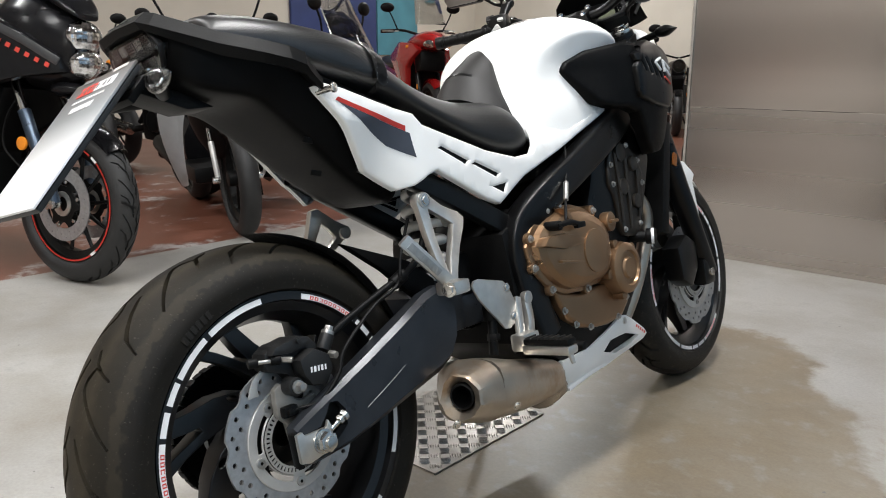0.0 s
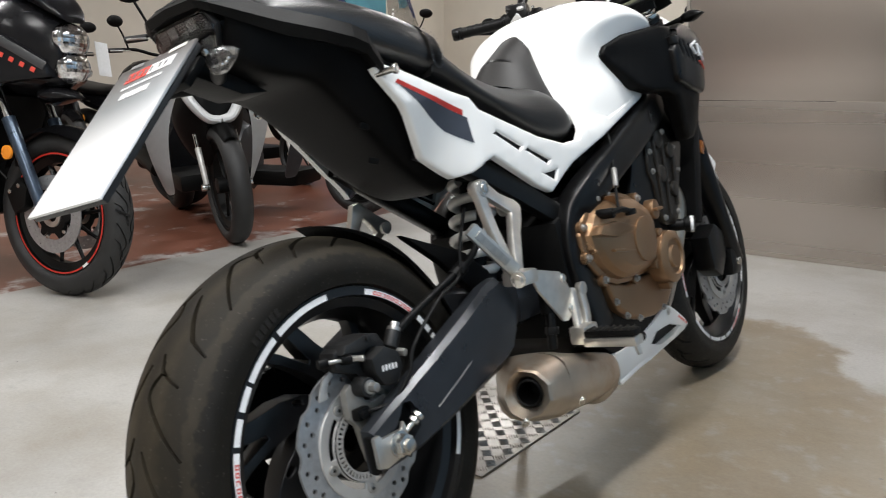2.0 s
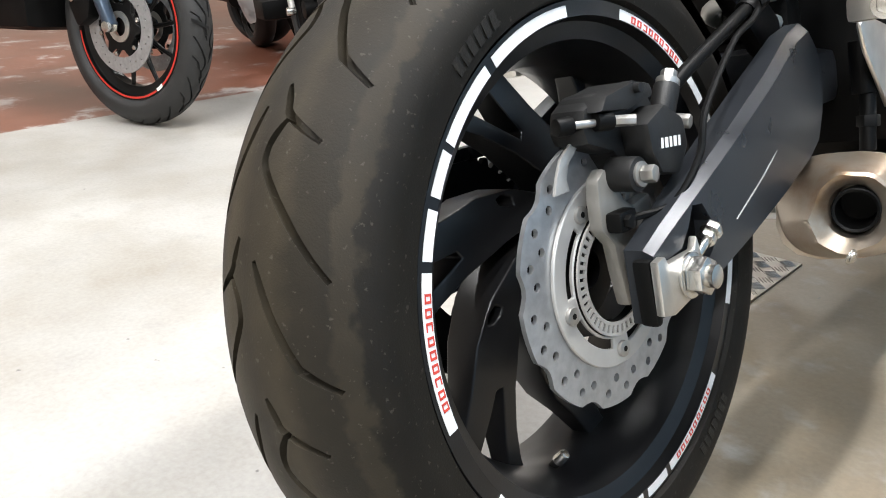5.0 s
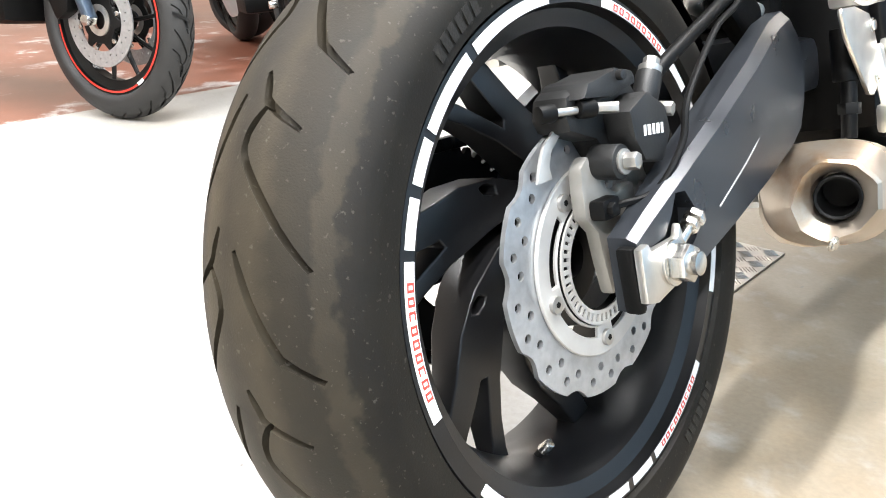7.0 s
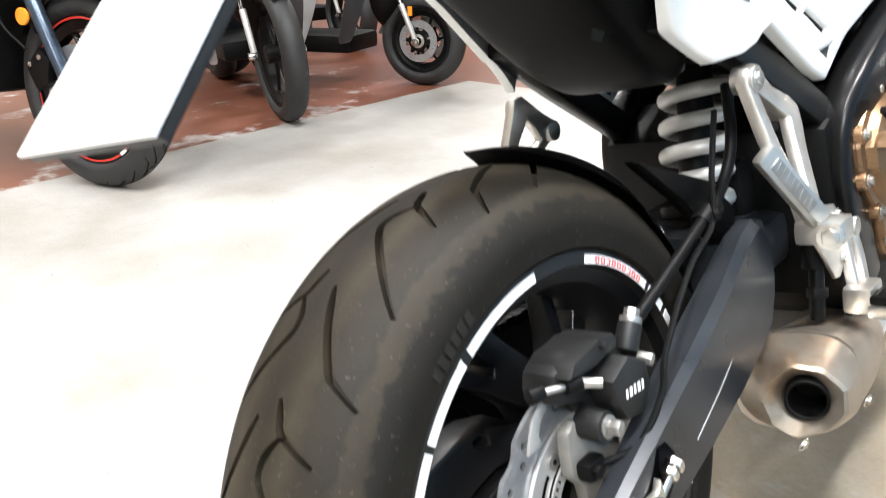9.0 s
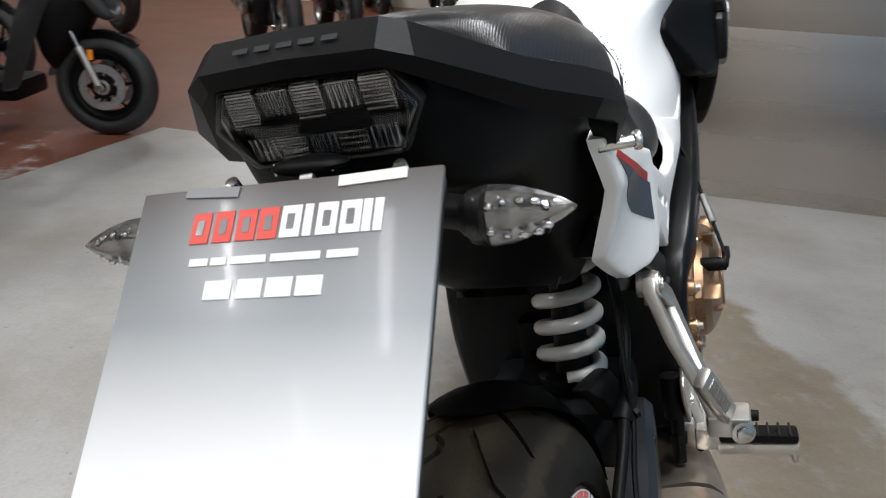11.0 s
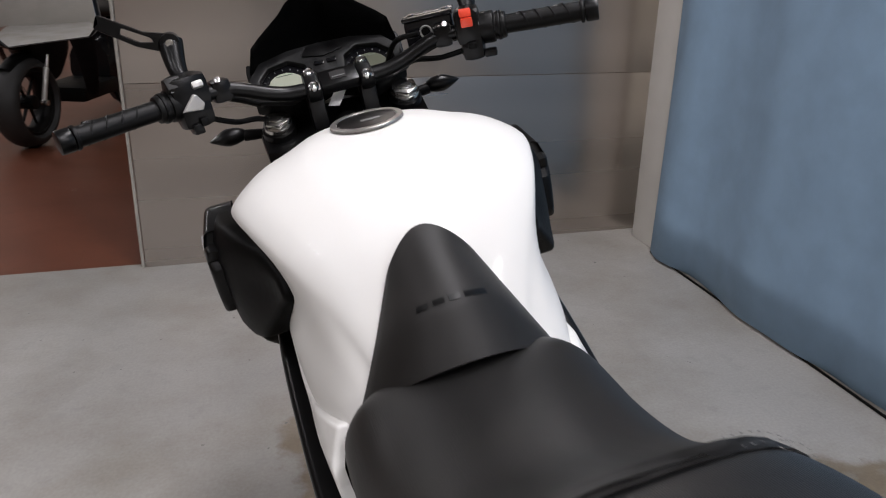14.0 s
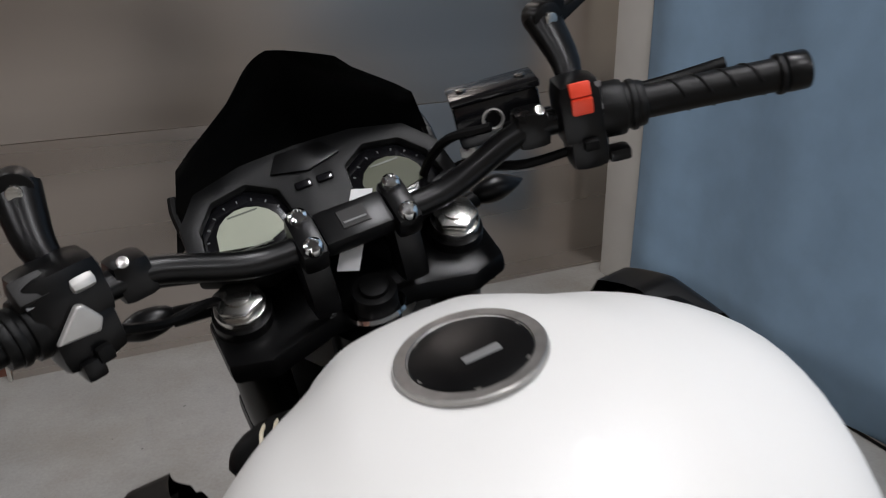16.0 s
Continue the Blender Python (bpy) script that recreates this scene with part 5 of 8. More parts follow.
def inset(poly, d):
    """Moves a closed outline inwards by d (outwards when negative)."""
    n = len(poly)
    area = sum(poly[i][0] * poly[(i + 1) % n][1] - poly[(i + 1) % n][0] * poly[i][1] for i in range(n))
    sg = 1 if area > 0 else -1
    out = []
    for i in range(n):
        p, a, b = Vector(poly[i]), Vector(poly[i - 1]), Vector(poly[(i + 1) % n])
        e0, e1 = (p - a).normalized(), (b - p).normalized()
        n0, n1 = Vector((-e0.y, e0.x)) * sg, Vector((-e1.y, e1.x)) * sg
        m = n0 + n1
        k = 2 * d / max(0.9, m.length_squared) if m.length > 1e-6 else 0
        out.append(tuple(p + m * k))
    return out


def panel_grid(poly, fx, thick, step=0.012, w=0.006, holes=(), rnd=2):
    """A curved panel with a rounded rim: the outline is cut into a fine grid and laid on x = fx(y, z)."""
    bm = bmesh.new()
    ys, zs = [p[0] for p in poly], [p[1] for p in poly]
    edges = []
    w = max(w, 0.0)
    for lp in (dense(inset(poly, w), step), *[dense(inset(h, -w * 0.5), step) for h in holes]):
        vs = [bm.verts.new((0, *p)) for p in lp]
        edges += [bm.edges.new((vs[i], vs[(i + 1) % len(vs)])) for i in range(len(vs))]
    bmesh.ops.triangle_fill(bm, use_beauty=True, use_dissolve=False, edges=edges)
    for ax, lo, hi in ((1, min(ys), max(ys)), (2, min(zs), max(zs))):
        v = lo + step
        while v < hi:
            no = Vector((0, 0, 0))
            no[ax] = 1
            co = Vector((0, 0, 0))
            co[ax] = v
            bmesh.ops.bisect_plane(bm, geom=bm.verts[:] + bm.edges[:] + bm.faces[:], plane_co=co, plane_no=no, dist=1e-5)
            v += step
    drop = {}
    rim = [e for e in bm.edges if len(e.link_faces) == 1]
    for out, down in ((w * 0.55, w * 0.18), (w * 0.35, w * 0.42), (w * 0.1, w * 0.6), (0.0, thick)):
        shift = {}
        for e in rim:
            c = e.link_faces[0].calc_center_median()
            d = e.verts[1].co - e.verts[0].co
            nn = Vector((0, -d.z, d.y))
            nn = nn.normalized() if nn.length > 1e-9 else nn
            if nn.dot(e.verts[0].co - c) < 0:
                nn = -nn
            for v in e.verts:
                shift[v] = shift.get(v, Vector((0, 0, 0))) + nn
        ring = {v: bm.verts.new(v.co + (s.normalized() * out if s.length > 1e-9 else s)) for v, s in shift.items()}
        for v, nv in ring.items():
            drop[nv] = drop.get(v, 0.0) + down
        fresh = []
        for e in rim:
            a, b = e.verts
            try:
                bm.faces.new((a, b, ring[b], ring[a]))
            except ValueError:
                continue
            fresh.append(bm.edges.get((ring[a], ring[b])))
        rim = fresh
    for v in bm.verts:
        v.co.x = fx(v.co.y, v.co.z) - drop.get(v, 0.0)
    return bm


for s in (1, -1):
    bm = panel_grid(shroud_poly, shroud_x, 0.022, 0.014, 0.008, vent)
    if s < 0:
        bm2 = mirrored(bm)
        bm.free()
        bm = bm2
    shd = part("side_shroud", bm, PLASTIC, bike, "black plastic side shroud with vents", angle=70)
    part("shroud_back", prism([(p[0] * 0.96 + 0.04, p[1] * 0.96 + 0.032) for p in shroud_poly], s * 0.15, s * 0.168, 0.004), DEEP, shd)
    # raised outer plate towards the front
    bm = panel_grid([(0.950, 0.805), (0.945, 0.872), (0.972, 0.920), (1.03, 0.938), (1.10, 0.918), (1.142, 0.868), (1.160, 0.80), (1.10, 0.775), (1.02, 0.785)], lambda y, z: shroud_x(y, z) + 0.014, 0.030, 0.016, 0.006, vent)
    if s < 0:
        bm2 = mirrored(bm)
        bm.free()
        bm = bm2
    part("shroud_plate", bm, SATIN, shd, "satin black outer plate", angle=60)
    shd.location = (-s * 0.006, 0.014, -0.006)
    # badge on the shoulder of the shroud, as plain strokes
    xb = lambda y, z: s * (shroud_x(y, z) + 0.0155)
    for y0, z0, y1, z1 in ((1.022, 0.880, 1.050, 0.890), (1.022, 0.880, 1.044, 0.862), (1.060, 0.884, 1.102, 0.866), (1.064, 0.868, 1.100, 0.850), (1.060, 0.884, 1.066, 0.858)):
        part("badge_stroke", tube([(xb(y0, z0), y0, z0), (xb((y0 + y1) / 2, (z0 + z1) / 2), (y0 + y1) / 2, (z0 + z1) / 2), (xb(y1, z1), y1, z1)], 0.0032, 3, 8), TAPE, shd)
    part("badge_stroke", tube([(xb(1.064, 0.846), 1.064, 0.846), (xb(1.084, 0.838), 1.084, 0.838), (xb(1.104, 0.830), 1.104, 0.830)], 0.002, 3, 8), REDTAPE, shd)

# white side panels
side_poly = [(0.107, 0.856), (0.129, 0.860), (0.161, 0.851), (0.262, 0.812), (0.302, 0.800), (0.322, 0.780), (0.42, 0.746), (0.49, 0.722), (0.58, 0.702), (0.632, 0.706), (0.652, 0.732), (0.662, 0.764), (0.760, 0.742), (0.850, 0.770), (0.918, 0.798), (0.932, 0.780), (0.600, 0.662), (0.515, 0.615), (0.47, 0.632), (0.344, 0.697), (0.318, 0.690), (0.290, 0.676), (0.261, 0.672), (0.207, 0.716), (0.168, 0.782)]


def side_x(y, z):
    tuck = max(0, 0.30 - y)
    neck = max(0, z - 0.722) * max(0, min(1, (0.80 - y) / 0.14)) if y > 0.56 else 0
    return 0.163 - 0.5 * neck - 0.107 * tuck - 0.4 * max(0, 0.80 - z) * min(1, tuck / 0.086) + 0.0125 * max(0, min(1, (y - 0.58) / 0.14)) - 0.06 * max(0, 0.70 - z)


slots = [[(0.352, 0.736), (0.364, 0.742), (0.436, 0.708), (0.424, 0.699)], [(0.440, 0.700), (0.452, 0.706), (0.524, 0.676), (0.512, 0.667)], [(0.484, 0.654), (0.545, 0.657), (0.532, 0.634)]]
for s in (1, -1):
    bm = panel_grid(side_poly, side_x, 0.010, 0.018, 0.004, slots)
    if s < 0:
        bm2 = mirrored(bm)
        bm.free()
        bm = bm2
    sp = part("side_panel", bm, WHITE, bike, "white side panel with a red and grey decal", angle=60)
    # Black sheets just behind the slots paint in their inner shade.
    for hole in slots:
        bm = panel_grid(inset(hole, -0.005), lambda y, z: side_x(y, z) - 0.0045, 0.002, 0.02, 0.0)
        if s < 0:
            bm2 = mirrored(bm)
            bm.free()
            bm = bm2
        part("slot_shade", bm, DEEP, sp, "black sheet standing in for the shade inside the slot")
    for poly, mat, nm in (([(0.145, 0.831), (0.151, 0.836), (0.281, 0.780), (0.280, 0.771)], RED, "red_decal"), ([(0.153, 0.827), (0.288, 0.767), (0.295, 0.724), (0.243, 0.750)], GREYDECAL, "grey_decal")):
        bm = panel_grid(poly, lambda y, z: side_x(y, z) + 0.0008, 0.0006, 0.02, 0.0)
        if s < 0:
            bm2 = mirrored(bm)
            bm.free()
            bm = bm2
        part(nm, bm, mat, sp)
    part("seat_bolt", join(rod((s * 0.135, 0.120, 0.846), (s * 0.168, 0.128, 0.847), 0.0055, segs=16, w=0.001), rod((s * 0.164, 0.127, 0.847), (s * 0.170, 0.129, 0.847), 0.0085, segs=18, w=0.002)), STEEL, sp, "steel strap bolt")

# seat
pill = []
for y, zt, w, zb in ((-0.040, 0.962, 0.106, 0.940), (-0.039, 0.971, 0.111, 0.937), (-0.034, 0.979, 0.115, 0.933), (-0.015, 0.982, 0.122, 0.926), (0.03, 0.981, 0.133, 0.911), (0.08, 0.975, 0.142, 0.894), (0.13, 0.967, 0.146, 0.876), (0.19, 0.957, 0.148, 0.860), (0.245, 0.944, 0.143, 0.848), (0.272, 0.930, 0.138, 0.842), (0.285, 0.915, 0.135, 0.838)):
    pill.append((y, [(0, zt), (w * 0.45, zt - 0.001), (w * 0.76, zt - 0.007), (w * 0.92, zt - 0.022), (w * 1.0, max(zb + 0.010, zt - 0.052)), (w * 0.98, zb), (0, zb - 0.01)]))
seat = part("seat", body(pill), RIBBEDSEAT, bike, "black textured vinyl two-part seat", angle=60)
rid = []
for y, zt, w, zb in ((0.255, 0.943, 0.130, 0.845), (0.275, 0.934, 0.136, 0.836), (0.31, 0.911, 0.138, 0.82), (0.36, 0.877, 0.141, 0.795), (0.43, 0.850, 0.144, 0.762), (0.51, 0.835, 0.145, 0.722), (0.57, 0.836, 0.147, 0.706), (0.618, 0.832, 0.147, 0.700), (0.648, 0.820, 0.143, 0.706), (0.664, 0.800, 0.130, 0.724), (0.670, 0.785, 0.10, 0.745)):
    rid.append((y, [(0, zt), (w * 0.5, zt - 0.004), (w * 0.82, zt - 0.020), (w, zt - 0.055), (w * 1.04, (zt + zb) / 2 - 0.02), (w * 1.0, zb), (0, zb - 0.005)]))
part("rider_seat", body(rid), SEAT, seat, "black vinyl rider seat", angle=60)
strap = []
for y0 in (0.245, 0.275):
    t = (y0 - 0.22) / 0.065
    zt, w, zb = 0.955 - 0.026 * t, 0.143, 0.862 - 0.02 * t
    pts = [(0, zt), (w * 0.45, zt - 0.002), (w * 0.78, zt - 0.009), (w * 0.95, zt - 0.026), (w * 1.035, (zt + zb) / 2 - 0.01), (w * 1.0, zb)]
    strap.append([(x, y0, z) for x, z in reversed([(-x, z) for x, z in pts[1:]])] + [(x, y0, z) for x, z in pts])
bm = loft(strap, False, False)
bmesh.ops.solidify(bm, geom=bm.faces[:], thickness=-0.004)
part("seat_strap", smooth(bm, 1), SEAT, seat, "stitched seat strap", angle=60)
st = []
for sgn in (1, -1):
    for y0, t in ((0.249, (0.249 - 0.22) / 0.065), (0.271, (0.271 - 0.22) / 0.065)):
        zt, w, zb = 0.955 - 0.026 * t, 0.143, 0.862 - 0.02 * t
        line = curve_points([(w * 0.62, y0, zt - 0.004), (w * 0.78, y0, zt - 0.008), (w * 0.95, y0, zt - 0.025), (w * 1.025, y0, (zt + zb) / 2 - 0.01), (w * 0.995, y0, zb + 0.004)], 7)
        for a, b in zip(line[::2], line[1::2]):
            d = (b - a) * 0.4
            st.append(rod((sgn * (a.x + 0.0008), a.y, a.z), (sgn * (a.x + d.x + 0.0008), a.y + 0.0002, a.z + d.z), 0.0005, segs=5))
tagged(part("stitching", join(*st), GREYPRINT, seat, "pale stitching"), kind="stuff")

# tail: a smooth tapering cowl, wide above and narrow below
TAIL = ((-0.085, 0.955, 0.074, 0.898, 0.055), (-0.07, 0.957, 0.090, 0.876, 0.070), (-0.04, 0.952, 0.104, 0.860, 0.082), (0.0, 0.938, 0.115, 0.852, 0.090), (0.04, 0.920, 0.123, 0.846, 0.092), (0.075, 0.906, 0.127, 0.818, 0.089), (0.135, 0.884, 0.131, 0.768, 0.085), (0.19, 0.862, 0.133, 0.716, 0.080), (0.24, 0.845, 0.133, 0.680, 0.076), (0.285, 0.83, 0.132, 0.655, 0.073), (0.34, 0.80, 0.128, 0.645, 0.070))


def cowl_x(y, z):
    for a, b in zip(TAIL, TAIL[1:]):
        if a[0] <= y <= b[0]:
            t = (y - a[0]) / (b[0] - a[0])
            _, zt, wt, zb, wb = [p + (q - p) * t for p, q in zip(a, b)]
            k = max(0, min(1, (z - zb) / (zt - zb)))
            return wb + (wt - wb) * min(1, k * 1.3)
    return 0.12


tail_rings = []
for y, zt, wt, zb, wb in TAIL:
    h = zt - zb
    tail_rings.append((y, [(0, zt), (wt * 0.86, zt), (wt * 0.98, zt - 0.006), (wt, zt - 0.22 * h), (wt * 0.55 + wb * 0.45, zt - 0.58 * h), (wb + 0.003, zb + 0.010), (wb - 0.005, zb), (0, zb)]))
tl_ob = part("tail_cowl", body(tail_rings, 2), PLASTIC, bike, "matt black tail cowl", angle=70)
for y, z in ((0.126, 0.777), (0.132, 0.722)):
    part("cowl_plug", box((0.003, 0.022, 0.010), (cowl_x(y, z) - 0.002, y, z), 0.002, (-12, 22, 0)), DEEP, tl_ob)
# grab rail: a broad bar behind the seat that sweeps forward into two blunt wings
RAIL = (
    ((0.0, -0.054, 0.971), (0.0, -0.108, 0.984), (0.0, -0.128, 0.968), (0.0, -0.122, 0.957), (0.0, -0.066, 0.950)),
    ((0.053, -0.052, 0.970), (0.055, -0.105, 0.982), (0.057, -0.125, 0.966), (0.058, -0.118, 0.955), (0.050, -0.066, 0.948)),
    ((0.064, -0.047, 0.968), (0.068, -0.097, 0.977), (0.075, -0.114, 0.958), (0.074, -0.106, 0.945), (0.062, -0.060, 0.943)),
    ((0.105, -0.004, 0.943), (0.118, -0.034, 0.942), (0.127, -0.042, 0.922), (0.120, -0.032, 0.905), (0.100, -0.008, 0.914)),
    ((0.126, 0.040, 0.929), (0.146, 0.020, 0.925), (0.158, 0.016, 0.902), (0.150, 0.020, 0.888), (0.120, 0.032, 0.897)),
    ((0.136, 0.074, 0.917), (0.158, 0.062, 0.913), (0.167, 0.058, 0.891), (0.158, 0.060, 0.878), (0.130, 0.068, 0.885)),
    ((0.139, 0.097, 0.906), (0.161, 0.088, 0.903), (0.167, 0.084, 0.882), (0.158, 0.086, 0.870), (0.134, 0.094, 0.876)),
    ((0.137, 0.104, 0.892), (0.158, 0.097, 0.888), (0.163, 0.094, 0.872), (0.155, 0.096, 0.862), (0.133, 0.102, 0.868)),
    ((0.136, 0.126, 0.866), (0.153, 0.121, 0.864), (0.155, 0.119, 0.853), (0.150, 0.120, 0.846), (0.133, 0.125, 0.850)),
)
rail_rings = [[(-x, y, z) for x, y, z in ring] for ring in reversed(RAIL[1:])] + [list(ring) for ring in RAIL]
rail = part("grab_rail", bevel_all(loft(rail_rings), 0.0030, 3, 16), DEEP, bike, "black plastic pillion grab rail with two wings", angle=12)
part("tail_top", body([(y, [(0, z), (w * 0.7, z), (w, z - 0.006), (w, z - 0.03), (0, z - 0.03)]) for y, z, w in ((-0.10, 0.952, 0.050), (-0.07, 0.948, 0.078), (-0.02, 0.936, 0.100), (0.05, 0.918, 0.128), (0.13, 0.888, 0.136), (0.19, 0.866, 0.134))], 1), PLASTIC, tl_ob, "black plastic tail top", angle=70)
for i in range(5):
    part("print", box((0.0100, 0.0006, 0.0042), (-0.0290 + 0.0145 * i, -0.1190, 0.9755), 0.0, (-51, 0, 0)), RAILPRINT, rail, "raised grey lettering bars")
# tail lamp
LM = Matrix.Translation((0, -0.097, 0.928)) @ Euler((radians(19), 0, 0)).to_matrix().to_4x4()
hexa = [(-0.067, 0.004), (-0.055, 0.027), (0.055, 0.027), (0.067, 0.004), (0.050, -0.025), (-0.050, -0.025)]


def lamp_plate(scale, y0, y1, w):
    bm = bmesh.new()
    lo = [bm.verts.new((x * scale, y0, z * scale)) for x, z in hexa]
    hi = [bm.verts.new((x * scale * 1.04, y1, z * scale)) for x, z in hexa]
    n = len(lo)
    for k in range(n):
        bm.faces.new((lo[k], lo[(k + 1) % n], hi[(k + 1) % n], hi[k]))
    bm.faces.new(lo)
    bm.faces.new(hi)
    bmesh.ops.recalc_face_normals(bm, faces=bm.faces)
    bevel_all(bm, w)
    bm.transform(LM)
    return bm


lamp = part("tail_lamp", lamp_plate(1.05, 0.006, 0.050, 0.004), DEEP, bike, "clear-lens LED tail lamp")
for r in range(2):
    for c in range(5):
        x = (c - 2) * (0.0225 - 0.002 * r)
        z = 0.0125 - 0.0245 * r
        proud = (r + c) % 2
        b = box((0.0205, 0.008, 0.0215), (x, 0.003 + 0.002 * proud, z), 0.0015)
        b.transform(LM)
        cell = part("reflector_cell", b, LAMPCHROME, lamp)
        for i in range(5):
            o = -0.008 + 0.004 * i
            y0 = -0.001 + 0.002 * proud
            b = rod((x + o, y0, z - 0.0095), (x + o, y0, z + 0.0095), 0.0017, segs=8) if proud else rod((x - 0.009, y0, z + o), (x + 0.009, y0, z + o), 0.0015, segs=8)
            b.transform(LM)
            part("flute", b, LAMPCHROME, cell)
for s in (1, -1):
    for i in range(3):
        b = rod((s * 0.059, -0.001 + 0.008 * i, -0.010), (s * 0.0615, -0.001 + 0.008 * i, 0.012), 0.0018, segs=6)
        b.transform(LM)
        part("flute", b, LAMPCHROME, lamp)
rim = prism([(x * 1.06, z * 1.06) for x, z in hexa], -0.004, 0.006, 0.001, 1, [[(x * 0.97, z * 0.97) for x, z in hexa]])
rim.transform(LM @ Matrix(((0, 1, 0, 0), (1, 0, 0, 0), (0, 0, 1, 0), (0, 0, 0, 1))))
part("lamp_rim", rim, PADGREY, lamp, "dark grey lens rim")
part("lens", lamp_plate(1.03, -0.010, 0.034, 0.004), LENS, lamp, "clear outer lens").visible_shadow = False
# number board
PM = Matrix.Translation((0, -0.147, 0.899)) @ Euler((radians(-43), 0, 0)).to_matrix().to_4x4()
plate = thing("display_board", "white printed dealer board with grey top on plate holder", "board")
plate.matrix_world = BIKE @ PM


def plate_material():
    m = material("printed_board", (0.82, 0.82, 0.82), 0.32, coat=0.1, vary=0.02)
    nt = m.node_tree
    n, l = nt.nodes, nt.links
    tc = n.new("ShaderNodeTexCoord")
    sp = n.new("ShaderNodeSeparateXYZ")
    l.new(tc.outputs["Object"], sp.inputs[0])
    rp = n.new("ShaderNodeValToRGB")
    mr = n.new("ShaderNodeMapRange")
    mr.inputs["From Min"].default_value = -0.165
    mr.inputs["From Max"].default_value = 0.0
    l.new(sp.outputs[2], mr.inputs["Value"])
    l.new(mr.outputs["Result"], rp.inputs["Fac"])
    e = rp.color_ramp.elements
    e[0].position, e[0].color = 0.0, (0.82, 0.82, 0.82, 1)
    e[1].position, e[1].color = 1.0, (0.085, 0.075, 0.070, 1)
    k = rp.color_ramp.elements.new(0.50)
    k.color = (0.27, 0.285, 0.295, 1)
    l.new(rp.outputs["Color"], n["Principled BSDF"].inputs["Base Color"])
    return m


PRINTED = plate_material()
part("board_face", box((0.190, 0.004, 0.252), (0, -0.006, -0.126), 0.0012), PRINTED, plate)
part("board_back", box((0.186, 0.008, 0.248), (0, 0.001, -0.126), 0.002), CALIPER, plate, "dark backing board")
for x, mat in ((-0.049, REDTAPE), (-0.034, REDTAPE), (-0.019, REDTAPE), (-0.005, REDTAPE), (0.009, TAPE), (0.0195, TAPE), (0.031, TAPE), (0.045, TAPE), (0.0545, TAPE), (0.061, TAPE)):
    small = x > 0.05 or abs(x - 0.0195) < 0.001
    part("logo_block", box((0.005 if small else 0.012, 0.0006, 0.019), (x, -0.0084, -0.026), 0.0), mat, plate, "plain logo shape")
    if not small:
        part("logo_gap", box((0.0045, 0.0006, 0.009), (x, -0.0088, -0.026), 0.0), PRINTED, plate)
for i in range(5):
    wd = (0.012, 0.010, 0.022, 0.030, 0.018)[i]
    x0 = (-0.046, -0.032, -0.019, 0.006, 0.040)[i]
    part("print", box((wd, 0.0006, 0.0045), (x0 + wd / 2 - 0.006, -0.0084, -0.047), 0.0), TAPE, plate, "white text bar")
for i, x in enumerate((-0.030, -0.010, 0.008, 0.026)):
    part("print", box((0.0155 if i else 0.017, 0.0006, 0.011), (x, -0.0084, -0.064), 0.0), TAPE, plate, "white text bar")
for x, r, wd, mat in ((-0.046, 4, 0.036, GREYPRINT), (0.055, -2, 0.040, BOARD)):
    part("clear_tape", box((wd, 0.0008, 0.0065), (x, -0.0086, -0.0035), 0.0, (0, r, 0)), mat, plate, "strip of adhesive tape")
ph = part("plate_holder", join(prism([(-0.14, 0.893), (-0.06, 0.872), (0.0, 0.846), (-0.05, 0.843), (-0.12, 0.868), (-0.15, 0.882)], -0.032, 0.032, 0.004), box((0.088, 0.012, 0.05), (0, -0.128, 0.874), 0.003, (-43, 0, 0))), DEEP, bike, "black plate holder")
part("plate_lamp", ball((0.002, -0.124, 0.906), 1, (0.026, 0.012, 0.006)), DEEP, ph, "small black plate lamp")
for x, a in ((-0.020, -28), (0.020, 24)):
    part("holder_mark", box((0.0016, 0.0010, 0.009), (x, -0.127, 0.9055), 0.0004, (-40, a, 0)), CARRIER, ph, "thin pale stroke")
part("holder_clip", box((0.009, 0.005, 0.006), (0.004, -0.134, 0.900), 0.0015, (-40, 0, 0)), ZINC, ph, "small grey clip")
for x in (-0.058, 0.056):
    part("holder_bolt", rod((x, -0.112, 0.890), (x, -0.118, 0.900), 0.0045, segs=12, w=0.001), STEEL, ph)
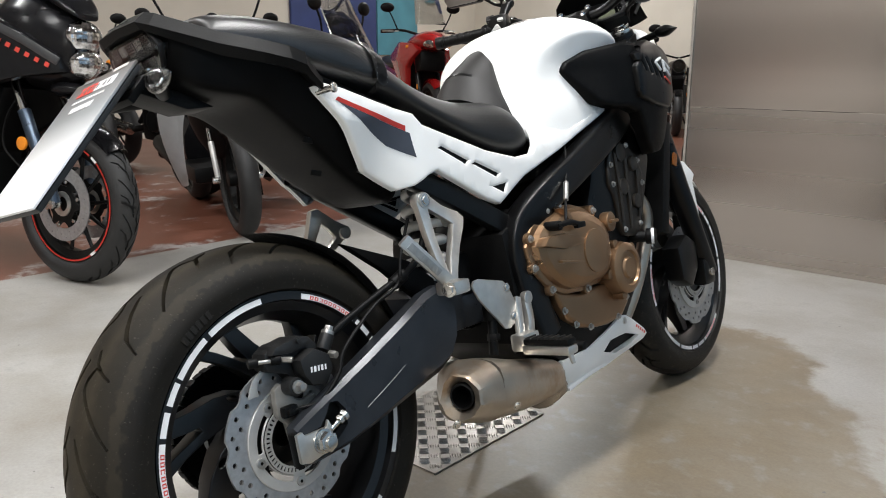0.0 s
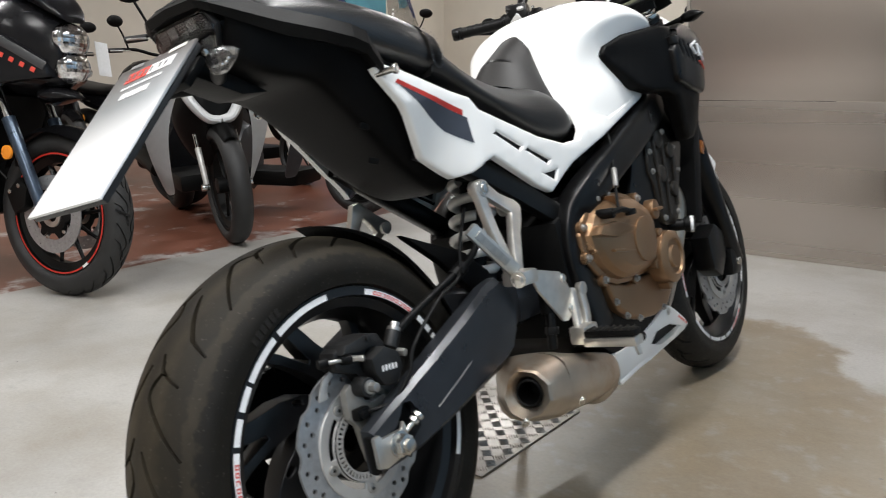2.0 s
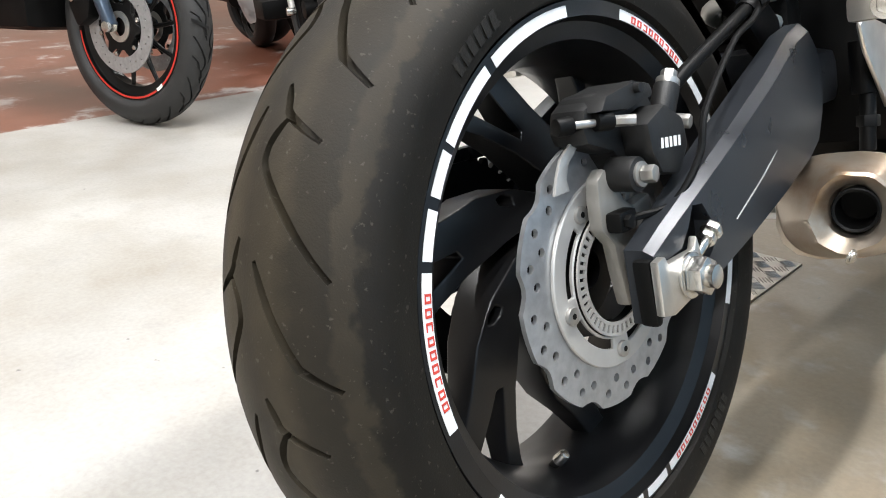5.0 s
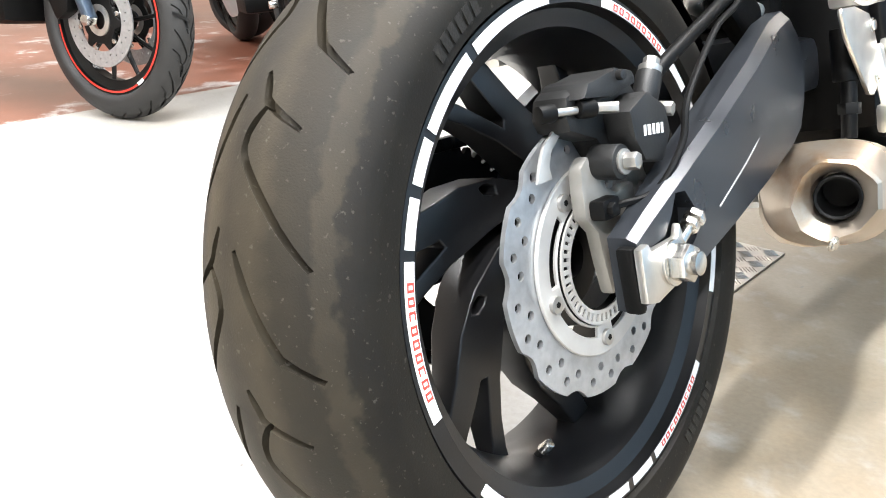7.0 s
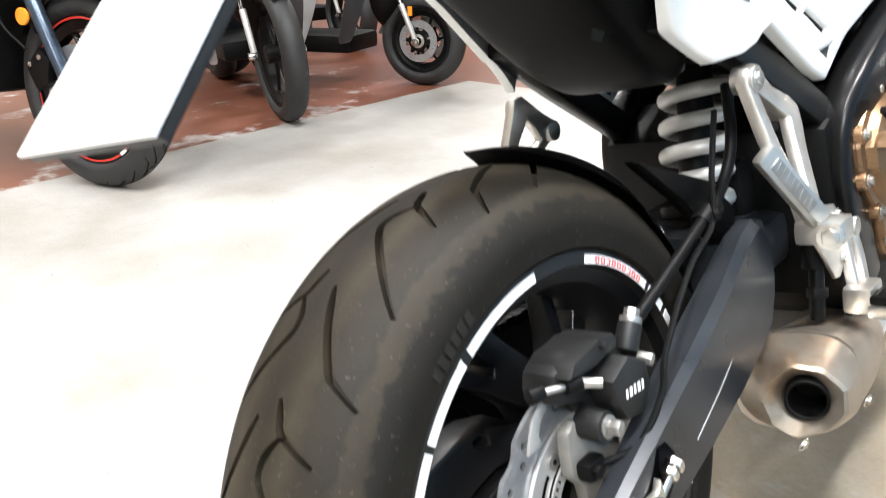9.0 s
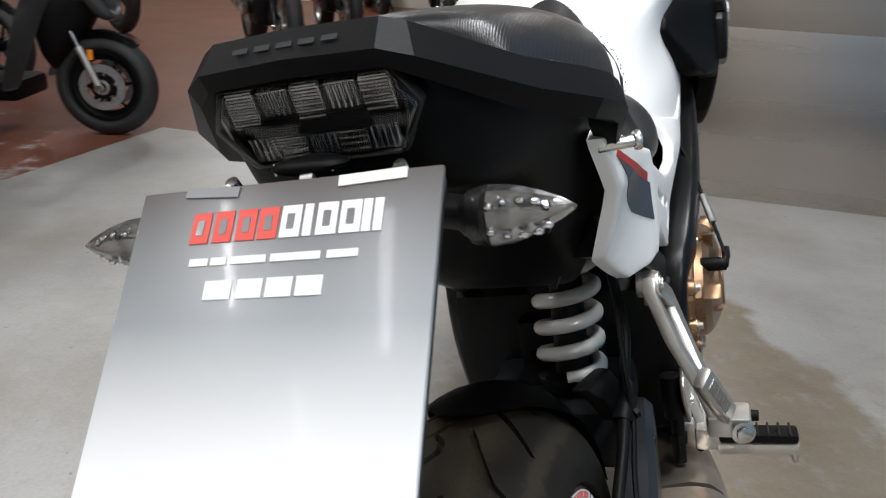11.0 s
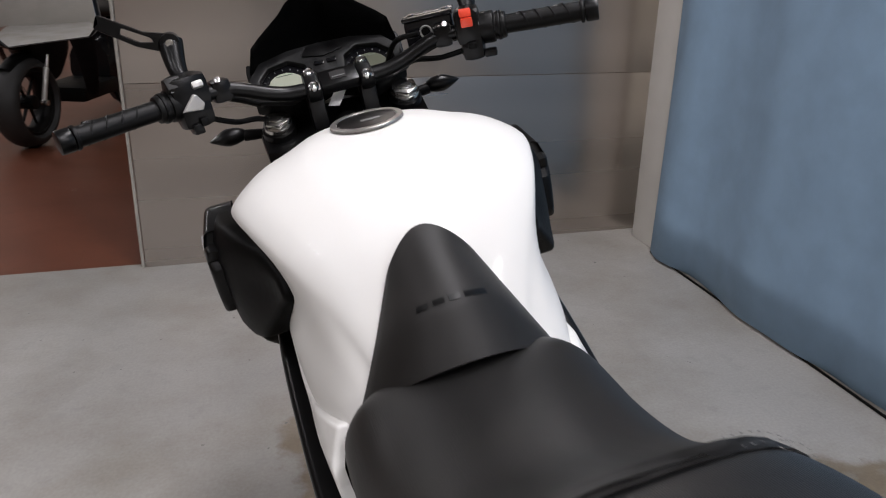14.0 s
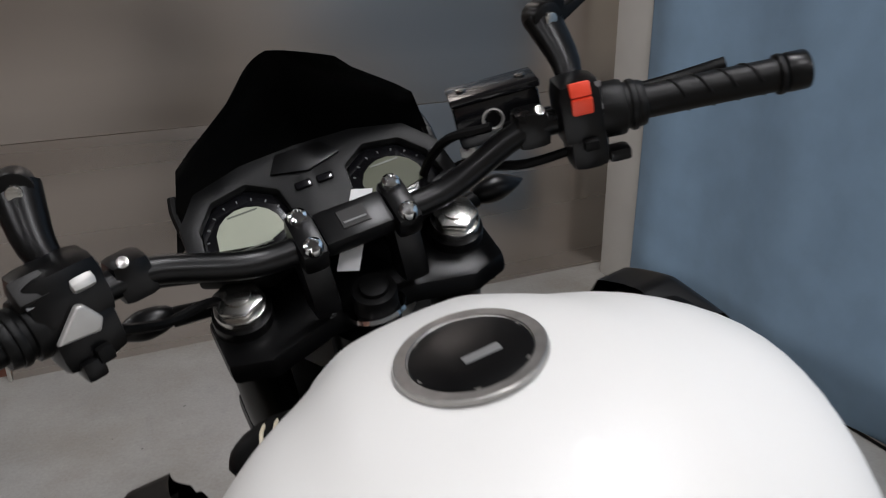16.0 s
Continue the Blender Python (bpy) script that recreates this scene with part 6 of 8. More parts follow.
# indicators: leaf-shaped lenses on rubber stems
for s in (1, -1):
    stem = part("indicator", join(rod((s * 0.03, -0.085, 0.868), (s * 0.100, -0.132, 0.870), 0.011, 0.010, 16, 0.002), rod((s * 0.096, -0.132, 0.870), (s * 0.112, -0.136, 0.870), 0.0125, 0.0155, 18, 0.002)), DEEP, bike, "clear-lens rear indicator on a rubber stem")
    IM = Matrix.Translation((s * 0.099, -0.138, 0.871)) @ Euler((0, 0, radians(-6 * s))).to_matrix().to_4x4()

    def leaf(k, segs):
        rings = []
        for x, h, d, dz in ((0.0, 0.010, 0.008, 0.0), (0.002, 0.0155, 0.012, -0.0005), (0.012, 0.0175, 0.015, -0.0005), (0.026, 0.0160, 0.014, 0.0), (0.040, 0.0115, 0.011, 0.001), (0.052, 0.0060, 0.007, 0.002), (0.060, 0.0012, 0.002, 0.0025)):
            rings.append([(s * (0.03 + (x - 0.03) * (0.5 + 0.5 * k)), d * k * math.cos(2 * math.pi * j / segs), dz + h * k * math.sin(2 * math.pi * j / segs)) for j in range(segs)])
        return loft(rings)
    b = leaf(1.0, 20)
    b.transform(IM)
    part("lens", b, LENS, stem, "clear leaf-shaped lens").visible_shadow = False
    b = leaf(0.86, 9)
    for v in b.verts:
        v.co.y = v.co.y * 0.75 + 0.0025
    b.transform(IM)
    part("reflector", b, LAMPCHROME, stem, angle=5)
    for i in range(14):
        a = radians(25 + 310 * i / 13)
        bb = ball((0, 0, 0), 0.0026, (1.2, 1, 1), 8, 6)
        bb.transform(IM @ Matrix.Translation((s * (0.026 - 0.022 * math.cos(a + math.pi)), -0.0085 + 0.003 * abs(math.cos(a)), 0.0115 * math.sin(a) * (0.75 + 0.25 * math.cos(a)))))
        part("diode", bb, CHROME, stem)

# --- front end ---
for s in (1, -1):
    T, L = Vector((s * 0.107, 1.190, 0.985)), Vector((s * 0.107, 1.478, 0.345))
    d = (L - T).normalized()
    fk = part("fork_leg", rod(T, T + d * 0.36, 0.027, segs=28, w=0.002), SATIN, bike, "black telescopic fork leg")
    part("fork_slider", rod(T + d * 0.30, L + d * 0.05, 0.031, 0.028, 28, 0.003), SATIN, fk)
    part("fork_stanchion", rod(T + d * 0.26, T + d * 0.40, 0.0205, segs=24), CHROME, fk)
    part("fork_cap", join(rod(T - d * 0.010, T, 0.0235, segs=36, w=0.002), rod(T - d * 0.020, T - d * 0.010, 0.0235, 0.020, segs=6, w=0.003), rod(T - d * 0.022, T - d * 0.019, 0.012, segs=20, w=0.001)), STEEL, fk, "bare aluminium fork cap")
    part("axle_clamp", box((0.045, 0.07, 0.08), (s * 0.105, 1.475, 0.305), 0.015), SATIN, fk)
    cp = part("front_caliper", prism([(1.30, 0.40), (1.36, 0.43), (1.41, 0.40), (1.41, 0.33), (1.36, 0.28), (1.31, 0.31)], s * 0.070, s * 0.125, 0.010, 2), SATIN, bike, "black front brake caliper")
    part("front_axle", rod((s * 0.09, 1.475, 0.302), (s * 0.135, 1.475, 0.302), 0.012, segs=18, w=0.002), STEEL, fk)
    part("front_reflector", box((0.006, 0.022, 0.036), (s * 0.136, 1.325, 0.64), 0.003, (-24, 0, 0)), DIMAMBER, fk, "amber side reflector")
tri = [(-0.136, 1.155), (-0.10, 1.145), (-0.04, 1.16), (0.04, 1.16), (0.10, 1.145), (0.136, 1.155), (0.138, 1.205), (0.10, 1.232), (0.0, 1.245), (-0.10, 1.232), (-0.138, 1.205)]


def flat_plate(poly, z0, z1, w, slope=0.0):
    bm = bmesh.new()
    lo = [bm.verts.new((x, y, z0 + slope * (y - 1.19))) for x, y in poly]
    hi = [bm.verts.new((x, y, z1 + slope * (y - 1.19))) for x, y in poly]
    n = len(lo)
    for k in range(n):
        bm.faces.new((lo[k], lo[(k + 1) % n], hi[(k + 1) % n], hi[k]))
    bm.faces.new(lo)
    bm.faces.new(hi)
    bmesh.ops.recalc_face_normals(bm, faces=bm.faces)
    return bevel_all(bm, w, 2)


part("top_yoke", flat_plate(tri, 0.952, 0.972, 0.005, 0.42), SATIN, bike, "black top yoke")
part("lower_yoke", flat_plate([(x, y + 0.09) for x, y in tri], 0.76, 0.80, 0.008, 0.42), SATIN, bike)
ig = part("ignition_lock", join(rod((0, 1.145, 0.955), (0, 1.135, 0.985), 0.020, segs=28, w=0.002), rod((0, 1.136, 0.983), (0, 1.133, 0.99), 0.013, segs=20, w=0.002)), DEEP, bike, "ignition lock with a chrome ring")
part("lock_ring", lathe([(0, 0.028), (0.004, 0.027), (0.004, 0.0205), (0, 0.020)], (0, 0, 0), 36, True), CHROME, ig).matrix_local = Matrix.Translation((0, 1.144, 0.960)) @ Euler((radians(18), radians(-90), 0)).to_matrix().to_4x4()
def placed(bm, m):
    bm.transform(m)
    return bm


# handlebar
bar = part("handlebar", tube([(-0.386, 1.044, 1.074), (-0.30, 1.084, 1.074), (-0.23, 1.113, 1.075), (-0.185, 1.128, 1.075), (-0.155, 1.135, 1.070), (-0.095, 1.139, 1.047), (-0.05, 1.140, 1.042), (0.05, 1.140, 1.042), (0.095, 1.139, 1.047), (0.155, 1.135, 1.070), (0.185, 1.128, 1.075), (0.23, 1.113, 1.075), (0.30, 1.084, 1.074), (0.386, 1.044, 1.074)], 0.0116, 8, 16), SATIN, bike, "black tapered steel handlebar")
CM = Matrix.Translation((0, 1.141, 1.044)) @ Euler((radians(31), 0, 0)).to_matrix().to_4x4()
for s in (1, -1):
    b = box((0.024, 0.050, 0.026), (s * 0.042, 0, 0.002), 0.007)
    b.transform(CM)
    cl = part("bar_clamp", join(b, box((0.026, 0.034, 0.06), (s * 0.042, 1.150, 1.005), 0.008)), SATIN, bike, "black handlebar clamp")
    for y in (-0.0165, 0.0165):
        b = join(lathe([(0.0, 0.0085), (0.004, 0.0085), (0.007, 0.0075), (0.0085, 0.005), (0.0065, 0.004), (0.0065, 0.0)], (0, 0, 0), 24))
        b.transform(CM @ Matrix.Translation((s * 0.042, y, 0.0125)) @ Euler((0, radians(-90), 0)).to_matrix().to_4x4())
        part("clamp_bolt", b, CHROME, cl, "bright socket-head screw")
    gr = part("grip", tube([(s * 0.378, 1.0475, 1.074), (s * 0.32, 1.0745, 1.074), (s * 0.262, 1.100, 1.0743)], 0.0148, 6, 20), GRIPRUBBER, bike, "black rubber grip with slanting ribs")
    axis = (Vector((s * 0.378, 1.0475, 1.074)) - Vector((s * 0.262, 1.100, 1.0743)))
    side, upv = axis.normalized().cross(Vector((0, 0, 1))), Vector((0, 0, 1))
    for i in range(4):
        c = Vector((s * 0.262, 1.100, 1.0743)) + axis * (0.24 + 0.17 * i)
        rib = [c + axis * (0.16 * k / 5 - 0.08) + (side * math.cos(radians(35 * k)) * -s + upv * math.sin(radians(35 * k))) * 0.0148 for k in range(6)]
        part("grip_rib", tube(rib, 0.0012, 2, 6), GRIPRUBBER, gr)
        rib = [c + axis * (0.16 * k / 3 - 0.04) + (side * math.cos(radians(-35 * k)) * -s + upv * math.sin(radians(-35 * k))) * 0.0148 for k in range(4)]
        part("grip_rib", tube(rib, 0.0010, 2, 6), GRIPRUBBER, gr)
    E0 = Vector((s * 0.378, 1.0475, 1.074))
    dr = axis.normalized()
    part("grip_lip", rod(E0 - dr * 0.006, E0, 0.0178, segs=24, w=0.002), GRIPRUBBER, gr)
    part("bar_end", rod(E0 + dr * 0.001, E0 + dr * 0.021, 0.0172, segs=28, w=0.003), SATIN, gr, "black bar end weight")
    part("grip_flange", join(rod(E0 - axis * 1.0, E0 - axis * 0.94, 0.021, 0.0195, 24, 0.002), rod(E0 - axis * 1.05, E0 - axis * 1.0, 0.0225, segs=24, w=0.002), rod(E0 - axis * 1.10, E0 - axis * 1.04, 0.0205, segs=24, w=0.002), rod(E0 - axis * 1.28, E0 - axis * 1.08, 0.0245, segs=24, w=0.004)), GRIPRUBBER, gr)
    # lever and its perch
    part("lever", tube([(s * 0.185, 1.165, 1.066), (s * 0.24, 1.172, 1.062), (s * 0.32, 1.140, 1.066), (s * 0.372, 1.108, 1.076)], [0.0075, 0.0052], 6, 10, 1.4), SATIN, bike, "black brake lever" if s > 0 else "black clutch lever")
    part("perch", join(box((0.030, 0.034, 0.034), (s * 0.176, 1.136, 1.074), 0.008, (0, 0, -s * 16)), box((0.026, 0.036, 0.018), (s * 0.178, 1.156, 1.066), 0.006)), SATIN, bike, "black lever perch")
    part("perch_bolt", rod((s * 0.176, 1.118, 1.091), (s * 0.176, 1.114, 1.094), 0.0048, segs=12, w=0.001), STEEL, bike)
    # switch gear: two moulded half shells round the bar
    if s > 0:
        sw = part("switch_housing", join(box((0.040, 0.050, 0.058), (0.214, 1.118, 1.083), 0.013, (0, 0, -20)), box((0.036, 0.042, 0.04), (0.216, 1.114, 1.050), 0.012, (0, 0, -20)), box((0.02, 0.02, 0.012), (0.238, 1.098, 1.038), 0.004, (0, 0, -20))), SATIN, bike, "black switch housing")
        part("stop_switch", join(box((0.0185, 0.012, 0.013), (0.2065, 1.0985, 1.1045), 0.0025, (-16, 0, -20)), box((0.0185, 0.012, 0.015), (0.2065, 1.0975, 1.0915), 0.0025, (8, 0, -20))), SAFETY, sw, "bright red stop switch")
        part("start_button", box((0.014, 0.010, 0.010), (0.209, 1.094, 1.056), 0.003, (10, 0, -20)), DEEP, sw)
        for z in (1.106, 1.086):
            part("print", box((0.005, 0.0006, 0.005), (0.2215, 1.0925, z), 0.0, (0, 0, -20)), GREYPRINT, sw, "pale switch symbol bar")
    else:
        sw = part("switch_housing", join(box((0.058, 0.050, 0.050), (-0.222, 1.116, 1.088), 0.013, (0, 0, 20)), box((0.050, 0.044, 0.044), (-0.220, 1.113, 1.056), 0.013, (0, 0, 20)), box((0.016, 0.024, 0.016), (-0.222, 1.096, 1.036), 0.004, (0, 0, 20))), SATIN, bike, "black switch housing")
        part("dip_switch", box((0.024, 0.020, 0.020), (-0.236, 1.098, 1.102), 0.004, (-38, 0, 20)), PADGREY, sw, "dark grey dip switch")
        for dx, dz in ((0.0, 0.004), (0.0, -0.004)):
            part("print", box((0.009, 0.0006, 0.0028), (-0.236, 1.0875, 1.100 + dz), 0.0, (-38, 0, 20)), GREYPRINT, sw, "pale switch symbol bar")
        b = box((0.018, 0.012, 0.011), (-0.204, 1.098, 1.096), 0.0045, (-30, 0, 20))
        part("mode_button", b, CARRIER, sw, "light grey round button")
        b = prism([(-0.016, -0.010), (0.014, -0.011), (0.018, -0.002), (0.008, 0.012), (0.003, 0.013)], 0.0, 0.008, 0.003, 3)
        part("horn_button", b, CARRIER, sw, "grey horn button").matrix_local = Matrix.Translation((-0.219, 1.092, 1.073)) @ Euler((radians(-6), 0, radians(-70))).to_matrix().to_4x4()
        part("indicator_switch", box((0.012, 0.010, 0.012), (-0.209, 1.090, 1.044), 0.003, (0, 0, 20)), DEEP, sw)
        for dx in (0.0, 0.014):
            part("print", box((0.005, 0.0006, 0.004), (-0.232 + dx, 1.089 + dx * 0.36, 1.055), 0.0, (0, 0, 20)), GREYPRINT, sw, "pale switch symbol bar")
    # mirror
    J = Vector((s * 0.2263, 1.176, 1.153))
    mr_ob = part("mirror", join(tube([(s * 0.215, 1.128, 1.085), (s * 0.226, 1.145, 1.115), J], [0.009, 0.019, 0.011], 4, 14, 0.7)), SATIN, bike, "black folding rear-view mirror")
    part("joint_screw", rod(J + Vector((0, -0.018, 0.0)), J + Vector((0, -0.012, 0)), 0.006, segs=16, w=0.001), STEEL, mr_ob)
    part("mirror_joint", rod(J + Vector((0, -0.013, 0)), J + Vector((0, 0.013, 0)), 0.0145, segs=20, w=0.003), SATIN, mr_ob)
    arm = prism([(-0.013, -0.010), (-0.012, 0.009), (0.0, 0.013), (0.032, 0.023), (0.088, 0.061), (0.098, 0.043), (0.046, 0.004), (0.012, -0.012)], -0.006, 0.006, 0.002, 2, [[(0.022, 0.005), (0.024, 0.012), (0.060, 0.035), (0.064, 0.026), (0.040, 0.009)]])
    arm.transform(Matrix.Translation(J) @ Euler((0, 0, radians(-90 * s))).to_matrix().to_4x4())
    part("mirror_arm", arm, SATIN, mr_ob, "slotted black mirror arm")
    gpoly = [(0.083, 0.046), (0.078, 0.088), (0.100, 0.110), (0.195, 0.122), (0.236, 0.074), (0.216, 0.042), (0.102, 0.031)]
    for nm, y0, y1, k, mat in (("mirror_shell", -0.003, 0.022, 1.0, SATIN), ("mirror_glass", -0.006, -0.004, 0.94, MIRROR)):
        bm = bmesh.new()
        cxm, czm = 0.150, 0.075
        lo = [bm.verts.new((J.x + s * (cxm + (x - cxm) * k), J.y + y0, J.z + czm + (z - czm) * k)) for x, z in gpoly]
        hi = [bm.verts.new((J.x + s * (cxm + (x - cxm) * k), J.y + y1, J.z + czm + (z - czm) * k)) for x, z in gpoly]
        n6 = len(lo)
        for kk in range(n6):
            bm.faces.new((lo[kk], lo[(kk + 1) % n6], hi[(kk + 1) % n6], hi[kk]))
        bm.faces.new(lo)
        bm.faces.new(hi)
        bmesh.ops.recalc_face_normals(bm, faces=bm.faces)
        bevel_all(bm, 0.006 if nm == "mirror_shell" else 0.0004, 3)
        part(nm, bm, mat, mr_ob)
    # front indicator
    fi = part("front_indicator", rod((s * 0.11, 1.262, 0.962), (s * 0.165, 1.262, 0.970), 0.008, 0.010, 14, 0.002), DEEP, bike, "front indicator on a black stem")
    b = ball((s * 0.190, 1.262, 0.973), 1, (0.033, 0.015, 0.015))
    for v in b.verts:
        v.co.z = 0.973 + (v.co.z - 0.973) * (1 - 0.8 * max(0, (s * v.co.x - 0.190) / 0.033) ** 1.5)
    part("shell", b, SATIN, fi)
b = box((0.062, 0.036, 0.020), (0, 0, 0.003), 0.005)
b.transform(CM)
bb_ob = part("bar_bridge", b, SATIN, bike, "black bar clamp bridge")
b = box((0.024, 0.018, 0.0012), (0, 0, 0.0134), 0.0)
b.transform(CM)
part("bridge_badge", b, PADGREY, bb_ob)
b = box((0.020, 0.0016, 0.0008), (0, -0.004, 0.0145), 0.0)
b.transform(CM)
part("print", b, GREYPRINT, bb_ob, "pale line on the badge")
part("paper_tag", box((0.020, 0.085, 0.0008), (0.006, 1.166, 1.030), 0.0, (30, 4, -36)), TAPE, bike, "white paper tag hung on the bar")
# brake fluid reservoir
RM = Matrix.Translation((0.172, 1.190, 1.078)) @ Euler((0, radians(-2), radians(-20))).to_matrix().to_4x4()
rs = part("brake_reservoir", placed(box((0.080, 0.044, 0.042), (0, 0, 0), 0.005), RM), GLOSSBLACK, bike, "black brake fluid reservoir")
part("reservoir_lid", placed(box((0.083, 0.049, 0.007), (0, 0, 0.0245), 0.002), RM), GLOSSBLACK, rs)
for sx in (-0.028, 0.028):
    part("lid_screw", placed(rod((sx, 0, 0.028), (sx, 0, 0.0305), 0.005, segs=14, w=0.0008), RM), STEEL, rs)
part("sight_glass", placed(lathe([(0.0, 0.0105), (0.003, 0.0105), (0.0035, 0.009), (0.0015, 0.0075), (0.0015, 0.0)], (0, 0, 0), 28), RM @ Matrix.Translation((-0.006, -0.0205, 0.002)) @ Euler((0, 0, radians(-90))).to_matrix().to_4x4()), CARRIER, rs, "round sight glass")
part("sight_pane", placed(rod((-0.006, -0.021, 0.002), (-0.006, -0.0232, 0.002), 0.0068, segs=20), RM), DEEP, rs)
part("banjo", placed(join(rod((-0.03, -0.01, -0.03), (-0.03, -0.01, -0.012), 0.008, segs=14, w=0.001), rod((-0.042, -0.012, -0.026), (-0.026, -0.012, -0.026), 0.006, segs=6, w=0.001)), RM), CARRIER, rs, "hose fitting")
# cables in front of the bars
for k, pts in enumerate(([(0.19, 1.13, 1.07), (0.15, 1.17, 1.05), (0.11, 1.22, 1.02), (0.07, 1.26, 0.93)], [(0.14, 1.14, 1.085), (0.105, 1.17, 1.075), (0.09, 1.22, 1.02), (0.08, 1.27, 0.92)], [(-0.19, 1.13, 1.07), (-0.14, 1.17, 1.04), (-0.10, 1.22, 1.0), (-0.06, 1.26, 0.90)], [(-0.22, 1.12, 1.05), (-0.17, 1.15, 1.02), (-0.12, 1.19, 1.0), (-0.08, 1.24, 0.92)], [(0.22, 1.11, 1.05), (0.17, 1.14, 1.04), (0.12, 1.20, 1.03), (0.09, 1.25, 0.95)])):
    part("cable", tube(pts, 0.0045, 7, 8), DEEP, bike, "black control cable")
# instrument panel
DM = Matrix.Translation((-0.005, 1.235, 1.045)) @ Euler((radians(34), 0, 0)).to_matrix().to_4x4()


ds = part("instrument_panel", placed(flat_plate([(-0.128, 1.15), (-0.105, 1.21), (-0.05, 1.235), (0.0, 1.24), (0.05, 1.235), (0.105, 1.21), (0.128, 1.15), (0.07, 1.125), (0.0, 1.15), (-0.07, 1.125)], 0.0, 0.03, 0.006), Matrix.Translation((0, 0, 0)) @ DM @ Matrix.Translation((0, -1.19, -0.02))), DEEP, bike, "black instrument panel with two green-grey displays")
DP = DM @ Matrix.Translation((0, -1.19, 0))
for s in (1, -1):
    face = flat_plate([(s * 0.024, 1.158), (s * 0.040, 1.207), (s * 0.075, 1.218), (s * 0.107, 1.192), (s * 0.114, 1.153), (s * 0.06, 1.138)], 0.0100, 0.0118, 0.0004)
    part("display_face", placed(face, DP), GLOSSBLACK, ds, "gloss black dial face")
    arc = [(s * (0.070 + 0.030 * math.cos(radians(a))), 1.166 + 0.030 * math.sin(radians(a))) for a in range(0, 181, 20)]
    lcd = flat_plate([(s * 0.101, 1.160), *arc, (s * 0.041, 1.160), (s * 0.062, 1.151)], 0.0120, 0.0132, 0.0)
    dsp = part("display", placed(lcd, DP), LCD if s < 0 else LCDOFF, ds, "pale green liquid crystal display")
    for i in range(9):
        a = radians(10 + 20 * i)
        c, q = Vector((s * (0.070 + 0.036 * math.cos(a)), 1.166 + 0.037 * math.sin(a), 0.0124)), Vector((s * (0.070 + 0.0385 * math.cos(a)), 1.166 + 0.0395 * math.sin(a), 0.0124))
        part("scale_mark", placed(rod(c, q, 0.0006, segs=6), DP), GREYPRINT, dsp)
    for k, (x, y, wd, h) in enumerate(((0.070, 1.190, 0.028, 0.0015), (0.070, 1.152, 0.030, 0.0015))):
        part("digit_bar", placed(box((wd, h, 0.0006), (s * x, y, 0.0134), 0.0), DP), LCDDARK, dsp)
    part("panel_button", placed(box((0.016, 0.008, 0.006), (s * 0.0105, 0.000, 0.022), 0.002), DM), GLOSSBLACK, ds)
# one moulded cover with two windows
TURN = Matrix(((0, 1, 0, 0), (0, 0, 1, 0), (1, 0, 0, 0), (0, 0, 0, 1)))
window = [(0.027, 1.152), (0.033, 1.196), (0.058, 1.213), (0.092, 1.206), (0.110, 1.182), (0.113, 1.153), (0.070, 1.137)]
outline = [(-0.128, 1.140), (-0.126, 1.19), (-0.104, 1.222), (-0.055, 1.236), (0.0, 1.239), (0.055, 1.236), (0.104, 1.222), (0.126, 1.19), (0.128, 1.140), (0.07, 1.122), (0.0, 1.148), (-0.07, 1.122)]
part("panel_cover", placed(prism(outline, 0.011, 0.022, 0.003, 2, [window, [(-x, y) for x, y in window]]), DP @ TURN), COVERGREY, ds, "dark grey moulded instrument cover")
part("panel_plate", placed(prism([(-0.034, 1.212), (-0.022, 1.232), (0.022, 1.232), (0.034, 1.212), (0.0, 1.203)], 0.0215, 0.0245, 0.001), DP @ TURN), SATIN, ds)
for s in (1, -1):
    part("screen_stay", tube([(s * 0.125, 1.235, 1.03), (s * 0.128, 1.262, 1.06), (s * 0.125, 1.275, 1.075)], 0.005, 4, 8), SATIN, bike, "black screen stay")
# flyscreen
scr_rings = []
for k in range(11):
    t = k / 10
    z = 1.020 + 0.155 * t
    w = 0.140 * (1 - 0.30 * t - 0.42 * max(0, t - 0.62) / 0.38) if t < 1 else 0.045
    ring = []
    for j in range(13):
        u = -1 + j / 6
        ring.append((w * u, 1.36 - 0.085 * abs(u) ** 1.7 - 0.05 * t - 0.02 * t * (1 - abs(u)), z - 0.010 * abs(u) * t))
    scr_rings.append(ring)
bm = loft(scr_rings, False, False)
bmesh.ops.solidify(bm, geom=bm.faces[:], thickness=0.003)
part("flyscreen", bm, DEEP, bike, "black flyscreen", angle=60)
hl = []
for y, w, h in ((1.26, 0.095, 0.075), (1.33, 0.115, 0.100), (1.40, 0.108, 0.095), (1.43, 0.085, 0.075)):
    hl.append((y, [(0, 0.93 + h), (w * 0.7, 0.93 + h * 0.9), (w, 0.93 + h * 0.3), (w * 0.9, 0.93 - h * 0.4), (w * 0.5, 0.93 - h), (0, 0.93 - h * 1.1)]))
hd = part("headlamp", body(hl, 1), WHITE, bike, "headlamp in a white cowl")
part("lens", ball((0, 1.425, 0.93), 1, (0.075, 0.02, 0.065)), LENS, hd)
# front mudguard
fg = []
for i in range(13):
    t = i / 12
    a = radians(128 - 108 * t)
    r = 0.315
    hw = 0.03 + 0.042 * math.sin(math.pi * min(1, t * 1.15 + 0.12)) ** 0.6
    fg.append([(hw * u, FRONT[1] + (r - 0.035 * abs(u) ** 2.4) * math.cos(a), FRONT[2] + (r - 0.035 * abs(u) ** 2.4) * math.sin(a)) for u in (-1 + j / 5 for j in range(11))])
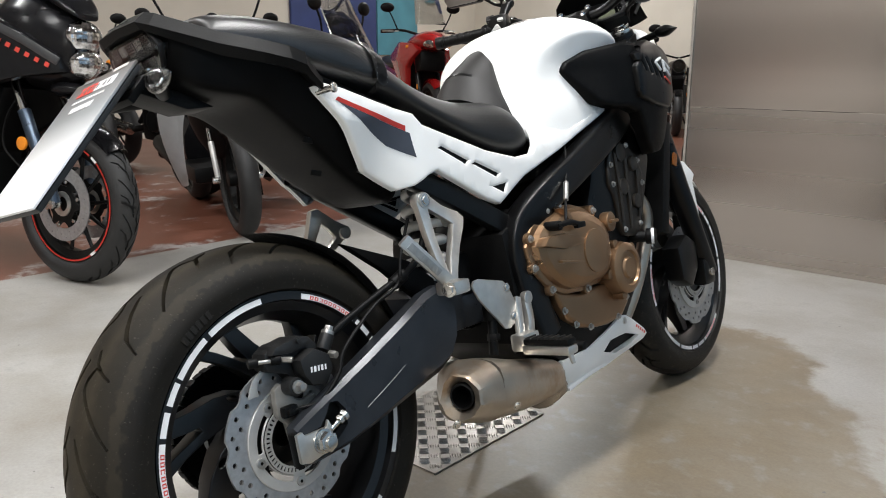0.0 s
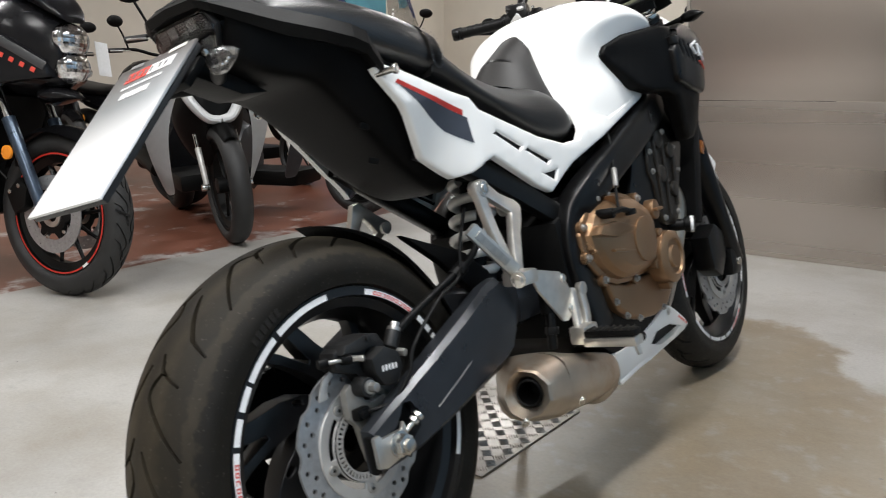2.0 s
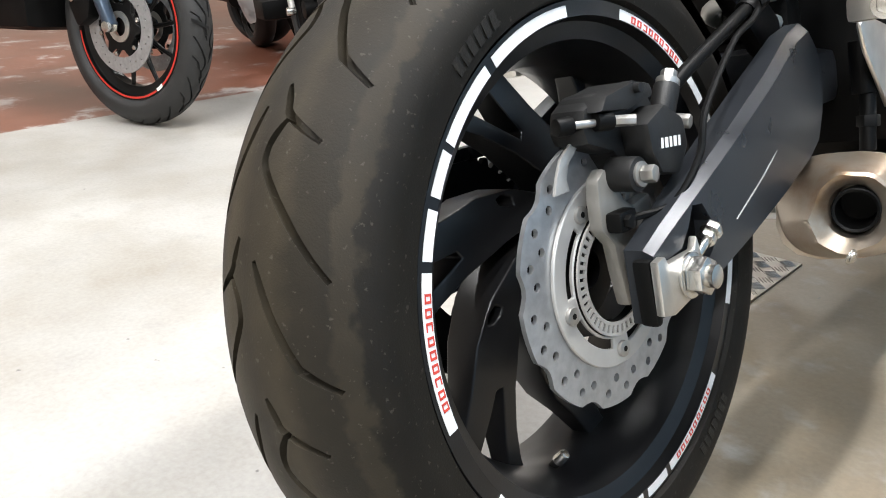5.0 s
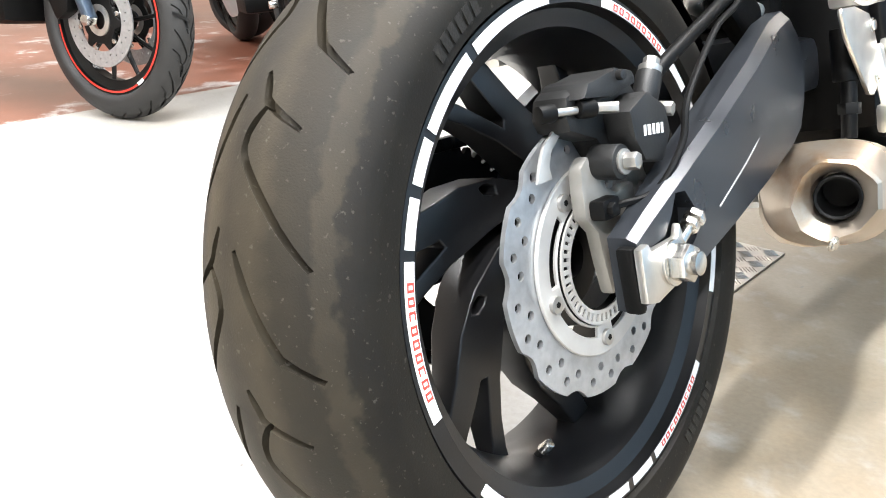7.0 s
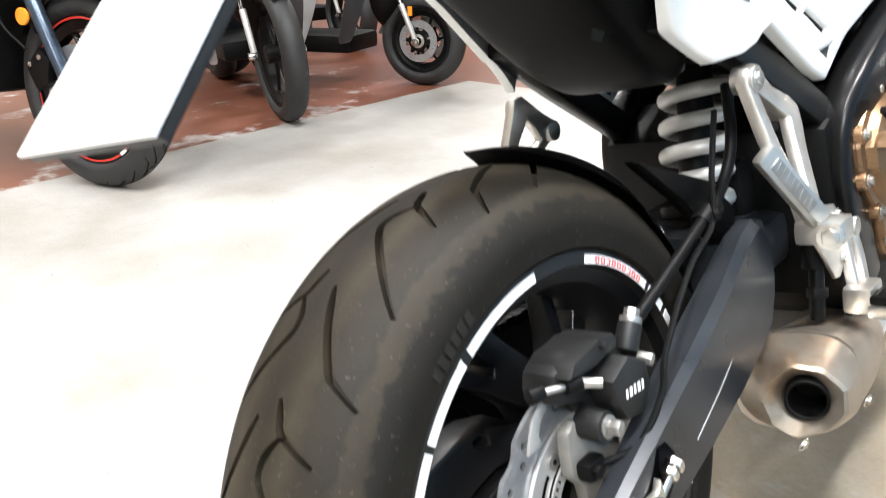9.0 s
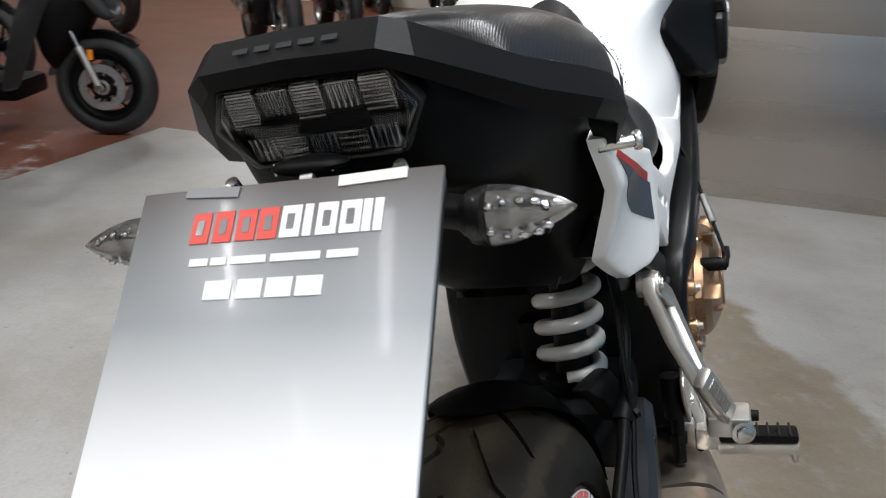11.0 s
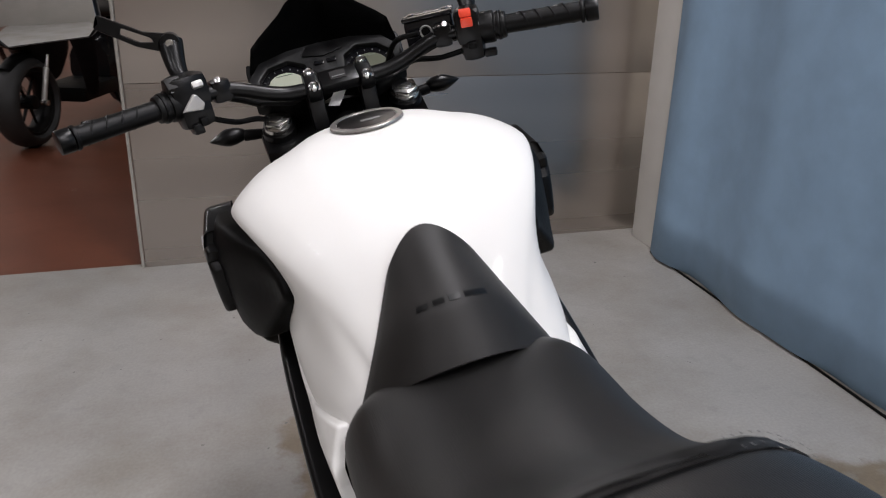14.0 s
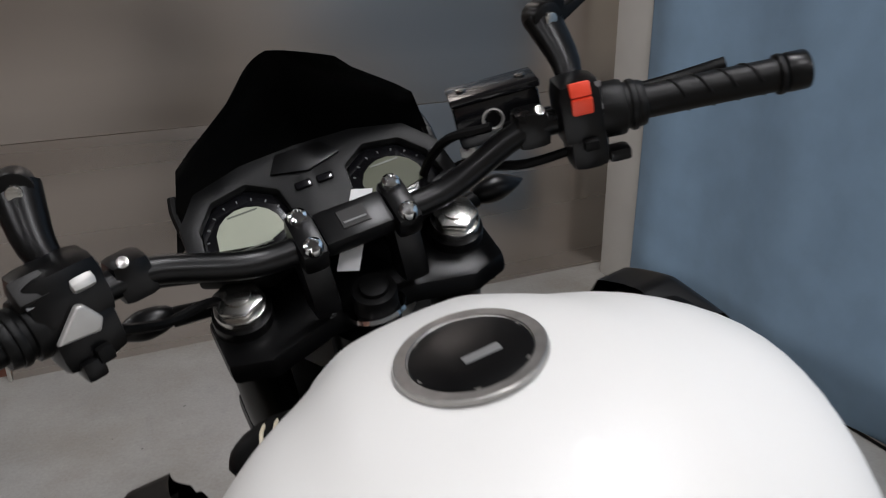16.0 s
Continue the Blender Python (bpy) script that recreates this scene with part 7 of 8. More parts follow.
bm = loft(fg, False, False)
bmesh.ops.solidify(bm, geom=bm.faces[:], thickness=0.0035)
fgo = part("front_mudguard", bm, WHITE, bike, "white front mudguard", angle=60)
for s in (1, -1):
    part("mudguard_side", prism([(1.40, 0.615), (1.43, 0.634), (1.49, 0.630), (1.535, 0.600), (1.552, 0.585), (1.535, 0.565), (1.548, 0.48), (1.552, 0.43), (1.535, 0.425), (1.515, 0.52), (1.47, 0.585)], s * 0.074, s * 0.082, 0.003), WHITE, fgo)
    part("mudguard_stay", prism([(1.36, 0.56), (1.42, 0.60), (1.50, 0.55), (1.52, 0.46), (1.47, 0.44), (1.40, 0.50)], s * 0.068, s * 0.076, 0.002), SATIN, fgo)

# checker plate under the side stand
CHECK = material("checker_plate_steel", (0.44, 0.42, 0.39), 0.38, metal=0.95, vary=0.12, scale=12, bump=0.05, wear=((0.30, 0.26, 0.20), 0.55, 0.8, 9))
cpt = thing("checker_plate", "worn aluminium checker plate lying on the floor", "metal plate", pose(-0.30, 0.74, 0.0, 0, 0, 0))
part("plate", prism([(-0.24, 0.0), (-0.20, 0.0), (0.19, 0.0), (0.19, 0.004), (-0.24, 0.004)], -0.16, 0.16, 0.0005), CHECK, cpt)
bars = []
for i in range(9):
    for j in range(12):
        x, y = -0.14 + 0.035 * i, -0.215 + 0.035 * j
        a = 45 if (i + j) % 2 else -45
        d = radians(a)
        for k in range(5):
            off = (k - 2) * 0.0062
            bars.append((x - math.sin(d) * off, y + math.cos(d) * off, a))
bm = bmesh.new()
for x, y, a in bars:
    c, s_ = math.cos(radians(a)), math.sin(radians(a))
    base = [(-0.0135, 0), (0, -0.0019), (0.0135, 0), (0, 0.0019)]
    lo = [bm.verts.new((x + c * u - s_ * v, y + s_ * u + c * v, 0.0042)) for u, v in base]
    ridge = [bm.verts.new((x + c * u, y + s_ * u, 0.0058)) for u in (-0.008, 0.008)]
    for f in ((lo[0], lo[1], ridge[1], ridge[0]), (lo[1], lo[2], ridge[1]), (lo[2], lo[3], ridge[0], ridge[1]), (lo[3], lo[0], ridge[0])):
        bm.faces.new(f)
tagged(part("tread_pattern", bm, CHECK, cpt), kind="stuff")


# ---- parked machines round about ----
BLUEGREY = material("blue_grey_metal", (0.05, 0.07, 0.10), 0.3, metal=0.6, vary=0.1)
GREYPAINT = material("grey_metallic_paint", (0.06, 0.062, 0.066), 0.32, metal=0.3, coat=0.3, vary=0.05)
GREYWHITE = material("pale_grey_paint", (0.55, 0.56, 0.56), 0.3, coat=0.5, vary=0.03)
REDPAINT = material("red_gloss_paint", (0.35, 0.012, 0.012), 0.2, coat=0.8, vary=0.05)
BLUEPAINT = material("sky_blue_paint", (0.10, 0.30, 0.48), 0.25, coat=0.6, vary=0.05)
BLACKGLOSS = material("black_gloss_paint", (0.008, 0.008, 0.009), 0.2, coat=0.0, vary=0.1, spec=0.22)
FACET = material("faceted_reflector", (0.85, 0.85, 0.86), 0.10, metal=1.0, vary=0.5, scale=45)
SCREEN = glass("clear_screen", (0.86, 0.88, 0.88), 0.02)
OLDRUBBER = material("parked_tyre_rubber", (0.014, 0.014, 0.014), 0.6, vary=0.2, scale=20, bump=0.25)


def section(w, zt, zb, k=0.75):
    return [(0, zt), (w * 0.55, zt - 0.06 * (zt - zb)), (w * 0.95, zt - 0.30 * (zt - zb)), (w, zt - 0.55 * (zt - zb)), (w * k, zt - 0.88 * (zt - zb)), (0, zb)]


def plain_wheel(parent, y, R, half, bead, rim_mat, spokes, stripe, disc_r, lug=0, disc_sides=(1, -1)):
    c = (0, y, R)
    hold = part("wheel", rim_mesh(half * 0.72, bead, c), rim_mat, parent)
    tyre = lathe(tyre_profile(R, half, bead, half * 0.72), c, 96, True, None)
    if lug:
        tyre = cut(tyre, tread_cutter(R, half, bead, 14, c))
    part("tyre", tyre, OLDRUBBER, hold, "black tyre")
    for i in range(spokes):
        a = 360 * i / spokes
        P = lambda r, da: (0, y + r * math.cos(radians(a + da)), R + r * math.sin(radians(a + da)))
        part("spoke", tube([P(0.035, 0), P(0.5 * bead, 4), P(bead - 0.035, 7)], [0.012, 0.008], 3, 8, 0.8), rim_mat, hold)
    part("hub", rod((-0.055, y, R), (0.055, y, R), 0.042, segs=24, w=0.005), rim_mat, hold)
    if stripe:
        for s in (1, -1):
            x = s * (half * 0.72 + 0.0005)
            for a0, a1 in ((-52, 46), (58, 172), (185, 300)):
                part("rim_stripe", lathe([(x, bead - 0.012), (x + s * 0.0008, bead - 0.012), (x + s * 0.0008, bead - 0.005), (x, bead - 0.005)], c, 24, True, (a0, a1)), stripe, hold, "red rim stripe")
            for a0 in (47, 173, 301):
                part("rim_stripe", lathe([(x, bead - 0.014), (x + s * 0.0008, bead - 0.014), (x + s * 0.0008, bead - 0.003), (x, bead - 0.003)], c, 6, True, (a0, a0 + 8)), TAPE, hold, "white rim stripe")
    for s in disc_sides if disc_r else ():
        d = part("brake_disc", prism([(y + disc_r * math.cos(2 * math.pi * i / 48), R + disc_r * math.sin(2 * math.pi * i / 48)) for i in range(48)], s * (half + 0.008), s * (half + 0.013), 0, 1,
                 [[(y + disc_r * 0.66 * math.cos(2 * math.pi * i / 40), R + disc_r * 0.66 * math.sin(2 * math.pi * i / 40)) for i in range(40)]] +
                 [[(y + disc_r * q * math.cos(a) + 0.004 * math.cos(t), R + disc_r * q * math.sin(a) + 0.004 * math.sin(t)) for t in (0, 1.57, 3.14, 4.71)] for i in range(30) for a, q in ((2 * math.pi * i / 30, 0.76 + 0.07 * (i % 3)),)]), ROTOR, hold, "drilled brake disc")
        part("carrier", prism([(y + disc_r * (0.66 if i % 6 in (0, 5) else 0.50) * math.cos(2 * math.pi * i / 36), R + disc_r * (0.66 if i % 6 in (0, 5) else 0.50) * math.sin(2 * math.pi * i / 36)) for i in range(36)], s * (half + 0.010), s * (half + 0.016), 0.001, 1,
                              [[(y + disc_r * 0.34 * math.cos(2 * math.pi * i / 24), R + disc_r * 0.34 * math.sin(2 * math.pi * i / 24)) for i in range(24)]]), DEEP, d)
        part("sensor_ring", lathe([(s * (half + 0.012), disc_r * 0.20), (s * (half + 0.018), disc_r * 0.20), (s * (half + 0.018), disc_r * 0.33), (s * (half + 0.012), disc_r * 0.33)], c, 36, True), ALU, d)
        for i in range(6):
            a = radians(60 * i + 15)
            part("disc_bolt", rod((s * (half + 0.014), y + disc_r * 0.60 * math.cos(a), R + disc_r * 0.60 * math.sin(a)), (s * (half + 0.02), y + disc_r * 0.60 * math.cos(a), R + disc_r * 0.60 * math.sin(a)), 0.008, segs=12, w=0.001), STEEL, d)
    if lug:
        bm = bmesh.new()
        for i in range(lug):
            for s in (1, -1):
                a = 2 * math.pi * (i + (0.5 if s < 0 else 0)) / lug
                q = []
                for x, da, dr in ((0.004, 0.0, 0.0015), (0.6, 0.05, -0.004), (0.97, 0.075, -0.018), (0.97, 0.115, -0.018), (0.6, 0.09, -0.004), (0.004, 0.03, 0.0015)):
                    r = R + dr + 0.001
                    q.append(bm.verts.new((s * x * half * 0.97, y + r * math.cos(a + da), R + r * math.sin(a + da))))
                bm.faces.new(q)
        bmesh.ops.solidify(bm, geom=bm.faces[:], thickness=0.004)
        tagged(part("tread_blocks", bm, OLDRUBBER, hold), kind="stuff")
    return hold


def fork_pair(parent, y, R, top, spread, lower_mat, upper_mat, r=0.024):
    for s in (1, -1):
        A, B = Vector((s * spread, *top)), Vector((s * spread, y, R))
        d = (B - A).normalized()
        L = (B - A).length
        f = part("fork_leg", rod(A + d * (L * 0.42), B, r, r * 0.9, 20, 0.002), lower_mat, parent, "telescopic fork leg")
        part("stanchion", rod(A, A + d * (L * 0.45), r * 0.72, segs=18), upper_mat, f)
        part("axle_end", rod((s * (spread - 0.01), y, R), (s * (spread + 0.028), y, R), 0.018, segs=16, w=0.002), STEEL, f)


def mudguard(parent, y, R, a0, a1, r, half, mat, drop=0.03):
    rings = []
    for i in range(13):
        a = radians(a0 + (a1 - a0) * i / 12)
        h = half * (0.55 + 0.45 * math.sin(math.pi * (i + 1) / 14))
        rings.append([(h * u, y + (r - drop * abs(u) ** 2.3) * math.cos(a), R + (r - drop * abs(u) ** 2.3) * math.sin(a)) for u in (-1 + j / 4 for j in range(9))])
    bm = loft(rings, False, False)
    bmesh.ops.solidify(bm, geom=bm.faces[:], thickness=0.004)
    return part("front_mudguard", bm, mat, parent, "front mudguard", angle=60)


def bars(parent, y, z, half, mat, mirror=True):
    part("handlebar", tube([(-half, y - 0.12, z), (-half * 0.5, y - 0.03, z + 0.01), (0, y, z - 0.03), (half * 0.5, y - 0.03, z + 0.01), (half, y - 0.12, z)], 0.013, 6, 12), DEEP, parent, "black handlebar")
    for s in (1, -1):
        part("grip", rod((s * half * 0.7, y - 0.066, z + 0.006), (s * half, y - 0.12, z), 0.018, segs=16, w=0.003), OLDRUBBER, parent)
        part("lever", tube([(s * half * 0.6, y - 0.02, z), (s * half * 0.8, y - 0.015, z), (s * half, y - 0.06, z)], 0.006, 4, 8), ALU, parent)
        if mirror:
            m = part("mirror", tube([(s * half * 0.6, y - 0.04, z + 0.01), (s * half * 0.75, y - 0.02, z + 0.12), (s * half * 0.85, y - 0.03, z + 0.2)], 0.007, 5, 8), DEEP, parent, "black round mirror")
            part("mirror_shell", ball((s * half * 0.88, y - 0.03, z + 0.22), 1, (0.07, 0.022, 0.045)), DEEP, m)


def seat_and_tail(parent, y0, zs, mat):
    st = []
    for y, zt, w, zb in ((y0, zs + 0.02, 0.10, zs - 0.08), (y0 - 0.15, zs, 0.15, zs - 0.1), (y0 - 0.40, zs + 0.01, 0.16, zs - 0.1), (y0 - 0.65, zs + 0.05, 0.14, zs - 0.05), (y0 - 0.78, zs + 0.06, 0.10, zs)):
        st.append((y, section(w, zt, zb)))
    part("seat", body(st, 1), SEAT, parent, "black seat", angle=60)
    tb = []
    for y, zt, w, zb in ((y0 - 0.1, zs - 0.06, 0.12, zs - 0.30), (y0 - 0.5, zs - 0.04, 0.13, zs - 0.22), (y0 - 0.85, zs + 0.04, 0.09, zs - 0.06)):
        tb.append((y, section(w, zt, zb)))
    part("tail_panel", body(tb, 1), mat, parent, "tail panel", angle=60)


def engine_lump(parent, y, z):
    part("engine", join(box((0.36, 0.42, 0.34), (0, y, z), 0.05), box((0.30, 0.22, 0.30), (0, y + 0.16, z + 0.22), 0.03, (-20, 0, 0))), DEEP, parent, "dark engine block")
    part("engine_cover", rod((0.17, y, z), (0.22, y, z), 0.10, 0.085, 28, 0.01), SATIN, parent)
    part("frame", join(tube([(-0.13, y + 0.45, z + 0.45), (-0.15, y + 0.1, z + 0.32), (-0.14, y - 0.28, z - 0.02)], 0.025, 5, 10), tube([(0.13, y + 0.45, z + 0.45), (0.15, y + 0.1, z + 0.32), (0.14, y - 0.28, z - 0.02)], 0.025, 5, 10)), DEEP, parent, "dark frame")


def adventure(m, label, main, accent, group):
    """A tall touring machine; its front wheel stands on the origin and it looks along +y."""
    o = thing("touring_motorcycle", label, "motorcycle", m, group)
    plain_wheel(o, 0, 0.335, 0.058, 0.248, SATIN, 10, RED, 0.155, 1)
    fork_pair(o, 0, 0.335, (-0.30, 0.98), 0.105, BLUEGREY, CHROME, 0.026)
    g = mudguard(o, 0, 0.335, 150, 42, 0.352, 0.085, main)
    for s in (1, -1):
        part("mudguard_stay", prism([(-0.10, 0.60), (-0.19, 0.66), (-0.16, 0.52), (-0.06, 0.50)], s * 0.088, s * 0.096, 0.002), main, g)
        c = part("brake_caliper", prism([(-0.20, 0.41), (-0.13, 0.48), (-0.08, 0.44), (-0.10, 0.36), (-0.16, 0.33)], s * 0.060, s * 0.115, 0.012), DEEP, o, "black brake caliper")
        for yy, zz in ((-0.17, 0.42), (-0.12, 0.445)):
            part("caliper_bolt", rod((s * 0.112, yy, zz), (s * 0.122, yy, zz), 0.010, segs=6, w=0.001), STEEL, c)
        part("reflector", rod((s * 0.128, -0.155, 0.575), (s * 0.140, -0.155, 0.575), 0.028, segs=24, w=0.003), ORANGE, o, "round amber reflector")
        part("brake_hose", tube([(s * 0.12, -0.18, 0.47), (s * 0.14, -0.26, 0.56), (s * 0.13, -0.25, 0.68), (s * 0.10, -0.2, 0.78)], 0.005, 6, 8), DEEP, o)
        # side fairing with plain lettering bars
        fp = [(0.05, 0.865), (0.03, 0.93), (-0.08, 1.01), (-0.30, 1.11), (-0.52, 1.15), (-0.70, 1.0), (-0.62, 0.72), (-0.50, 0.56), (-0.36, 0.60), (-0.25, 0.80), (-0.10, 0.842)]
        fx = lambda y, z: 0.085 + 0.21 * min(1, max(0, (0.05 - y) / 0.42)) ** 0.8 - 0.10 * max(0, 0.85 - z) - 0.15 * max(0, z - 1.0)
        bm = panel_grid(fp, fx, 0.03, 0.04, 0.01)
        if s < 0:
            b2 = mirrored(bm)
            bm.free()
            bm = b2
        f = part("side_fairing", bm, main, o, "dark side fairing", angle=60)
        up = [(0.035, 0.905), (-0.10, 0.995), (-0.30, 1.088), (-0.50, 1.128)]
        part("fairing_stripe", tube([(s * (fx(y, z) + 0.004), y, z) for y, z in up], 0.018, 5, 10, 0.25, (0, 0.3, 1)), accent, f, "silver fairing stripe")
        for i in range(7):
            t = i / 6
            y, z = 0.0 - 0.20 * t, 0.892 + 0.105 * t
            part("print", box((0.003, 0.018, 0.018), (s * (fx(y, z) + 0.004), y, z), 0, (-27, 0, s * 24)), REDTAPE, f, "red lettering bars")
        b = part("indicator", rod((s * 0.26, -0.27, 0.925), (s * 0.32, -0.265, 0.925), 0.014, segs=14, w=0.002), DEEP, o, "clear front indicator")
        part("lens", ball((s * 0.345, -0.255, 0.925), 1, (0.045, 0.026, 0.026)), LENS, b)
        part("reflector_bowl", ball((s * 0.343, -0.262, 0.925), 1, (0.036, 0.016, 0.02)), CHROME, b)
    part("nose", body([(y, section(w, zt, zb, 0.6)) for y, zt, w, zb in ((0.072, 1.06, 0.066, 0.855), (0.055, 1.085, 0.088, 0.825), (-0.02, 1.15, 0.125, 0.79), (-0.16, 1.23, 0.17, 0.78), (-0.36, 1.20, 0.19, 0.80))], 2), main, o, "dark nose fairing", angle=60)
    part("beak", body([(y, section(w, zt, zb, 0.8)) for y, zt, w, zb in ((0.085, 1.10, 0.05, 1.075), (0.04, 1.17, 0.10, 1.09), (-0.08, 1.27, 0.13, 1.15), (-0.2, 1.29, 0.14, 1.18))], 2), main, o, "dark peak over the headlamps", angle=60)
    part("chin", body([(y, section(w, zt, zb, 0.7)) for y, zt, w, zb in ((0.10, 0.80, 0.02, 0.785), (0.04, 0.835, 0.07, 0.775), (-0.08, 0.85, 0.11, 0.74))], 2), main, o, "dark chin below the headlamps", angle=60)
    for z, r, yy in ((1.008, 0.066, 0.058), (0.908, 0.060, 0.064)):
        h = part("headlamp", ball((0, yy, z), 1, (r * 1.22, 0.060, r * 1.08)), LENS, o, "round stacked headlamp")
        part("reflector_bowl", ball((0, yy - 0.008, z), 1, (r * 1.15, 0.056, r * 1.02), 22, 15), FACET, h, angle=5)
        part("bulb", ball((0, yy + 0.03, z), 0.014, (1, 1, 1), 10, 8), CHROME, h)
    sc = [[(0.17 * u * (1 - 0.35 * t), -0.02 - 0.22 * t - 0.06 * u * u, 1.20 + 0.36 * t) for u in (-1 + j / 5 for j in range(11))] for t in (i / 6 for i in range(7))]
    bm = loft(sc, False, False)
    bmesh.ops.solidify(bm, geom=bm.faces[:], thickness=0.004)
    part("windscreen", bm, SCREEN, o, "clear windscreen", angle=60).visible_shadow = False
    bars(o, -0.38, 1.16, 0.40, DEEP)
    tk2 = [(y, section(w, zt, zb)) for y, zt, w, zb in ((-0.30, 1.05, 0.12, 0.82), (-0.45, 1.12, 0.20, 0.78), (-0.62, 1.08, 0.19, 0.76), (-0.80, 0.92, 0.11, 0.76))]
    part("fuel_tank", body(tk2, 1), main, o, "dark fuel tank", angle=60)
    seat_and_tail(o, -0.78, 0.86, main)
    engine_lump(o, -0.55, 0.48)
    plain_wheel(o, -1.55, 0.315, 0.08, 0.23, SATIN, 10, RED, 0.12, 0, (1,))
    part("swingarm", join(tube([(0.11, -0.75, 0.42), (0.12, -1.2, 0.36), (0.12, -1.58, 0.32)], 0.03, 4, 10), tube([(-0.11, -0.75, 0.42), (-0.12, -1.2, 0.36), (-0.12, -1.58, 0.32)], 0.03, 4, 10)), DEEP, o)
    part("muffler", rod((0.17, -1.0, 0.42), (0.19, -1.55, 0.56), 0.06, 0.07, 20, 0.01), STEEL, o, "steel muffler")
    part("fog_lamp", join(rod((0.22, -0.52, 0.63), (0.23, -0.46, 0.63), 0.034, segs=20, w=0.004)), CHROME, o, "small round fog lamp")
    part("price_tag", box((0.09, 0.002, 0.14), (-0.235, -0.02, 0.965), 0, (8, 0, 14)), TAPE, o, "white paper price sheet")
    return o


def scooter(m, label, main, R, nose_z, mat_panel, group, screen=False, tyre_half=0.052):
    """A step-through scooter; its front wheel stands on the origin and it looks along +y."""
    o = thing("scooter", label, "scooter", m, group)
    plain_wheel(o, 0, R, tyre_half, R - 0.075, DEEP, 6, None, R * 0.45 if screen else 0, 0)
    fork_pair(o, 0, R, (-0.14, R + 0.34), 0.105, CARRIER, CHROME, 0.016)
    # fork tubes in front and nose
    mudguard(o, 0, R, 130, 50, R + 0.022, 0.055, DEEP)
    n = []
    for y, zt, w, zb in ((0.0, R + 0.48, 0.07, R + 0.34), (-0.03, R + 0.54, 0.13, R + 0.30), (-0.14, R + 0.62, 0.19, R + 0.10), (-0.30, R + 0.66, 0.22, R - 0.04)):
        n.append((y, section(w, zt, zb, 0.55)))
    part("nose", body(n, 2), DEEP, o, "dark nose", angle=60)
    for s in (1, -1):
        # curved leg shield wings
        rings = []
        top = nose_z - 0.98
        for z, xo, wd, yb in ((0.235, 0.235, 0.03, -0.42), (0.34, 0.275, 0.055, -0.37), (0.45, 0.31, 0.085, -0.32), (0.56, 0.335, 0.11, -0.275), (0.67, 0.345, 0.14, -0.225), (0.78, 0.335, 0.17, -0.175), (0.88, 0.305, 0.19, -0.13), (0.97, 0.25, 0.18, -0.10), (1.04, 0.17, 0.13, -0.09)):
            zz = z + top * (z - 0.235) / 0.8
            rings.append([(s * (xo - wd * u), yb + 0.11 * u - 0.03 * u * u, zz + 0.015 * u) for u in (0, 0.33, 0.66, 1)])
        bm = loft(rings, False, False)
        bmesh.ops.solidify(bm, geom=bm.faces[:], thickness=0.02)
        part("leg_shield", smooth(bm, 1), mat_panel, o, "curved leg shield panel", angle=60)
        # V-shaped front trim
        part("nose_trim", tube([(s * 0.155, -0.06, R + 0.54), (s * 0.125, 0.0, R + 0.44), (s * 0.065, 0.04, R + 0.355), (0, 0.05, R + 0.335)], [0.045, 0.040], 5, 12, 0.6, (0, 1, 0)), mat_panel, o, "pale V-shaped nose trim")
        part("indicator", ball((s * 0.17, -0.08, R + 0.58), 1, (0.06, 0.03, 0.03)), LENS, o, "clear indicator")
        if screen:
            part("reflector", box((0.012, 0.025, 0.05), (s * 0.10, -0.03, R + 0.16), 0.004), ORANGE, o, "amber reflector")
    hd = part("head_cowl", body([(y, section(w, zt, zb)) for y, zt, w, zb in ((0.0, nose_z + 0.03, 0.10, nose_z - 0.13), (-0.06, nose_z + 0.08, 0.17, nose_z - 0.16), (-0.18, nose_z + 0.09, 0.19, nose_z - 0.12), (-0.28, nose_z + 0.06, 0.15, nose_z - 0.05))], 2), mat_panel, o, "headlamp cowl", angle=60)
    part("headlamp", ball((0, -0.005, nose_z - 0.04), 1, (0.12, 0.03, 0.055)), LENS, hd, "wide clear headlamp")
    part("reflector_bowl", ball((0, -0.02, nose_z - 0.04), 1, (0.11, 0.03, 0.05)), CHROME, hd)
    bars(o, -0.18, nose_z + 0.1, 0.34, DEEP)
    part("floorboard", box((0.34, 0.50, 0.10), (0, -0.62, R - 0.02), 0.03), DEEP, o, "black floorboard")
    part("body", body([(y, section(w, zt, zb)) for y, zt, w, zb in ((-0.80, R + 0.30, 0.14, R - 0.12), (-0.95, R + 0.40, 0.19, R - 0.08), (-1.30, R + 0.40, 0.20, R + 0.02), (-1.62, R + 0.46, 0.13, R + 0.22))], 2), main, o, "scooter rear body", angle=60)
    seat_and_tail(o, -0.78, R + 0.50, main)
    plain_wheel(o, -1.38, R, tyre_half * 1.15, R - 0.075, SATIN, 6, None, 0, 0)
    part("engine", box((0.2, 0.5, 0.2), (-0.02, -1.15, R + 0.02), 0.05), DEEP, o, "dark engine unit")
    part("muffler", rod((0.16, -1.05, R), (0.18, -1.55, R + 0.08), 0.05, 0.06, 20, 0.01), DEEP, o)
    part("stand", tube([(-0.08, -0.95, R - 0.1), (-0.15, -0.98, 0.008)], 0.012, 2, 8), DEEP, o)
    if screen:
        sc = [[(0.23 * u * (1 - 0.25 * t), -0.02 - 0.25 * t - 0.08 * u * u, nose_z + 0.04 + 0.50 * t) for u in (-1 + j / 5 for j in range(11))] for t in (i / 6 for i in range(7))]
        bm = loft(sc, False, False)
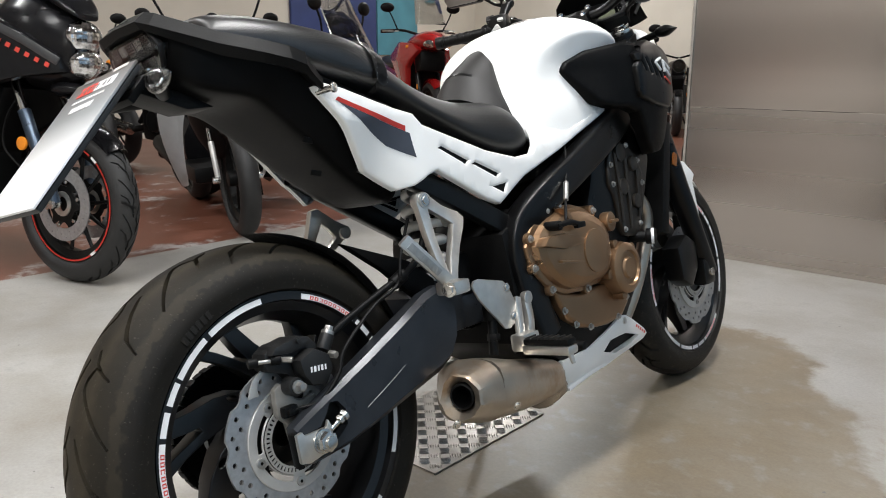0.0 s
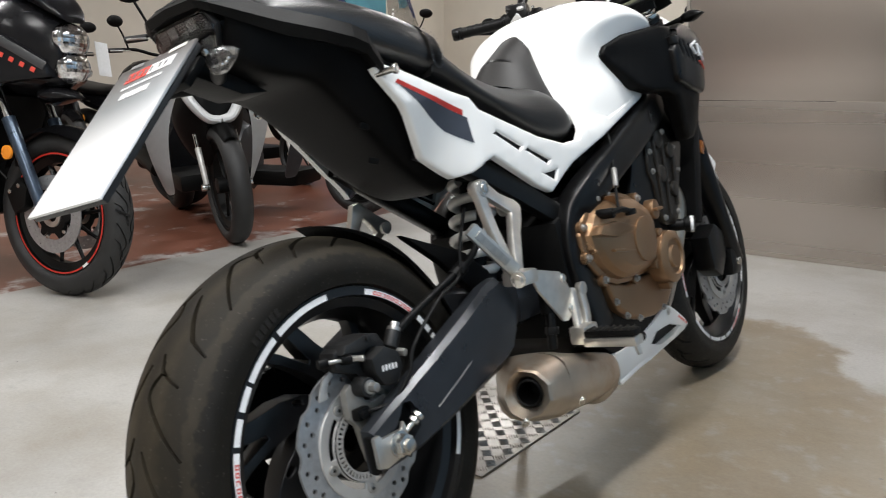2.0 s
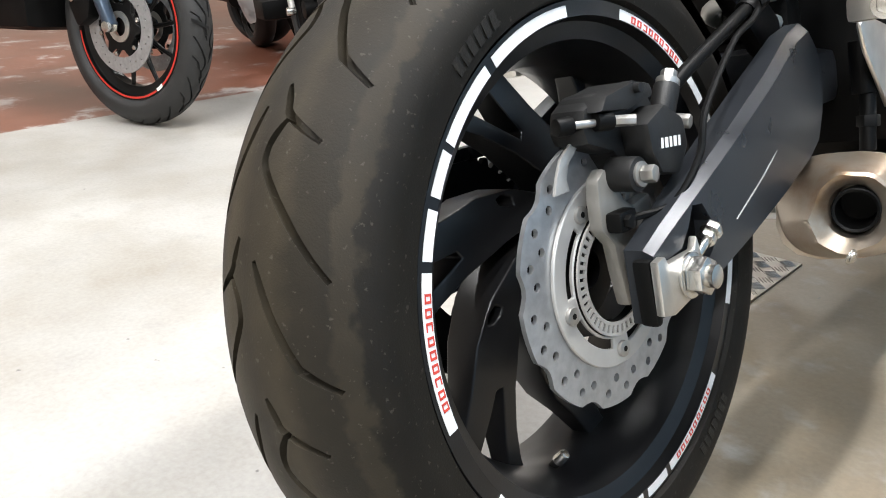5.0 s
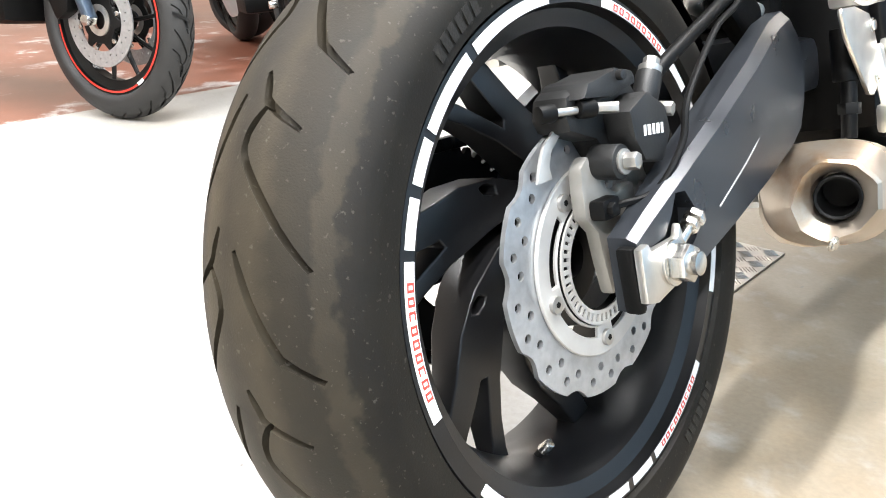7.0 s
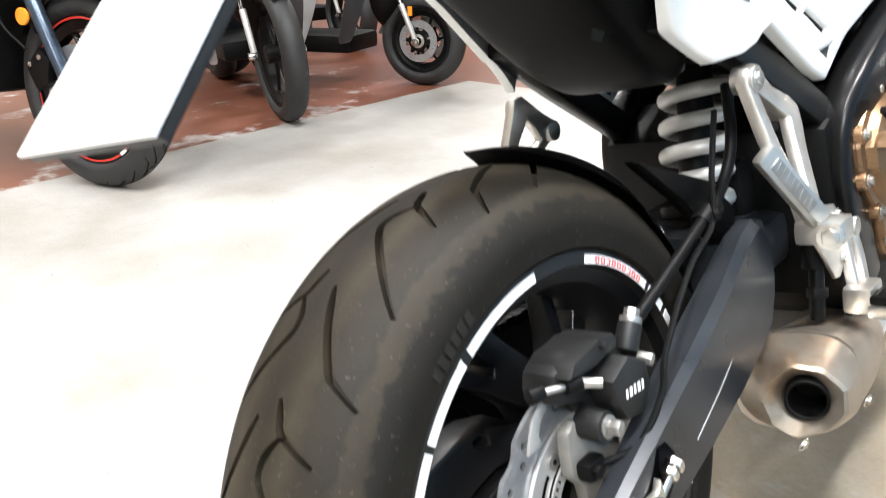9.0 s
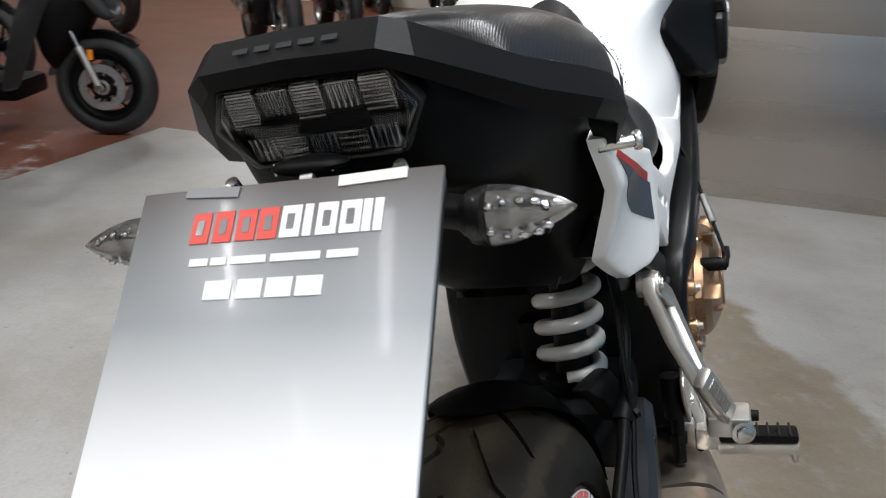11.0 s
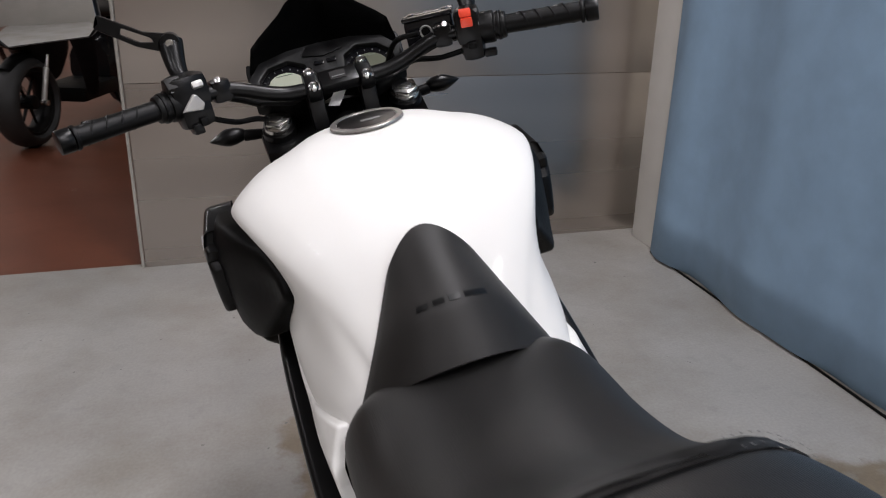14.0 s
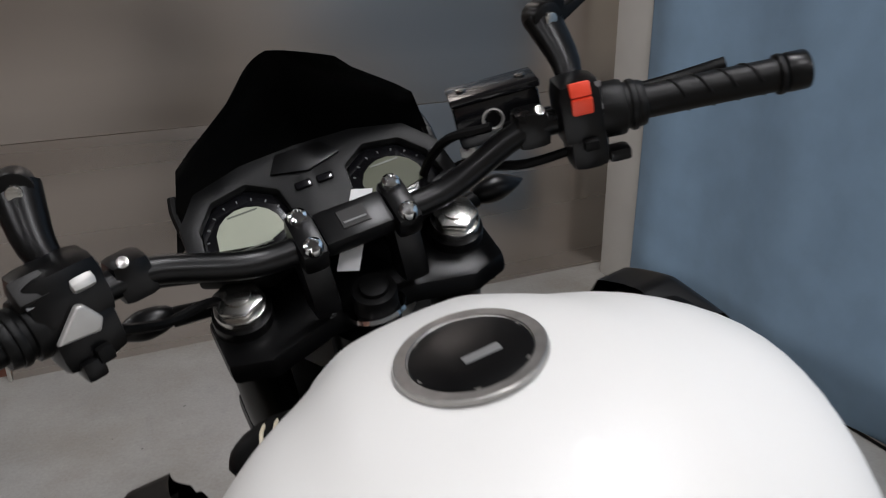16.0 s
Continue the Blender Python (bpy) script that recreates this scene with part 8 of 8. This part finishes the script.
        bmesh.ops.solidify(bm, geom=bm.faces[:], thickness=0.004)
        part("windscreen", bm, SCREEN, o, "clear windscreen", angle=60).visible_shadow = False
        edge = [(0.23 * u * (1 - 0.25 * t), -0.02 - 0.25 * t - 0.08 * u * u, nose_z + 0.04 + 0.50 * t) for u, t in ((-1, 0), (-1, 0.5), (-0.95, 1), (0, 1), (0.95, 1), (1, 0.5), (1, 0))]
        part("screen_edge", tube(edge, 0.005, 5, 8), CHROME, o)
    return o


def roadster(m, label, main, rim, stripe, group, wire=False, R=0.31, half=0.06, fairing=False):
    """A naked or half-faired machine; its front wheel stands on the origin and it looks along +y."""
    o = thing("parked_motorcycle", label, "motorcycle", m, group)
    plain_wheel(o, 0, R, half, R - 0.085, rim, 24 if wire else 7, stripe, 0.15)
    fork_pair(o, 0, R, (-0.30, 0.95), 0.10, SATIN, CHROME)
    mudguard(o, 0, R, 140, 50, R + 0.018, half * 1.15, main)
    for s in (1, -1):
        part("brake_caliper", prism([(-0.18, 0.39), (-0.12, 0.45), (-0.08, 0.42), (-0.10, 0.34), (-0.15, 0.31)], s * 0.060, s * 0.115, 0.012), DEEP, o, "dark brake caliper")
        part("indicator", ball((s * 0.18, -0.16, 0.93), 1, (0.045, 0.022, 0.022)), ORANGE, o, "amber indicator")
        part("reflector", box((0.008, 0.03, 0.05), (s * 0.128, -0.10, 0.56), 0.003), ORANGE, o, "amber reflector")
    if fairing:
        fa = [(y, section(w, zt, zb, 0.55)) for y, zt, w, zb in ((0.23, 0.955, 0.015, 0.94), (0.19, 0.985, 0.06, 0.91), (0.08, 1.05, 0.13, 0.885), (-0.06, 1.09, 0.18, 0.87), (-0.22, 1.06, 0.20, 0.86), (-0.34, 1.02, 0.17, 0.86))]
        part("fairing", body(fa, 1), main, o, "half fairing", angle=30)
        for s in (1, -1):
            side = panel_grid([(0.02, 0.90), (-0.08, 0.96), (-0.34, 0.98), (-0.56, 0.86), (-0.46, 0.70), (-0.30, 0.52), (-0.22, 0.56), (-0.16, 0.74)], lambda y, z: 0.17 + 0.10 * min(1, max(0, 0.02 - y) / 0.3) - 0.2 * abs(z - 0.82), 0.03, 0.05, 0.01)
            if s < 0:
                b2 = mirrored(side)
                side.free()
                side = b2
            part("side_fairing", side, main, o, angle=60)
            h = part("headlamp", ball((s * 0.072, 0.135, 0.948), 1, (0.066, 0.07, 0.036)), LENS, o, "twin headlamp")
            part("reflector_bowl", ball((s * 0.072, 0.120, 0.948), 1, (0.060, 0.065, 0.032), 12, 8), FACET, h, angle=5)
        part("cowl_back", box((0.26, 0.22, 0.20), (0, -0.10, 0.80), 0.05), DEEP, o, "black inner cowl")
        sc = [[(0.15 * u * (1 - 0.3 * t), -0.02 - 0.2 * t - 0.05 * u * u, 1.13 + 0.36 * t) for u in (-1 + j / 5 for j in range(11))] for t in (i / 6 for i in range(7))]
        bm = loft(sc, False, False)
        bmesh.ops.solidify(bm, geom=bm.faces[:], thickness=0.004)
        part("windscreen", bm, SCREEN, o, "clear windscreen", angle=60).visible_shadow = False
    else:
        h = part("headlamp", lathe([(0.0, 0.0), (0.0, 0.05), (0.06, 0.085), (0.11, 0.09)], (0, 0, 0), 32), DEEP, o, "round headlamp")
        h.matrix_local = Matrix.Translation((0, -0.22, 0.94)) @ Euler((0, 0, radians(90))).to_matrix().to_4x4()
        part("lens", ball((0.105, 0, 0), 1, (0.02, 0.085, 0.085)), LENS, h)
    bars(o, -0.36, 1.08, 0.38, DEEP)
    tk2 = [(y, section(w, zt, zb)) for y, zt, w, zb in ((-0.34, 0.98, 0.11, 0.80), (-0.48, 1.04, 0.17, 0.78), (-0.66, 1.0, 0.16, 0.76), (-0.82, 0.86, 0.10, 0.76))]
    part("fuel_tank", body(tk2, 1), main, o, "fuel tank", angle=60)
    seat_and_tail(o, -0.78, 0.82, main)
    engine_lump(o, -0.55, 0.45)
    plain_wheel(o, -1.42, R, half * 1.25, R - 0.085, rim, 24 if wire else 7, stripe, 0.11, 0, (1,))
    part("swingarm", join(tube([(0.11, -0.72, 0.40), (0.12, -1.1, 0.34), (0.12, -1.45, R)], 0.028, 4, 10), tube([(-0.11, -0.72, 0.40), (-0.12, -1.1, 0.34), (-0.12, -1.45, R)], 0.028, 4, 10)), DEEP, o)
    part("muffler", rod((0.16, -0.95, 0.36), (0.18, -1.5, 0.46), 0.05, 0.06, 20, 0.01), STEEL, o, "steel muffler")
    part("stand", tube([(-0.12, -0.65, 0.28), (-0.24, -0.62, 0.008)], 0.012, 2, 8), DEEP, o)
    return o


ROW = "machines parked along the aisle"
BACK = "machines parked on the red floor"
adventure(pose(-2.375, 0.715, 0, 0, -5, -75), "black adventure tourer with red rim stripes on the red floor", BLACKGLOSS, GREYPAINT, ROW)
scooter(pose(-2.67, 1.76, 0, 0, 4, -112), "pale grey high-wheel scooter with slim fork on the red floor", BLACKGLOSS, 0.315, 0.98, GREYWHITE, ROW, tyre_half=0.055)
scooter(pose(-2.75, 2.80, 0, 0, 0, -72), "dark grey maxi scooter with tall clear windscreen", GREYPAINT, 0.25, 0.95, GREYPAINT, ROW, True, 0.062)
roadster(pose(-5.33, 6.23, 0, 0, 0, -120) @ Matrix.Scale(1.22, 4), "red half-faired sports tourer with twin headlamps", REDPAINT, SATIN, None, BACK, False, 0.31, 0.06, True)
scooter(pose(-1.50, 5.15, 0, 0, 0, 160), "black scooter with wide tyre on the red floor", BLACKGLOSS, 0.27, 1.0, BLACKGLOSS, BACK, False, 0.085)
roadster(pose(-2.95, 5.12, 0, 0, 0, 220), "blue motorcycle with silver cast wheels on the red floor", BLUEPAINT, ALU, None, BACK, False, 0.32, 0.062)
roadster(pose(-3.05, 6.55, 0, 0, 0, 215), "black motorcycle with pale wheel and orange reflector", BLACKGLOSS, ALU, None, BACK, True, 0.32, 0.06)
roadster(pose(-2.45, 7.7, 0, 0, 0, 200), "black retro motorcycle with wire wheels", BLACKGLOSS, STEEL, None, BACK, True, 0.32, 0.06)
roadster(pose(-5.6, 2.4, 0, 0, 0, -100), "black motorcycle parked deep in the showroom", BLACKGLOSS, SATIN, None, BACK, False, 0.31, 0.06)

roadster(pose(-3.9, 9.6, 0, 0, 0, -150), "black motorcycle standing near the far wall", BLACKGLOSS, SATIN, None, BACK, False, 0.31, 0.06)
scooter(pose(-4.15, 3.55, 0, 0, 0, -95), "black scooter standing in shade on the red floor", BLACKGLOSS, 0.26, 0.95, BLACKGLOSS, BACK, False, 0.07)
roadster(pose(-4.75, 2.95, 0, 0, 0, -85), "black naked motorcycle deep in the row", BLACKGLOSS, SATIN, None, BACK, False, 0.31, 0.065)
